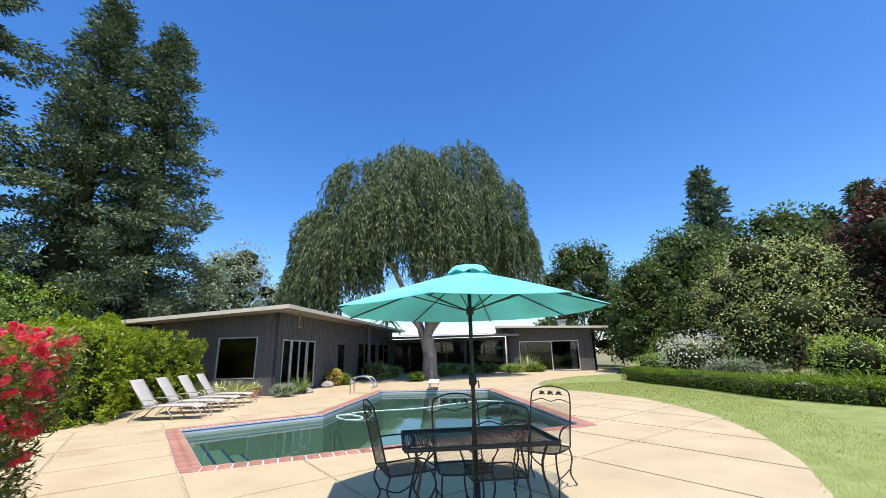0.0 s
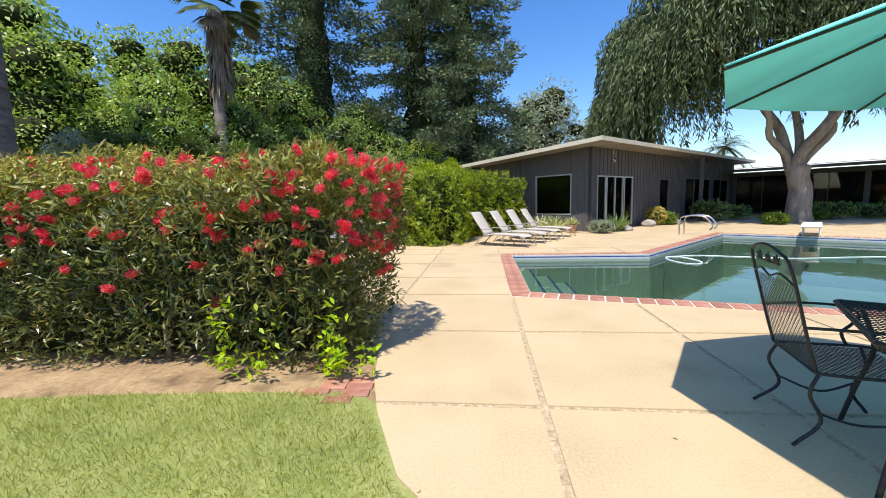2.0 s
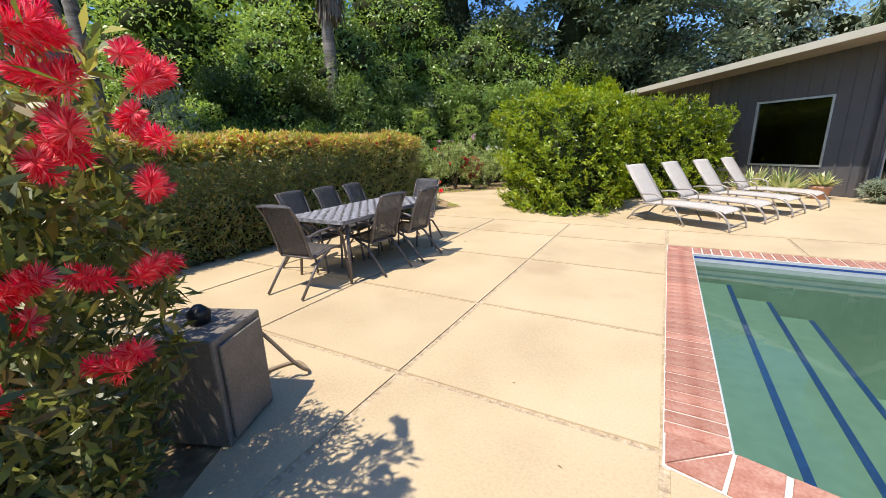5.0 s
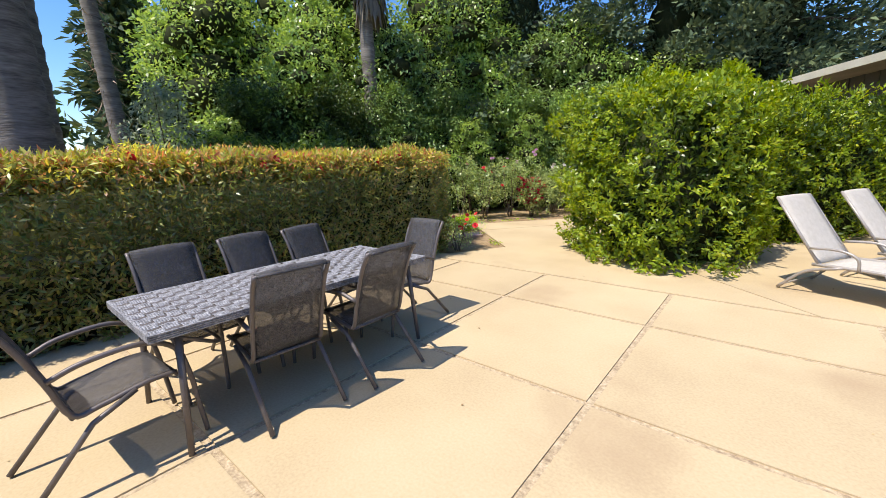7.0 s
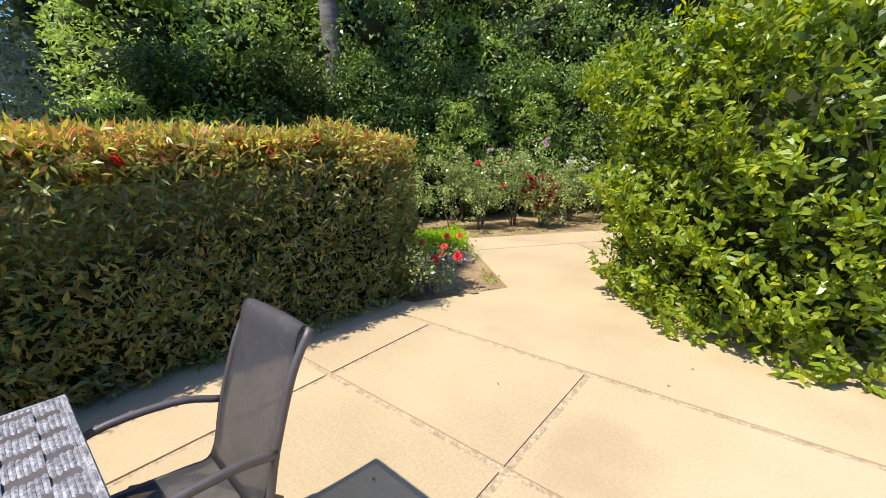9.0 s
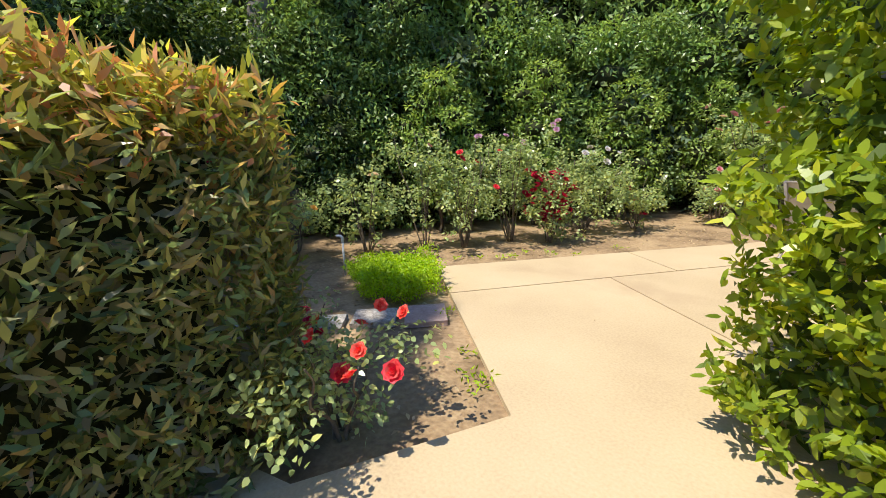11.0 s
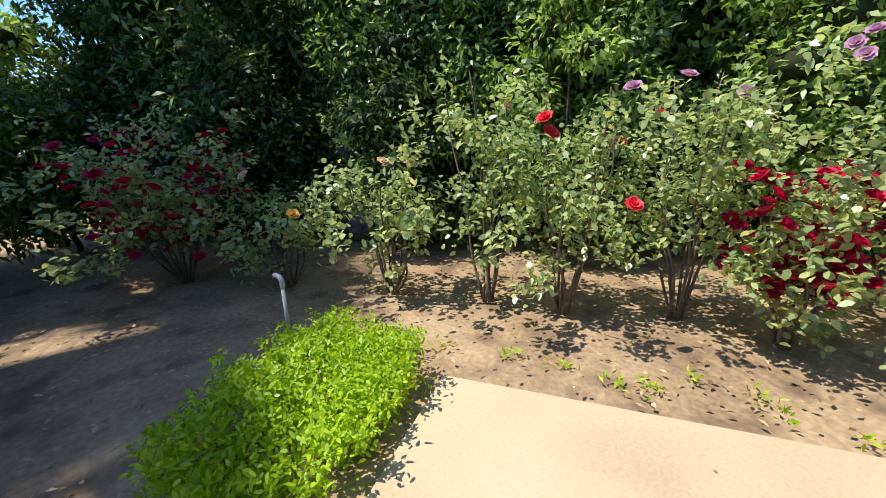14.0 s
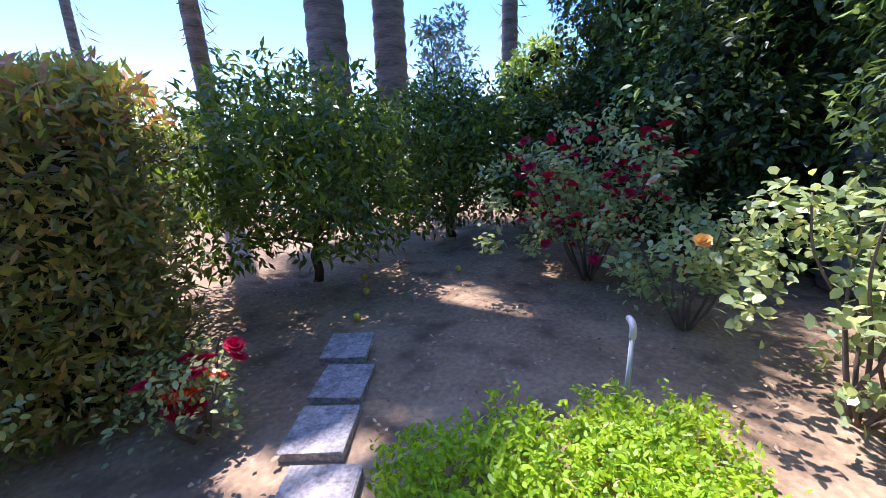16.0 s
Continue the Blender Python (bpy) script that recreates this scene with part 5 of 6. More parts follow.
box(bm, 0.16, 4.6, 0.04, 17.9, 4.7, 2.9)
part("inner_wall", bm, M["dark_room"], h1, "interior wall, coloured near-black for room shade")
roof_slab(h1, [(-1.05, -1.0, 3.42), (18.5, -1.0, 3.42), (18.5, 9.4, 2.9), (-1.05, 9.4, 2.9)], 0.1)
for x in (0.85, 8.9):
    bm = bmesh.new()
    for dx in (-0.09, 0.09):
        tube(bm, [(x + dx, -0.5, 3.4), (x + dx, -0.5, 2.95 - dx)], 0.012, 6)
    tube(bm, [(x - 0.1, -0.5, 2.86), (x, -0.5, 2.78), (x + 0.06, -0.5, 2.9)], [0.01, 0.05, 0.02], 8)
    part("wind_chime", bm, M["steel"], h1, "hanging metal wind chime", True)
bm = bmesh.new()
box(bm, 9.2, -0.95, 0, 9.38, -0.8, 3.41, 0.008)
part("post", bm, M["house_paint"], h1)

h2 = thing("house_wing", pose(23.5, 22.7, 0, 0, 0, -45), "charcoal house wing with wide glazed doors", "house")
hole = [(0.85, 5.42, 0.04, 2.3)]
bm = bmesh.new()
wall_with_holes(bm, 6.65, 3.35, 3.15, 0.15, hole)
part("wall_front", bm, M["house_paint"], h2)
battens(h2, FRONT, 0.05, 6.64, 3.3, 3.15, hole, 0.3, 6.65)
window_in(h2, FRONT, *hole[0], (3.35,), "sliding_door", 0.06)
for x in (1.0, 4.85):
    bm = bmesh.new()
    pts = [(x + 0.02 * k, 0.3 + 0.05 * math.sin(k * 1.6), 0) for k in range(22)]
    for (a, b) in zip(pts, pts[1:]):
        v = [bm.verts.new((p[0], p[1], z)) for p, z in ((a, 0.08), (b, 0.08), (b, 2.28), (a, 2.28))]
        bm.faces.new(v)
    part("curtain", bm, M["curtain"], h2, "white drawn-back curtain")
for m, ln, a, b in ((pose(0, 12, 0, 0, 0, -90), 12.0, 3.3, 3.35), (pose(6.65, 0, 0, 0, 0, 90), 12.0, 3.15, 3.15), (pose(0, 11.8, 0), 6.65, 3.35, 3.15)):
    bm = bmesh.new()
    wall_with_holes(bm, ln, a, b, 0.15, [])
    o = part("wall", bm, M["house_paint"], h2)
    o.matrix_local = m
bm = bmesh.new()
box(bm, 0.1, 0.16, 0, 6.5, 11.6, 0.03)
part("floor", bm, M["dark_room"], h2, "interior floor, coloured near-black for room shade")
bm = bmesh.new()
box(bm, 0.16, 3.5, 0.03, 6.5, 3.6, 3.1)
part("inner_wall", bm, M["dark_room"], h2, "interior wall, coloured near-black for room shade")
roof_slab(h2, [(-0.95, -0.9, 3.42), (7.5, -0.9, 3.16), (7.5, 12.4, 3.16), (-0.95, 12.4, 3.42)], 0.1)
bm = bmesh.new()
box(bm, 4.5, 3.0, 3.3, 5.1, 3.6, 4.05, 0.02)
box(bm, 4.4, 2.9, 4.05, 5.2, 3.7, 4.13, 0.01)
part("chimney", bm, M["grey_paint"], h2, "grey boxed chimney")

h3 = thing("house_link", pose(17.2, 30.3, 0, 0, 0, -45), "dark glazed link between the two house wings", "house")
hole = [(0.15, 3.05, 0.05, 2.5), (3.2, 6.2, 0.05, 2.5), (6.35, 9.45, 0.05, 2.5)]
bm = bmesh.new()
wall_with_holes(bm, 9.6, 2.75, 2.75, 0.15, hole)
part("wall_front", bm, M["house_paint"], h3)
# link frames in wall colour too, darkened for the shade
for hh in hole:
    window_in(h3, FRONT, *hh, ((hh[0] + hh[1]) / 2,), metal="house_paint")
# back, sides and floor in near-black, for the deep shade inside the link
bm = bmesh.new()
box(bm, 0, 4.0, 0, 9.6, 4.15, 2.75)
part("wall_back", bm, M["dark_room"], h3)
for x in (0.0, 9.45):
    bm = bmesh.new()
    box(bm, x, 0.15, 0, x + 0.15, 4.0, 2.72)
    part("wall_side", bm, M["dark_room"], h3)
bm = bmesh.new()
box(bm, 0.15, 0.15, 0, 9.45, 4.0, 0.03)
part("floor", bm, M["dark_room"], h3, "interior floor, coloured near-black for room shade")
# dark fascia colour in place of cream, for the shade over the link
roof_slab(h3, [(-1.2, -2.6, 2.72), (10.6, -2.6, 2.72), (10.6, 5.0, 3.2), (-1.2, 5.0, 3.2)], 0.1, "roof", "house_paint", "fascia board coloured dark for the shade on it")


# ---- hedges ----


def flower_mesh(name, seed, kind, size, material):
    """One bloom: a bottlebrush of fine stamens, or a rose of cupped petals."""
    c = Cards(seed)
    g = c.r
    if kind == "brush":
        n = 280
        h = g.uniform(-0.55, 0.55, n)
        a = g.uniform(0, 6.283, n)
        d = np.stack([np.cos(a), np.sin(a), 0.35 + 0.6 * h + 0.25 * g.normal(size=n)], axis=1)
        base = np.stack([0.004 * np.cos(a), 0.004 * np.sin(a), h * size], axis=1)
        c.leaves(base, d, np.array([0, 0, 1.0]) + 0.3 * g.normal(size=(n, 3)), size * g.uniform(0.4, 0.5, n), 0.0055, 0, 0.05)
    else:
        for ring, (n, tilt, r, w) in enumerate(((6, 0.12, 0.2, 0.6), (7, 0.36, 0.45, 0.75), (8, 0.7, 0.6, 0.85), (9, 1.05, 0.6, 0.85))):
            a = np.arange(n) * 6.283 / n + ring + 0.2 * g.normal(size=n)
            out = np.stack([np.cos(a), np.sin(a), 0 * a], axis=1)
            way = out * math.sin(tilt) + np.array([0, 0, math.cos(tilt)])
            c.leaves(out * 0.07 * size * ring, way, np.array([0, 0, 1.0]) - out, size * (0.42 + 0.05 * ring), size * w, 0, -0.22 + 0.12 * ring, True)
    return c.mesh(name, [L[material]])


BRUSH = [flower_mesh("flower", 70 + i, "brush", 0.072 + 0.01 * i, "red_brush") for i in range(3)]
hb = thing("bottlebrush_hedge", pose(0, 0, 0), "bottlebrush hedge covered in red brush flowers", "hedge")
cards = Cards(11)
HL = [(-1.02, 5.02), (-8.0, 4.62)]
hedge_body(cards, HL, 0.75, 1.74, 82000, 0.078, 0.02, 3, wobble=0.22, square=0.5, flare=0.36, top_mat=2, cluster=6, depth=0.34)
hedge_body(cards, HL, 0.6, 1.6, 13000, 0.08, 0.022, 4, wobble=0.16, square=0.5, flare=0.3)
cards.part("foliage", [L["brush"], M["shade_core"], L["brush_tip"]], hb)
g = random.Random(5)
for k in range(20):
    bm = bmesh.new()
    x, y = g.uniform(-6.5, -1.0), g.uniform(4.5, 5.4)
    limb(bm, (x, y, 0), (x + g.uniform(-0.3, 0.3), y + g.uniform(-0.3, 0.3), 1.2), 0.022, 0.008, 0.08, k)
    part("stem", bm, M["twig"], hb, smooth=True)
for k in range(225):
    s = g.random() ** 1.15
    face = g.random()
    z = 0.3 + 1.42 * g.random() ** 0.36
    fl = 0.25 * (z / 1.78 - 0.6)
    if face < 0.42:
        p, tilt = (-0.95 - 5.5 * s, 4.3 - 0.3 * s - fl, z), (70, g.uniform(-25, 25))
    elif face < 0.72:
        a = g.uniform(-1.25, 1.25)
        p, tilt = (-1.02 + (0.4 + fl) * math.cos(a), 5.02 + (0.74 + fl) * math.sin(a), z), (g.uniform(-30, 30), 65)
    else:
        p, tilt = (-0.75 - 5.5 * s, g.uniform(4.4, 5.65) - 0.3 * s, 1.76 + 0.05 * g.random()), (g.uniform(-30, 30), g.uniform(-30, 30))
    o = new("flower", BRUSH[k % 3])
    o.parent = hb
    o.matrix_world = pose(p[0], p[1], p[2], tilt[0], tilt[1], g.uniform(0, 360))
wd = thing("sapling", pose(-1.3, 4.28, 0), "lime green weeds sprouting under the hedge", "weeds", kind="stuff")
cards = Cards(21)
for k in range(11):
    x, y, h = g.uniform(-0.6, 0.6), g.uniform(-0.08, 0.15), g.uniform(0.12, 0.62)
    n = 22
    t = cards.r.random(n)
    base = np.stack([x + 0.1 * t + 0.05 * cards.r.normal(size=n), y - 0.15 * t + 0.05 * cards.r.normal(size=n), 0.03 + h * t], axis=1)
    cards.leaves(base, cards.r.normal(size=(n, 3)) + np.array([0, -0.4, 0.3]), cards.r.normal(size=(n, 3)) * 0.4 + np.array([0, 0, 1]), 0.085, 0.035)
cards.part("leaves", [L["mint"]], wd)

dh = thing("clipped_hedge", pose(0, 0, 0), "clipped dark green hedge with rust-red top growth", "hedge")
cards = Cards(12)
DL = [(-5.46, 5.7), (-4.92, 12.88)]
hedge_body(cards, DL, 0.53, 1.66, 72000, 0.07, 0.021, 5, top_mat=2, wobble=0.09, square=0.16, top_share=0.3, flare=0.08, cluster=5, depth=0.22)
hedge_body(cards, DL, 0.44, 1.58, 42000, 0.085, 0.03, 6, wobble=0.05, square=0.16, flare=0.08)
m = 8000
t, w = cards.r.random(m), cards.r.uniform(-0.5, 0.5, m)
cards.leaves(np.stack([-5.46 + 0.53 * t + w, 5.6 + 7.4 * t, 1.58 + 0.1 * cards.r.random(m)], axis=1), cards.r.normal(size=(m, 3)) * 0.5 + np.array([0, 0, 0.8]), cards.r.normal(size=(m, 3)) + np.array([0, 0, 0.7]), cards.r.uniform(0.06, 0.13, m), 0.026, 3, 0.15, True)
cards.part("foliage", [L["dark_hedge"], M["shade_core"], L["hedge_top"], L["hedge_shoot"]], dh)
RED = [flower_mesh("flower", 80 + i, "rose", 0.07, m) for i, m in enumerate(("scarlet", "red"))]
for k, (y, z) in enumerate(((9.9, 1.55), (10.05, 1.62), (10.6, 1.5), (11.3, 1.6), (11.5, 1.55), (11.9, 1.63), (8.7, 1.66))):
    o = new("flower", RED[k % 2])
    o.parent = dh
    o.matrix_world = pose(-4.47 - (13.0 - y) * 0.068, y, z, 0, 60, 20 * k)

gh = thing("citrus_hedge", pose(0, 0, 0), "tall glossy bright green citrus hedge", "hedge")
cards = Cards(13)
for k, (line, half, hgt) in enumerate((([(-1.8, 14.1), (-1.25, 14.85)], 1.18, 2.4), ([(-1.4, 15.4), (-0.35, 17.2)], 0.85, 2.42), ([(-0.1, 17.2), (1.2, 18.95)], 1.0, 2.28))):
    lump = Cards(113 + k)
    hedge_body(lump, line, half, hgt, 30000, 0.07, 0.034, 7 + k, square=0.75, wobble=0.4, flare=0.08, oval=True, cluster=8, depth=0.3)
    # inner layer whose dark leaf colour gives the shade between clusters
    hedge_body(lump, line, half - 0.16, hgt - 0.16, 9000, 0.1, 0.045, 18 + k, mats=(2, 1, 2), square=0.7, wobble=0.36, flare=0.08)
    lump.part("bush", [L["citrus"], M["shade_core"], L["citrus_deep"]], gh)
g2 = random.Random(8)
for k in range(60):
    t = g2.random() ** 1.6
    x, y = -1.65 + 2.7 * t + g2.uniform(-0.7, 0.7), 14.3 + 4.4 * t + g2.uniform(-0.7, 0.5)
    n = 16
    u = cards.r.random(n)
    hh = g2.uniform(0.1, 0.3)
    base = np.stack([x + 0.05 * cards.r.normal(size=n), y + 0.05 * cards.r.normal(size=n), 2.32 + hh * u], axis=1)
    cards.leaves(base, cards.r.normal(size=(n, 3)) * 0.6 + np.array([0, 0, 0.9]), cards.r.normal(size=(n, 3)) + np.array([0, 0, 0.5]), 0.1, 0.035)
tagged(cards.part("top_growth", [L["citrus"]], gh), kind="stuff")

th = thing("boundary_hedge", pose(0, 0, 0), "tall dark leafy screen behind the rose bed", "hedge")
TL = [(-11.9, 12.6), (-10.0, 16.0), (-8.2, 18.7), (-5.9, 21.4), (-3.4, 24.2)]
for k in range(4):
    cards = Cards(14 + 100 * k)
    r = cards.r
    a, b = np.array(TL[k]), np.array(TL[k + 1])
    run = (b - a) / np.linalg.norm(b - a)
    over = np.array([run[1], -run[0]])
    hedge_body(cards, TL[k:k + 2], 0.7, 3.1, 7000, 0.12, 0.06, 9 + k, square=0.9, wobble=0.4)
    for j in range(92):
        q = r.uniform(0.2, 0.55)
        c = a + (b - a) * r.random() + over * r.uniform(0.05, 1.0)
        z = 0.15 + 3.6 * r.random() ** 0.8
        clump(cards, (c[0], c[1], z), (q, q, q * r.uniform(0.6, 1.0)), int(620 * q), 0.1, 0.045, int(r.random() < 0.3) * 2, None, 0.15, 500 + j, 0.6)
    # first section gets the darker leaf colour, as that end lies in shade
    cards.part("foliage", [L["far_tree"], M["shade_core"], L["far_tree"]] if k < 1 else [L["ivy"], M["shade_core"], L["tree"]], th)

# ---- roses ----
BLOOM = {k: [flower_mesh("bloom", 90 + i, "rose", s, k) for i, s in enumerate((0.055, 0.06) if k == "coral" else (0.075, 0.1))] for k in ("red", "scarlet", "coral", "pink", "mauve", "cream", "yellow", "white_flower")}
TINY = [flower_mesh("bloom", 98, "rose", 0.065, "orange")]
SMALL = [flower_mesh("bloom", 99, "rose", 0.075, "red")]


def rose_bush(x, y, height, radius, label, blooms, seed, leaves=1500, low=0.3, extra=(), leaf_len=0.075):
    """A rose: several thorny canes from one foot, leaflets along them, blooms at the tips."""
    t = thing("rose_bush", pose(x, y, 0), label, "rose bush", "roses in the bed")
    g = random.Random(seed)
    c = Cards(seed)
    canes = max(5, int(9 * radius / 0.5))
    leaves, leaf_len = int(leaves * 1.35), leaf_len * 0.84
    tips = []
    for k in range(canes):
        a = k * 2.4 + g.uniform(-0.4, 0.4)
        r = radius * g.uniform(0.3, 1.0)
        h = height * g.uniform(0.6, 1.0)
        tip = (r * math.cos(a), r * math.sin(a), h)
        bm = bmesh.new()
        limb(bm, (0.04 * math.cos(a), 0.04 * math.sin(a), -0.02), tip, 0.012, 0.004, 0.05, seed * 31 + k, 4, 6)
        part("cane", bm, M["twig"], t, smooth=True)
        tips.append(tip)
        n = leaves // canes
        q = max(4, n // 26)
        heart = np.array(tip) * (low + (1 - low) * c.r.random(q) ** 0.6)[:, None] + c.r.normal(size=(q, 3)) * radius * np.array([0.36, 0.36, 0.24])
        base = heart[c.r.integers(0, q, n)] + c.r.normal(size=(n, 3)) * 0.055
        base[:, 2] = np.maximum(base[:, 2], 0.05)
        way = c.r.normal(size=(n, 3)) * 0.8 + np.array([math.cos(a), math.sin(a), -0.1])
        c.leaves(base, way, np.array([0, 0, 1.0]) + 0.55 * c.r.normal(size=(n, 3)), leaf_len * c.r.uniform(0.7, 1.2, n), leaf_len * 0.7 * c.r.uniform(0.8, 1.1, n), 0, 0.1, True)
    c.part("leaves", [L["rose"]], t)
    for colour, n in blooms:
        for k in range(n):
            tip = tips[k % canes]
            f = g.uniform(0.92, 1.12) if colour not in ("small", "tiny") else g.uniform(0.3, 1.0)
            o = new("bloom", SMALL[0] if colour == "small" else TINY[0] if colour == "tiny" else BLOOM[colour][k % 2])
            o.parent = t
            o.matrix_local = pose(tip[0] * f + g.uniform(-0.5, 0.5) * radius * 0.9, tip[1] * f + g.uniform(-0.5, 0.5) * radius * 0.9, tip[2] * f + 0.04, g.uniform(-40, 40), g.uniform(-40, 40), g.uniform(0, 360))
    for colour, p in extra:
        o = new("bloom", BLOOM[colour][0])
        o.parent = t
        o.matrix_local = pose(p[0] - x, p[1] - y, p[2], g.uniform(35, 60), g.uniform(-20, 20), g.uniform(0, 90))
    return t


rose_bush(-8.55, 14.0, 1.55, 0.75, "large rose bush with many crimson blooms", [("small", 130), ("red", 20)], 201, 2600)
rose_bush(-7.95, 14.95, 0.95, 0.42, "low rose bush with yellow blooms", [("cream", 1)], 202, 900, extra=[("yellow", (-7.5, 15.05, 0.73)), ("yellow", (-7.62, 15.0, 0.52)), ("cream", (-7.65, 14.73, 1.05))], leaf_len=0.075)
rose_bush(-7.36, 15.8, 1.2, 0.5, "pale-leaved rose bush with few blooms", [("cream", 2)], 203, 900, 0.45, leaf_len=0.08)
rose_bush(-6.81, 16.46, 1.75, 0.42, "tall thin rose bush with a pink bud", [("pink", 1)], 204, 900, 0.35, leaf_len=0.075)
rose_bush(-6.35, 16.85, 1.6, 0.5, "rose bush with large scarlet blooms", [("scarlet", 2)], 205, 1300, 0.3, [("scarlet", (-6.08, 16.43, 1.38)), ("scarlet", (-6.07, 16.46, 1.3)), ("scarlet", (-5.75, 16.8, 0.9))], 0.07)
rose_bush(-5.95, 17.55, 1.7, 0.5, "rose bush with mauve blooms", [("mauve", 2)], 206, 1700, 0.25, [("mauve", (-5.58, 18.26, 1.76)), ("mauve", (-5.5, 18.2, 1.68)), ("mauve", (-5.52, 18.3, 1.82)), ("mauve", (-5.75, 17.6, 1.5))], 0.065)
rose_bush(-5.38, 17.75, 1.1, 0.4, "rose bush with trailing crimson blooms", [("small", 110), ("red", 10)], 207, 1200, 0.1)
rose_bush(-5.2, 18.75, 1.45, 0.6, "rose bush with cream-white blooms", [("white_flower", 4)], 208, 2300, 0.25, [("white_flower", (-4.88, 18.76, 1.36)), ("white_flower", (-5.05, 18.6, 1.3)), ("white_flower", (-4.7, 18.8, 1.28))], 0.07)
rose_bush(-4.55, 19.45, 0.9, 0.45, "low rose bush with red blooms", [("small", 8)], 209, 900)
rose_bush(-3.45, 20.6, 0.8, 0.5, "low rose bush with pink blooms", [("pink", 5)], 210, 1100)
rose_bush(-2.95, 21.2, 1.95, 0.65, "tall rose bush with many pink blooms", [("pink", 9), ("cream", 3)], 211, 2600, 0.25, [("pink", (-3.0, 20.75, 1.05)), ("pink", (-3.47, 20.08, 0.97))])
rose_bush(-2.2, 22.0, 1.1, 0.65, "leafy rose bush without blooms", [], 212, 1500)
rose_bush(-5.27, 13.42, 0.5, 0.26, "small rose bush with red blooms beside the pavers", [("tiny", 6), ("small", 12)], 213, 420, 0.2, leaf_len=0.045)
rose_bush(-4.42, 13.1, 0.6, 0.34, "rose bush with large coral blooms at the hedge end", [("coral", 2)], 214, 800, 0.15, [("coral", (-4.18, 13.36, 0.62)), ("coral", (-4.15, 13.05, 0.56)), ("coral", (-4.37, 12.96, 0.6)), ("coral", (-4.43, 13.43, 0.58)), ("scarlet", (-4.3, 13.05, 0.4)), ("scarlet", (-4.05, 13.15, 0.45))], 0.048)

for k, (x, y, h, q) in enumerate(((-8.75, 16.35, 2.6, 0.8), (-7.55, 17.75, 2.9, 0.85), (-6.35, 19.2, 3.1, 0.9), (-5.1, 20.5, 2.8, 0.85), (-3.9, 22.0, 2.7, 0.8), (-9.7, 14.6, 2.6, 0.8))):
    # pale leaf colour for shrubs in sun, dark for those at the shaded end
    broad_tree(x, y, h, q, "lime_tree" if 0 < k < 5 else "far_tree", "leafy green shrub rising behind the roses", 230 + k, 5200, 0.085, 0.04, 0.12, 20, 0.04, core_size=0.5, name="shrub", category="shrub")

for k, (x, y, h, q) in enumerate(((-11.2, 14.5, 5.2, 1.7), (-9.7, 17.1, 5.7, 1.7), (-8.0, 19.4, 5.0, 1.6), (-6.5, 21.2, 5.8, 1.7), (-4.6, 23.0, 5.0, 1.6))):
    broad_tree(x, y, h, q, "ivy" if k % 2 else "tree", "tall leafy tree of the garden screen", 250 + k, 7000, 0.135, 0.065, 0.3, 26, 0.08, core_size=0.5)

# ---- herb patch, pipe, pavers, litter ----
HERB = [(-5.45, 14.45), (-5.3, 14.85), (-5.42, 15.15), (-5.92, 15.52), (-6.35, 15.62), (-6.8, 15.2), (-6.65, 14.85), (-6.3, 14.75), (-5.85, 14.35)]
herb = tagged(thing("herb_patch", pose(0, 0, 0), "dense lime green herb patch beside the path", "herbs", kind="stuff"))
cards = Cards(31)
r = cards.r
n = 1300
x, y = r.uniform(-7.1, -5.2, n), r.uniform(14.3, 15.9, n)
ok = inside(HERB, x, y)
x, y = x[ok], y[ok]
for k in range(len(x)):
    m = 26
    h = (0.07 + 0.14 * r.random() + 0.1 * max(0.0, math.sin(x[k] * 7.3 + 1) * math.cos(y[k] * 8.1))) * (1.15 if x[k] > -6.2 else 0.8)
    u = r.random(m) ** 0.7
    lean = r.normal(size=2) * 0.06
    base = np.stack([x[k] + lean[0] * u + 0.022 * r.normal(size=m), y[k] + lean[1] * u + 0.022 * r.normal(size=m), 0.02 + h * u], axis=1)
    cards.leaves(base, r.normal(size=(m, 3)) * 0.8 + np.array([0, 0, 0.25]), r.normal(size=(m, 3)) * 0.4 + np.array([0, 0, 1]), 0.036 * r.uniform(0.7, 1.3, m), 0.017, 0, 0.12, True)
cards.part("leaves", [L["mint"]], herb)
weeds = thing("weeds", pose(0, 0, 0), "small green weeds along the patio edge", "weeds", kind="stuff")
cards = Cards(32)
for k in range(20):
    t = r.random()
    if k < 9:
        bx, by = -3.85 - 2.1 * t + 0.08 * r.normal() - 0.06, 13.75 + 1.95 * t - 0.08
    else:
        bx, by = -6.1 + 2.0 * t - 0.25 * r.random(), 15.7 + 2.1 * t + 0.25 * r.random()
    m = 14
    base = np.stack([bx + 0.04 * r.normal(size=m), by + 0.04 * r.normal(size=m), np.full(m, 0.0)], axis=1)
    cards.leaves(base, r.normal(size=(m, 3)) * np.array([1, 1, 0.4]) + np.array([0, 0, 0.5]), r.normal(size=(m, 3)) + np.array([0, 0, 1]), 0.05, 0.016)
cards.part("leaves", [L["mint"]], weeds)

pp = thing("standpipe", pose(-6.76, 14.92, 0), "grey plastic garden standpipe in the soil", "pipe")
bm = bmesh.new()
tube(bm, [(0, 0, -0.05), (0, 0, 0.4)], 0.013, 10)
part("pipe", bm, M["pvc"], pp, smooth=True)
bm = bmesh.new()
tube(bm, curve_pts([(0, 0, 0.38), (0, 0, 0.43), (-0.02, -0.015, 0.455), (-0.06, -0.04, 0.455)], 4), 0.017, 10)
part("elbow", bm, M["pvc"], pp, smooth=True)


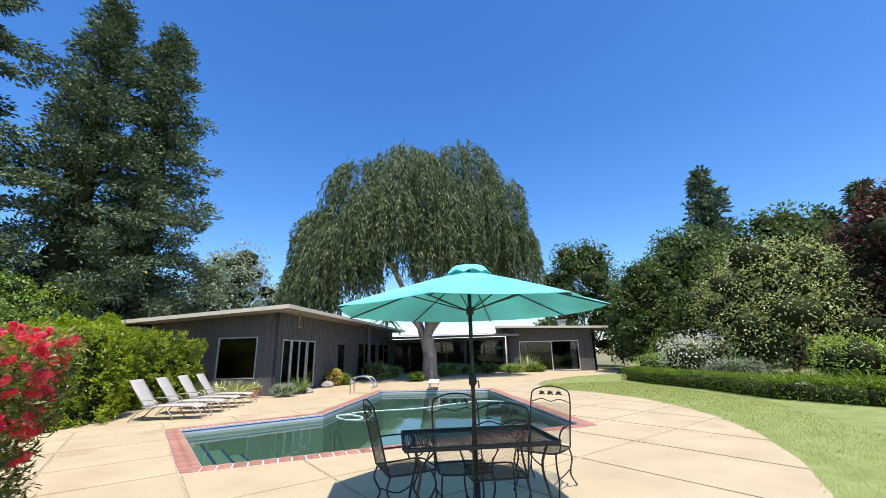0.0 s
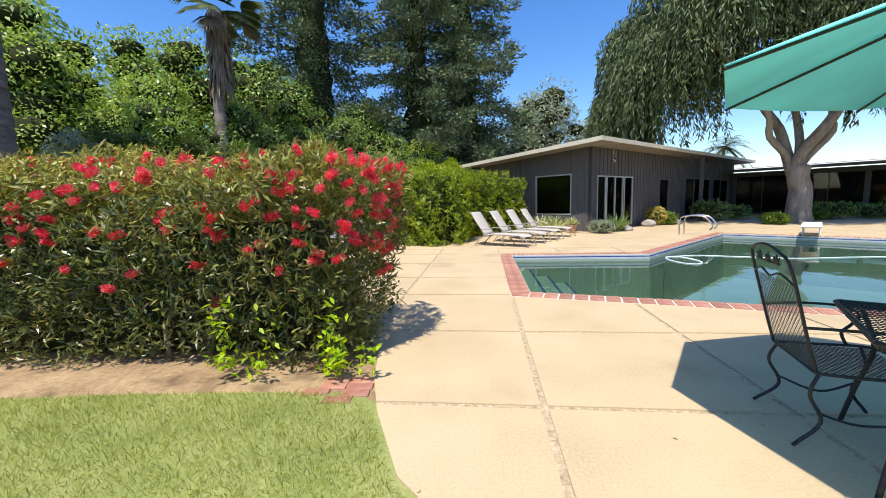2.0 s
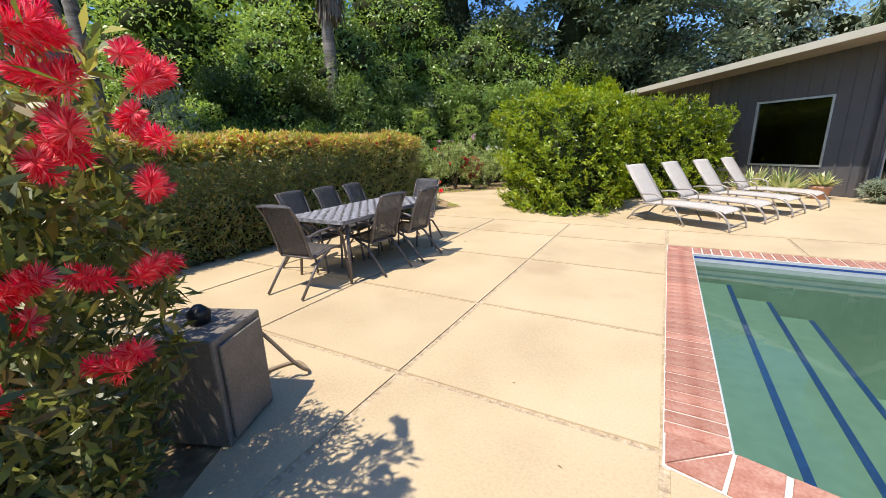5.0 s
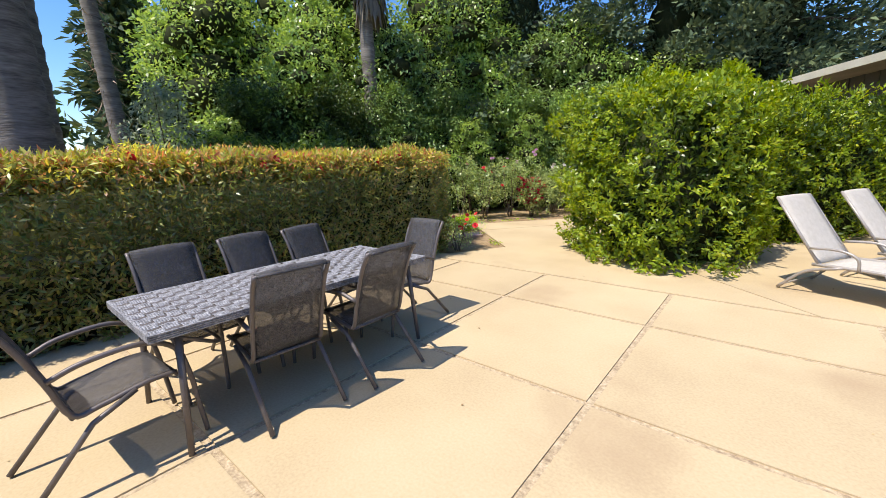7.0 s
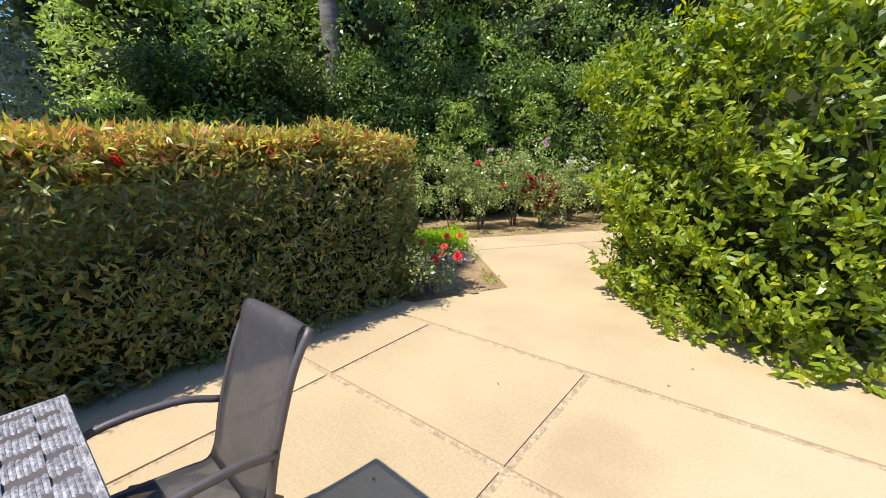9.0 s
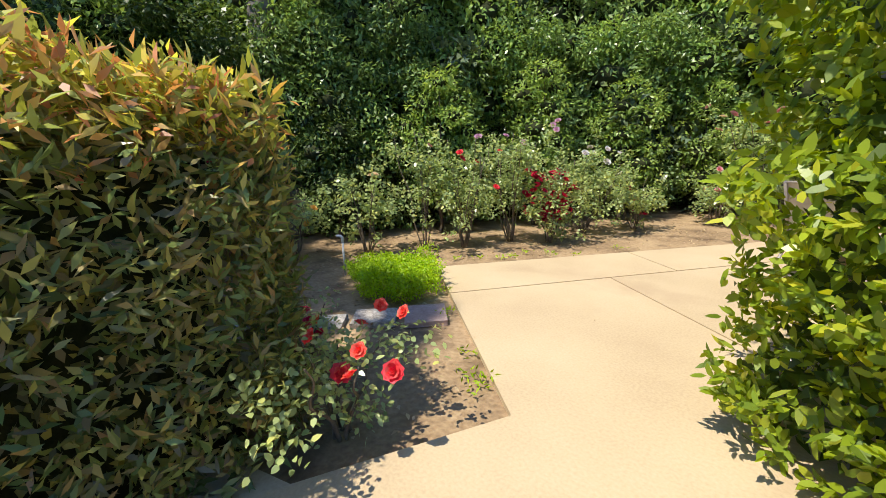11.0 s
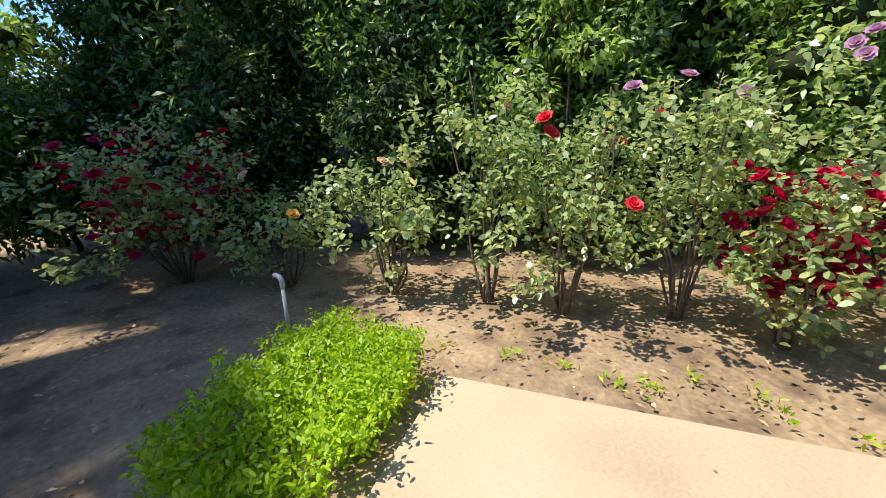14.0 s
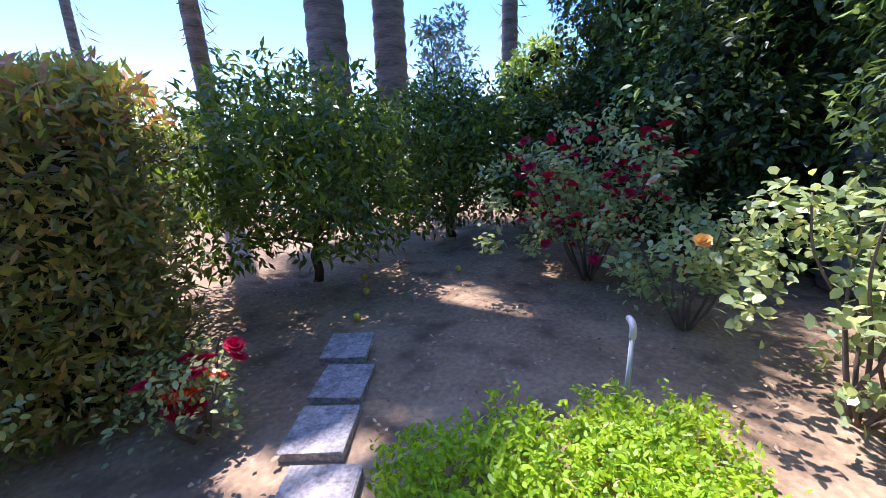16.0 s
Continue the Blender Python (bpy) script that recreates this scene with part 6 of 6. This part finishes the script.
def paver(x, y, turn, w, d, material, label):
    bm = bmesh.new()
    box(bm, -w / 2, -d / 2, -0.03, w / 2, d / 2, 0.022, 0.008)
    for v in bm.verts:
        v.co += Vector((random.uniform(-0.006, 0.006), random.uniform(-0.006, 0.006), 0))
    o = obj("paver", bm, M[material])
    o.matrix_world = pose(x, y, -0.01, random.uniform(-0.7, 0.7), random.uniform(-0.7, 0.7), turn)
    tagged(o, label, "paver", "stepping stones")


for x, y in ((-6.24, 13.27), (-5.97, 13.6), (-5.67, 13.86)):
    paver(x, y, 130 + random.uniform(-3, 3), 0.3, 0.34, "stone", "rough grey speckled concrete stepping stone")
paver(-5.41, 14.2, 130, 0.31, 0.38, "stone", "rough grey speckled concrete stepping stone")
paver(-5.08, 14.5, 133, 0.4, 0.36, "stone_pink", "smooth pinkish concrete stepping stone")
litter = thing("fallen_leaves", pose(0, 0, 0), "scattered dry fallen leaves on the soil", "leaves", kind="stuff")
cards = Cards(33)
n = 8500
x, y = r.uniform(-10.5, -1.0, n), r.uniform(8.0, 22.0, n)
bed = [(-10.5, 8.0), (-5.4, 11.5), (-4.9, 12.75), (-4.4, 12.8), (-3.95, 13.72), (-6.02, 15.68), (-1.0, 21.3), (-2.5, 22.0), (-10.0, 14.5)]
ok = inside(bed, x, y)
x, y = x[ok], y[ok]
n = len(x)
cards.leaves(np.stack([x, y, np.full(n, 0.006)], axis=1), r.normal(size=(n, 3)) * np.array([1, 1, 0.12]) + np.array([0, 0, 0.08]), np.array([0, 0, 1.0]) + 0.3 * r.normal(size=(n, 3)), r.uniform(0.02, 0.055, n), r.uniform(0.012, 0.03, n))
cards.part("leaves", [L["debris"]], litter)
for x, y in ((-6.95, 12.55), (-6.55, 12.95), (-8.0, 12.8), (-7.2, 12.2)):
    bm = blob((0, 0, 0.03), (0.033, 0.033, 0.035), 4, 2, 0.08)
    o = obj("lemon", bm, M["citrus"], True)
    o.matrix_world = pose(x, y, -0.02)
    tagged(o, "ripe yellow lemon fallen on the soil", "fruit", "fallen lemons")

# ---- trees ----
broad_tree(-6.9, 11.8, 1.9, 1.3, "orchard", "small low-branched citrus tree over bare soil", 301, 11000, 0.1, 0.036, 0.25, 22, 0.05, core=False, name="citrus_tree")
broad_tree(-9.3, 11.6, 2.1, 1.5, "orchard", "leafy young citrus tree over bare soil", 302, 12000, 0.11, 0.04, 0.2, 22, 0.07, core=False, name="citrus_tree")
broad_tree(-10.6, 12.4, 2.0, 0.9, "far_tree", "dark leafy shrub behind the crimson rose", 305, 4500, 0.1, 0.045, 0.08, 16, 0.04, core_size=0.5, name="shrub", category="shrub")
broad_tree(-10.4, 10.6, 3.6, 0.8, "olive", "upright young tree with loose shoots", 303, 2600, 0.12, 0.045, 0.2, 20, 0.06, core=False)
broad_tree(-11.2, 12.0, 3.0, 1.2, "lime_tree", "leafy pale green shrub tree", 304, 5000, 0.13, 0.055, 0.12, 18, 0.07, core_size=0.5)
for x, y, h, rad, lf, cnt, sz in ((-12.6, 16.2, 6.6, 2.4, "lime_tree", 11000, 0.21), (-13.5, 17.8, 8.8, 3.3, "tree", 11000, 0.26), (-9.6, 20.6, 7.6, 2.6, "tree", 11000, 0.21), (-6.6, 23.0, 6.8, 2.3, "tree", 12000, 0.2), (-16.0, 14.2, 7.6, 3.0, "lime_tree", 12000, 0.22),
                               (-2.9, 23.0, 4.8, 1.5, "lime_tree", 9000, 0.17), (-18.5, 15.5, 10, 4.0, "tree", 9000, 0.32), (-12.5, 22.5, 9.5, 3.5, "tree", 9000, 0.3)):
    broad_tree(x, y, h, rad, lf, "broad-leaved green tree behind the hedges", int(900 + x * 13), int(cnt * 1.3), sz * 0.76, sz * 0.36, 0.14, 30, 0.14, core_size=0.6)
conifer(-9.0, 23.3, 26, 6.0, 1, "tall dark redwood tree behind the garden", per_tuft=66, needle=0.22)
conifer(-3.6, 25.2, 21.5, 5.4, 2, "tall dark redwood tree behind the garden", per_tuft=66, needle=0.22)
conifer(-0.9, 26.2, 21.8, 5.1, 3, "tall dark redwood tree behind the garden", per_tuft=66, needle=0.22)
conifer(-22.0, 13.0, 11, 2.6, 6, "dark conifer beyond the garden", per_tuft=20)
for x, y, h, rad, lf, lab, cnt, sz in ((4.6, 31, 9.2, 3.6, "olive", "silvery grey olive tree behind the house", 14000, 0.22), (9.0, 33, 7.2, 3.0, "olive", "silvery grey olive tree behind the house", 9000, 0.22), (-0.5, 29.5, 6.5, 3.0, "tree", "dark green tree behind the house", 9000, 0.24),
                                       (36, 23.5, 12.6, 5.0, "far_tree", "dark green broad-leaved tree behind the house wing", 11000, 0.34), (27.6, 13.4, 7.6, 2.5, "far_tree", "drooping green tree beside the house wing", 12000, 0.22), (32, 12.2, 10.2, 4.4, "far_tree", "large dark green tree behind the border", 12000, 0.32),
                                       (23.5, 5.2, 6.2, 3.6, "blossom_tree", "rounded shrub tree with cream blossom", 20000, 0.13), (39, 8.0, 12.0, 5.0, "far_tree", "large green tree behind the border", 10000, 0.36), (25.6, 0.6, 8.6, 3.4, "maroon", "maroon-leaved tree at the lawn's edge", 10000, 0.22),
                                       (29.5, 8.6, 7.0, 3.2, "far_tree", "dark green tree behind the border", 13000, 0.26), (26, 9.4, 4.8, 2.3, "far_tree", "dark green shrub behind the border", 9000, 0.2), (31.5, 16.2, 6.8, 2.6, "far_tree", "dark green tree behind the house wing", 9000, 0.24)):
    broad_tree(x, y, h, rad, lf, lab, int(700 + x * 11), cnt, sz, sz * 0.5, 0.1, 32, 0.16, core_size=0.6)
conifer(52, 16.2, 23, 5.0, 7, "tall narrow conifer far behind the garden", taper=0.6, per_tuft=12, needle=0.6)
conifer(58, 4.0, 18, 4.0, 8, "distant dark conifer far behind the garden", per_tuft=12, needle=0.6)
conifer(60, 7.4, 16.5, 3.4, 9, "distant dark conifer far behind the garden", per_tuft=12, needle=0.6)


def willow(x, y):
    """A weeping willow: a pale forked trunk, arching limbs, and long hanging strands of narrow leaves."""
    t = thing("willow_tree", pose(x, y, 0), "large weeping willow with a pale forked trunk", "tree")
    bm = bmesh.new()
    limb(bm, (0.3, -0.2, -0.1), (0.2, -0.1, 2.6), 0.5, 0.38, 0.08, 1, 5, 12)
    for k, (dx, dy, z, rr) in enumerate(((-1.8, 1.2, 7.5, 0.26), (1.4, -1.6, 7.0, 0.28), (0.2, 1.6, 8.5, 0.2), (-2.6, -0.6, 6.5, 0.18), (2.6, -0.2, 6.8, 0.18))):
        limb(bm, (0, 0, 2.1), (dx, dy, z), rr, rr * 0.45, 0.25, 20 + k, 5, 9)
        limb(bm, (dx, dy, z), (dx * 2.1, dy * 2.0, z + 4.0), rr * 0.45, 0.05, 0.4, 40 + k, 4, 6)
    part("trunk", bm, M["willow_bark"], t, "pale forked trunk", True)
    c = Cards(77)
    g = c.r
    heads = []
    dome = [(-3.4, 2.6, 13.4, 2.6), (-0.9, 0.8, 14.6, 2.4), (2.2, -1.7, 14.4, 2.6), (-1.5, -1.5, 12.6, 2.6), (0.6, 2.4, 12.8, 2.6), (3.8, -2.8, 12.2, 2.2), (-5.2, 4.0, 10.0, 2.2), (-3.6, -1.0, 10.2, 2.5), (3.2, 1.2, 11.8, 2.6), (4.5, -3.3, 9.2, 1.8), (1.5, -3.0, 11.0, 2.3), (-6.0, 4.4, 7.2, 1.5), (-5.0, 1.5, 8.6, 2.2), (0, -2.8, 9.4, 2.2), (3.8, -1.4, 9.0, 2.4), (0.2, 0.2, 11.5, 2.6)]
    for cx, cy, cz, cr in dome:
        for k in range(340 if cz < 11 else 220):
            d = g.normal(size=3)
            d /= np.linalg.norm(d)
            d[2] = abs(d[2]) * 0.9 - 0.1
            heads.append((np.array([cx, cy, cz]) + d * cr * g.uniform(0.6, 0.92), d))
    # one dark blob for the shade in the middle of the crown
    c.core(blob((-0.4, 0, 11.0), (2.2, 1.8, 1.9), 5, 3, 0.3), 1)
    for h, d in heads:
        ln = g.uniform(1.5, 5.0)
        ln = min(ln, h[2] - 3.6)
        if ln < 0.5:
            continue
        m = int(ln * 14)
        u = np.sort(g.random(m))
        out = np.array([d[0], d[1], 0]) * 0.7
        base = h + out * (1 - np.exp(-u * 3))[:, None] + np.stack([0.05 * np.sin(u * 9), 0.05 * np.cos(u * 7), -ln * u ** 1.15], axis=1) + g.normal(size=(m, 3)) * 0.045
        c.leaves(base, g.normal(size=(m, 3)) * 0.4 + np.array([0, 0, -1.0]) + out * 0.3, g.normal(size=(m, 3)) + np.array([0, 0, 0.4]), g.uniform(0.22, 0.42, m), g.uniform(0.05, 0.075, m))
    c.part("crown", [L["willow"], M["shade_core"]], t, "long hanging strands of narrow leaves")


willow(14.3, 21.0)


def palm(x, y, height, r0, r1, crown, label, seed, fan=True, skirt=0.0, shreds=0, lean=(0.0, 0.0)):
    """A palm: a ringed trunk, leaning or upright, and a crown of fans or feathers."""
    t = thing("palm_tree", pose(x, y, 0), label, "palm tree")
    bm = bmesh.new()
    rings = int(height / 0.14)
    pts, rad = [], []
    for i in range(rings + 1):
        u = i / rings
        pts.append((0.15 * math.sin(u * 2 + seed) + lean[0] * u, 0.1 * math.sin(u * 3 + seed) + lean[1] * u, height * u))
        rad.append((r0 * (1 - u) ** 1.4 * 0.5 + r1 + (r0 * 0.25 if u < 0.04 else 0)) * (1.03 if i % 2 else 0.97))
    tube(bm, pts, rad, 14)
    part("trunk", bm, M["palm_bark"], t, smooth=True)
    c = Cards(seed)
    g = c.r
    head = np.array([lean[0], lean[1], height])
    if shreds:
        u = g.random(shreds)
        a = g.uniform(0, 6.28, shreds)
        out = np.stack([np.cos(a), np.sin(a), -1.2 + 0.8 * g.normal(size=shreds)], axis=1)
        c.leaves(np.stack([r1 * np.cos(a) + lean[0] * u, r1 * np.sin(a) + lean[1] * u, u * height], axis=1), out, g.normal(size=(shreds, 3)), g.uniform(0.15, 0.5, shreds), 0.03, 1)
    for k in range(int(34 if crown else 0)):
        a, e = g.uniform(0, 6.28), g.uniform(-0.7, 1.2)
        d = np.array([math.cos(a) * math.cos(e), math.sin(a) * math.cos(e), math.sin(e)])
        hub = head + d * crown * 0.45
        side = np.array([-math.sin(a), math.cos(a), 0])
        if fan:
            for q in range(22):
                w = (q / 21 - 0.5) * 2.6
                way = d * math.cos(w) + side * math.sin(w) - np.array([0, 0, 0.25])
                c.leaves(hub[None], way[None], np.array([[0, 0, 1.0]]), crown * 0.5 * (1 - 0.25 * abs(w)), 0.09 * crown / 1.8, 1 if e < -0.35 else 0, 0.15)
        else:
            for q in range(30):
                u = (q + 1) / 30
                p = head + d * crown * u - np.array([0, 0, crown * 0.6 * u * u])
                for s in (-1, 1):
                    way = side * s + d * 0.6 - np.array([0, 0, 0.3])
                    c.leaves(p[None], way[None], np.array([[0, 0, 1.0]]), crown * 0.28 * (1.1 - u * 0.7), 0.05, 0, 0.2)
    if skirt:
        m = 500
        a, u = g.uniform(0, 6.28, m), g.random(m)
        c.leaves(np.stack([r1 * 1.4 * np.cos(a) + lean[0], r1 * 1.4 * np.sin(a) + lean[1], height - skirt * u], axis=1), np.stack([np.cos(a) * 0.45, np.sin(a) * 0.45, -np.ones(m)], axis=1), np.stack([np.cos(a), np.sin(a), 0.2 + 0 * a], axis=1), g.uniform(0.5, 1.0, m), 0.09, 1)
    if c.n:
        c.part("fronds", [L["palm"], L["thatch"]], t)


palm(-9.6, 16.0, 8.7, 0.2, 0.17, 2.1, "shaggy fan palm above the trees", 41, True, 2.6)
# heights and unseen crowns of these three are set to shade the soil
palm(-9.4, 8.5, 10.0, 0.36, 0.27, 2.9, "thick grey palm trunk behind the hedge", 42, True, 1.0)
palm(-10.8, 8.72, 11.0, 0.3, 0.24, 2.4, "thick grey palm trunk behind the hedge", 43, True, 1.0)
# the lean is added to bring its unseen crown's shade onto the pavers
palm(-8.3, 5.75, 12.6, 0.15, 0.12, 1.35, "slender shaggy leaning palm trunk behind the hedge", 44, True, 0.8, 500, (1.0, 2.35))
palm(-7.0, 1.5, 12.0, 0.1, 0.085, 1.2, "slender shaggy palm trunk behind the hedge", 45, True, 0.8, 400)
palm(-12.95, 10.3, 11.0, 0.16, 0.13, 1.6, "slender palm trunk beyond the garden", 46, True, 0.8, 300)
palm(23.6, 42.8, 6.0, 0.2, 0.15, 2.6, "feather palm seen over the low roof", 47, False)

# ---- border across the lawn ----
bx = thing("box_hedge", pose(0, 0, 0), "low clipped box hedge edging the lawn border", "hedge")
cards = Cards(15)
hedge_body(cards, [(20.3, 11.2), (18.6, 8.9), (17.2, 6.3), (15.4, 3.9), (15.0, 1.9), (15.4, -0.5)], 0.4, 0.62, 20000, 0.055, 0.034, 6, wobble=0.04, square=0.08, top_share=0.4)
cards.part("foliage", [L["boxwood"], M["shade_core"]], bx)


def shrub(x, y, height, radius, leaf, label, seed, count=3500, ln=0.1, wd=0.045, name="shrub", flowers=None, category="shrub"):
    t = thing(name, pose(x, y, 0), label, category)
    c = Cards(seed)
    g = random.Random(seed)
    for k in range(7):
        a = k * 2.4
        q = radius * 0.5 * (k > 0)
        clump(c, (q * math.cos(a), q * math.sin(a), height * g.uniform(0.42, 0.6)), (radius * 0.55, radius * 0.55, height * 0.42), count // 7, ln, wd, 0, 1, 0.0, seed + k, 0.5, 0.7)
    c.part("leaves", [L[leaf], M["shade_core"]], t)
    if flowers:
        c2 = Cards(seed + 1)
        for k in range(7):
            a = k * 2.4
            q = radius * 0.5 * (k > 0)
            clump(c2, (q * math.cos(a), q * math.sin(a), height * g.uniform(0.5, 0.68)), (radius * 0.6, radius * 0.6, height * 0.42), 260, 0.09, 0.08, 0, None, 0, seed + 9 + k, 0.3)
        tagged(c2.part("blossom", [L[flowers]], t, "clusters of white blossom"), kind="stuff")


def strap_plant(x, y, height, radius, leaf, label, seed, count=260, name="strap_plant", width=0.05, stiff=0.6):
    t = thing(name, pose(x, y, 0), label, "plant")
    c = Cards(seed)
    g = c.r
    a, e = g.uniform(0, 6.28, count), g.uniform(0.35, 1.4, count)
    d = np.stack([np.cos(a) * np.cos(e), np.sin(a) * np.cos(e), np.sin(e)], axis=1)
    base = np.stack([0.25 * radius * g.normal(size=count), 0.25 * radius * g.normal(size=count), np.full(count, 0.02)], axis=1)
    c.leaves(base, d, np.stack([-np.cos(a) * np.sin(e), -np.sin(a) * np.sin(e), np.cos(e)], axis=1), height * g.uniform(0.7, 1.15, count), width, 0, 1 - stiff)
    c.part("leaves", [L[leaf]], t)


shrub(20.6, 8.0, 2.05, 1.5, "rose", "shrub covered with white blossom", 401, 3000, 0.1, 0.05, "flowering_shrub", "white_flower")
shrub(18.9, 6.1, 1.15, 1.1, "olive", "rounded dense green shrub", 402, 5000, 0.06, 0.03)
shrub(21.5, 6.6, 1.6, 1.2, "tree", "dark green shrub in the border", 403)
shrub(19.6, 2.6, 2.0, 1.3, "lime_tree", "feathery green shrub in the border", 404, 4000, 0.14, 0.04)
shrub(18.5, 0.4, 1.8, 1.2, "lime_tree", "feathery green shrub in the border", 405, 4000, 0.14, 0.04)
shrub(22.5, 10.5, 1.5, 1.3, "tree", "dark green shrub in the border", 406)
shrub(26.0, 11.2, 2.6, 1.5, "tree", "dark green shrub behind the border", 407)
for k, (x, y) in enumerate(((17.6, 4.3), (17.2, 3.2), (18.2, 3.7), (19.9, 9.4), (19.3, 8.4), (17.0, 2.2))):
    strap_plant(x, y, 0.85, 0.5, "boxwood", "clump of arching green strap leaves", 410 + k, 220, width=0.06)


def rock(x, y, r, seed, label="pale rounded garden boulder"):
    o = obj("rock", blob((0, 0, 0), (r, r * 0.8, r * 0.6), seed, 3, 0.3), M["rock"], True)
    o.matrix_world = pose(x, y, r * 0.25, 0, 0, seed * 37)
    tagged(o, label, "rock", "garden rocks")


rock(17.5, 3.75, 0.4, 5)
# beside the houses
for k, (x, y) in enumerate(((2.55, 18.15), (3.15, 17.85), (3.72, 17.6))):
    if k < 2:
        strap_plant(x, y, 0.7, 0.25, "agave", "variegated agave rosette beside the house", 430 + k, 90, "agave", 0.095, 0.95)
pot = thing("potted_agave", pose(3.72, 17.35, 0), "variegated agave in a terracotta pot", "potted plant")
bm = bmesh.new()
tube(bm, [(0, 0, 0), (0, 0, 0.24), (0, 0, 0.25), (0, 0, 0.3)], [0.14, 0.19, 0.21, 0.21], 20)
part("pot", bm, M["terracotta"], pot, "terracotta pot", True)
c = Cards(433)
a, e = c.r.uniform(0, 6.28, 70), c.r.uniform(0.3, 1.4, 70)
d = np.stack([np.cos(a) * np.cos(e), np.sin(a) * np.cos(e), np.sin(e)], axis=1)
c.leaves(np.tile([0, 0, 0.27], (70, 1)) + 0.03 * c.r.normal(size=(70, 3)), d, np.stack([-np.cos(a) * np.sin(e), -np.sin(a) * np.sin(e), np.cos(e)], axis=1), 0.4, 0.07, 0, 0.05)
c.part("leaves", [L["agave"]], pot)
shrub(4.75, 16.9, 0.5, 0.5, "olive", "low grey-green lavender bush by the house corner", 441, 3000, 0.1, 0.015)
strap_plant(5.5, 17.6, 0.75, 0.3, "ivy", "dark spiky succulent by the house corner", 442, 120, "succulent", 0.06, 0.95)
shrub(8.3, 20.8, 0.9, 0.5, "hedge_top", "rust-coloured shrub by the house wall", 443, 1800)
shrub(8.9, 20.9, 0.6, 0.4, "boxwood", "low green shrub by the house wall", 444, 1400)
for k, (x, y, q) in enumerate(((7.7, 20.1, 0.35), (9.4, 21.2, 0.28), (6.0, 17.9, 0.25))):
    rock(x, y, q, 50 + k)
for k, (x, y, h, q, lf) in enumerate(((12.0, 23.2, 1.1, 0.9, "ivy"), (13.6, 24.0, 0.8, 0.8, "tree"), (16.2, 22.4, 0.7, 0.7, "boxwood"), (17.6, 22.9, 0.9, 0.9, "tree"), (19.2, 22.6, 0.8, 0.8, "ivy"), (20.8, 22.2, 0.8, 0.7, "boxwood"), (22.9, 21.8, 0.7, 0.9, "lime_tree"), (24.2, 20.6, 0.6, 0.7, "boxwood"), (12.9, 19.9, 0.5, 0.5, "boxwood"))):
    shrub(x, y, h, q, lf, "low green shrub in the shady courtyard bed", 460 + k, 1800, 0.12, 0.05)
strap_plant(24.2, 21.4, 1.5, 0.3, "agave", "tall spiky agave before the glazed doors", 470, 60, "agave", 0.1, 0.95)

# far trees that close the view
g = random.Random(77)
for k in range(30):
    a = radians(360 * k / 30 + g.uniform(-3, 3))
    dist = g.uniform(48, 70)
    if 18 < math.degrees(a) < 50:
        continue
    x, y = 4 + dist * math.sin(a), 12 + dist * math.cos(a)
    h = g.uniform(7, 11) if not 180 < math.degrees(a) < 260 else g.uniform(4.5, 8)
    broad_tree(x, y, h, h * 0.48, "olive" if k % 4 == 0 else "far_tree", "distant green tree beyond the garden", 1200 + k, 1300, 0.85, 0.5, 0.08, 14, 0.2, core_size=0.8)

# ---- grass ----
for nm, area, seed, n in (("patch", [(-4.5, 0.9), (0.6, 0.6), (0.9, 2.15), (0.32, 2.55), (-0.22, 3.11), (-0.49, 3.72), (-0.72, 3.98), (-1.4, 3.96), (-2.4, 3.88), (-4.5, 3.6)], 51, 74000),
                          ("lawn", [(3.0, -0.6), (9.0, 0.4), (14.6, 4.0), (16.6, 7.0), (19.0, 11.0), (15.3, 12.9), (13.8, 10.2), (13.0, 6.9), (10.65, 3.9), (7.32, 1.74), (4.8, 1.06), (3.6, 1.1)], 52, 56000)):
    gr = thing("grass", pose(0, 0, 0), "short mown grass blades", "grass", kind="stuff")
    c = Cards(seed)
    xs, ys = [p[0] for p in area], [p[1] for p in area]
    x, y = c.r.uniform(min(xs), max(xs), n), c.r.uniform(min(ys), max(ys), n)
    ok = inside(area, x, y)
    x, y = x[ok], y[ok]
    n = len(x)
    far = np.clip(np.hypot(x, y) / 8, 0.6, 2.2)
    c.leaves(np.stack([x, y, np.full(n, -0.014)], axis=1), c.r.normal(size=(n, 3)) * np.array([0.6, 0.6, 0.1]) + np.array([0, 0, 1]), c.r.normal(size=(n, 3)), c.r.uniform(0.03, 0.06, n), 0.007 * far, 0, 0.2)
    c.part("blades", [L["grass"]], gr)
specks = thing("leaf_litter", pose(0, 0, 0), "a few dry leaves lying on the concrete", "leaves", kind="stuff")
c = Cards(61)
n = 150
x, y = c.r.uniform(-5.5, 9.0, n), c.r.uniform(3.0, 17.5, n)
ok = inside(PATIO, x, y) & ~inside(grown(POOL, 0.35), x, y)
x, y = x[ok], y[ok]
n = len(x)
c.leaves(np.stack([x, y, np.full(n, 0.004)], axis=1), c.r.normal(size=(n, 3)) * np.array([1, 1, 0.1]) + np.array([0, 0, 0.1]), np.array([0, 0, 1.0]) + 0.3 * c.r.normal(size=(n, 3)), c.r.uniform(0.012, 0.035, n), c.r.uniform(0.008, 0.018, n))
c.part("leaves", [L["debris"]], specks)
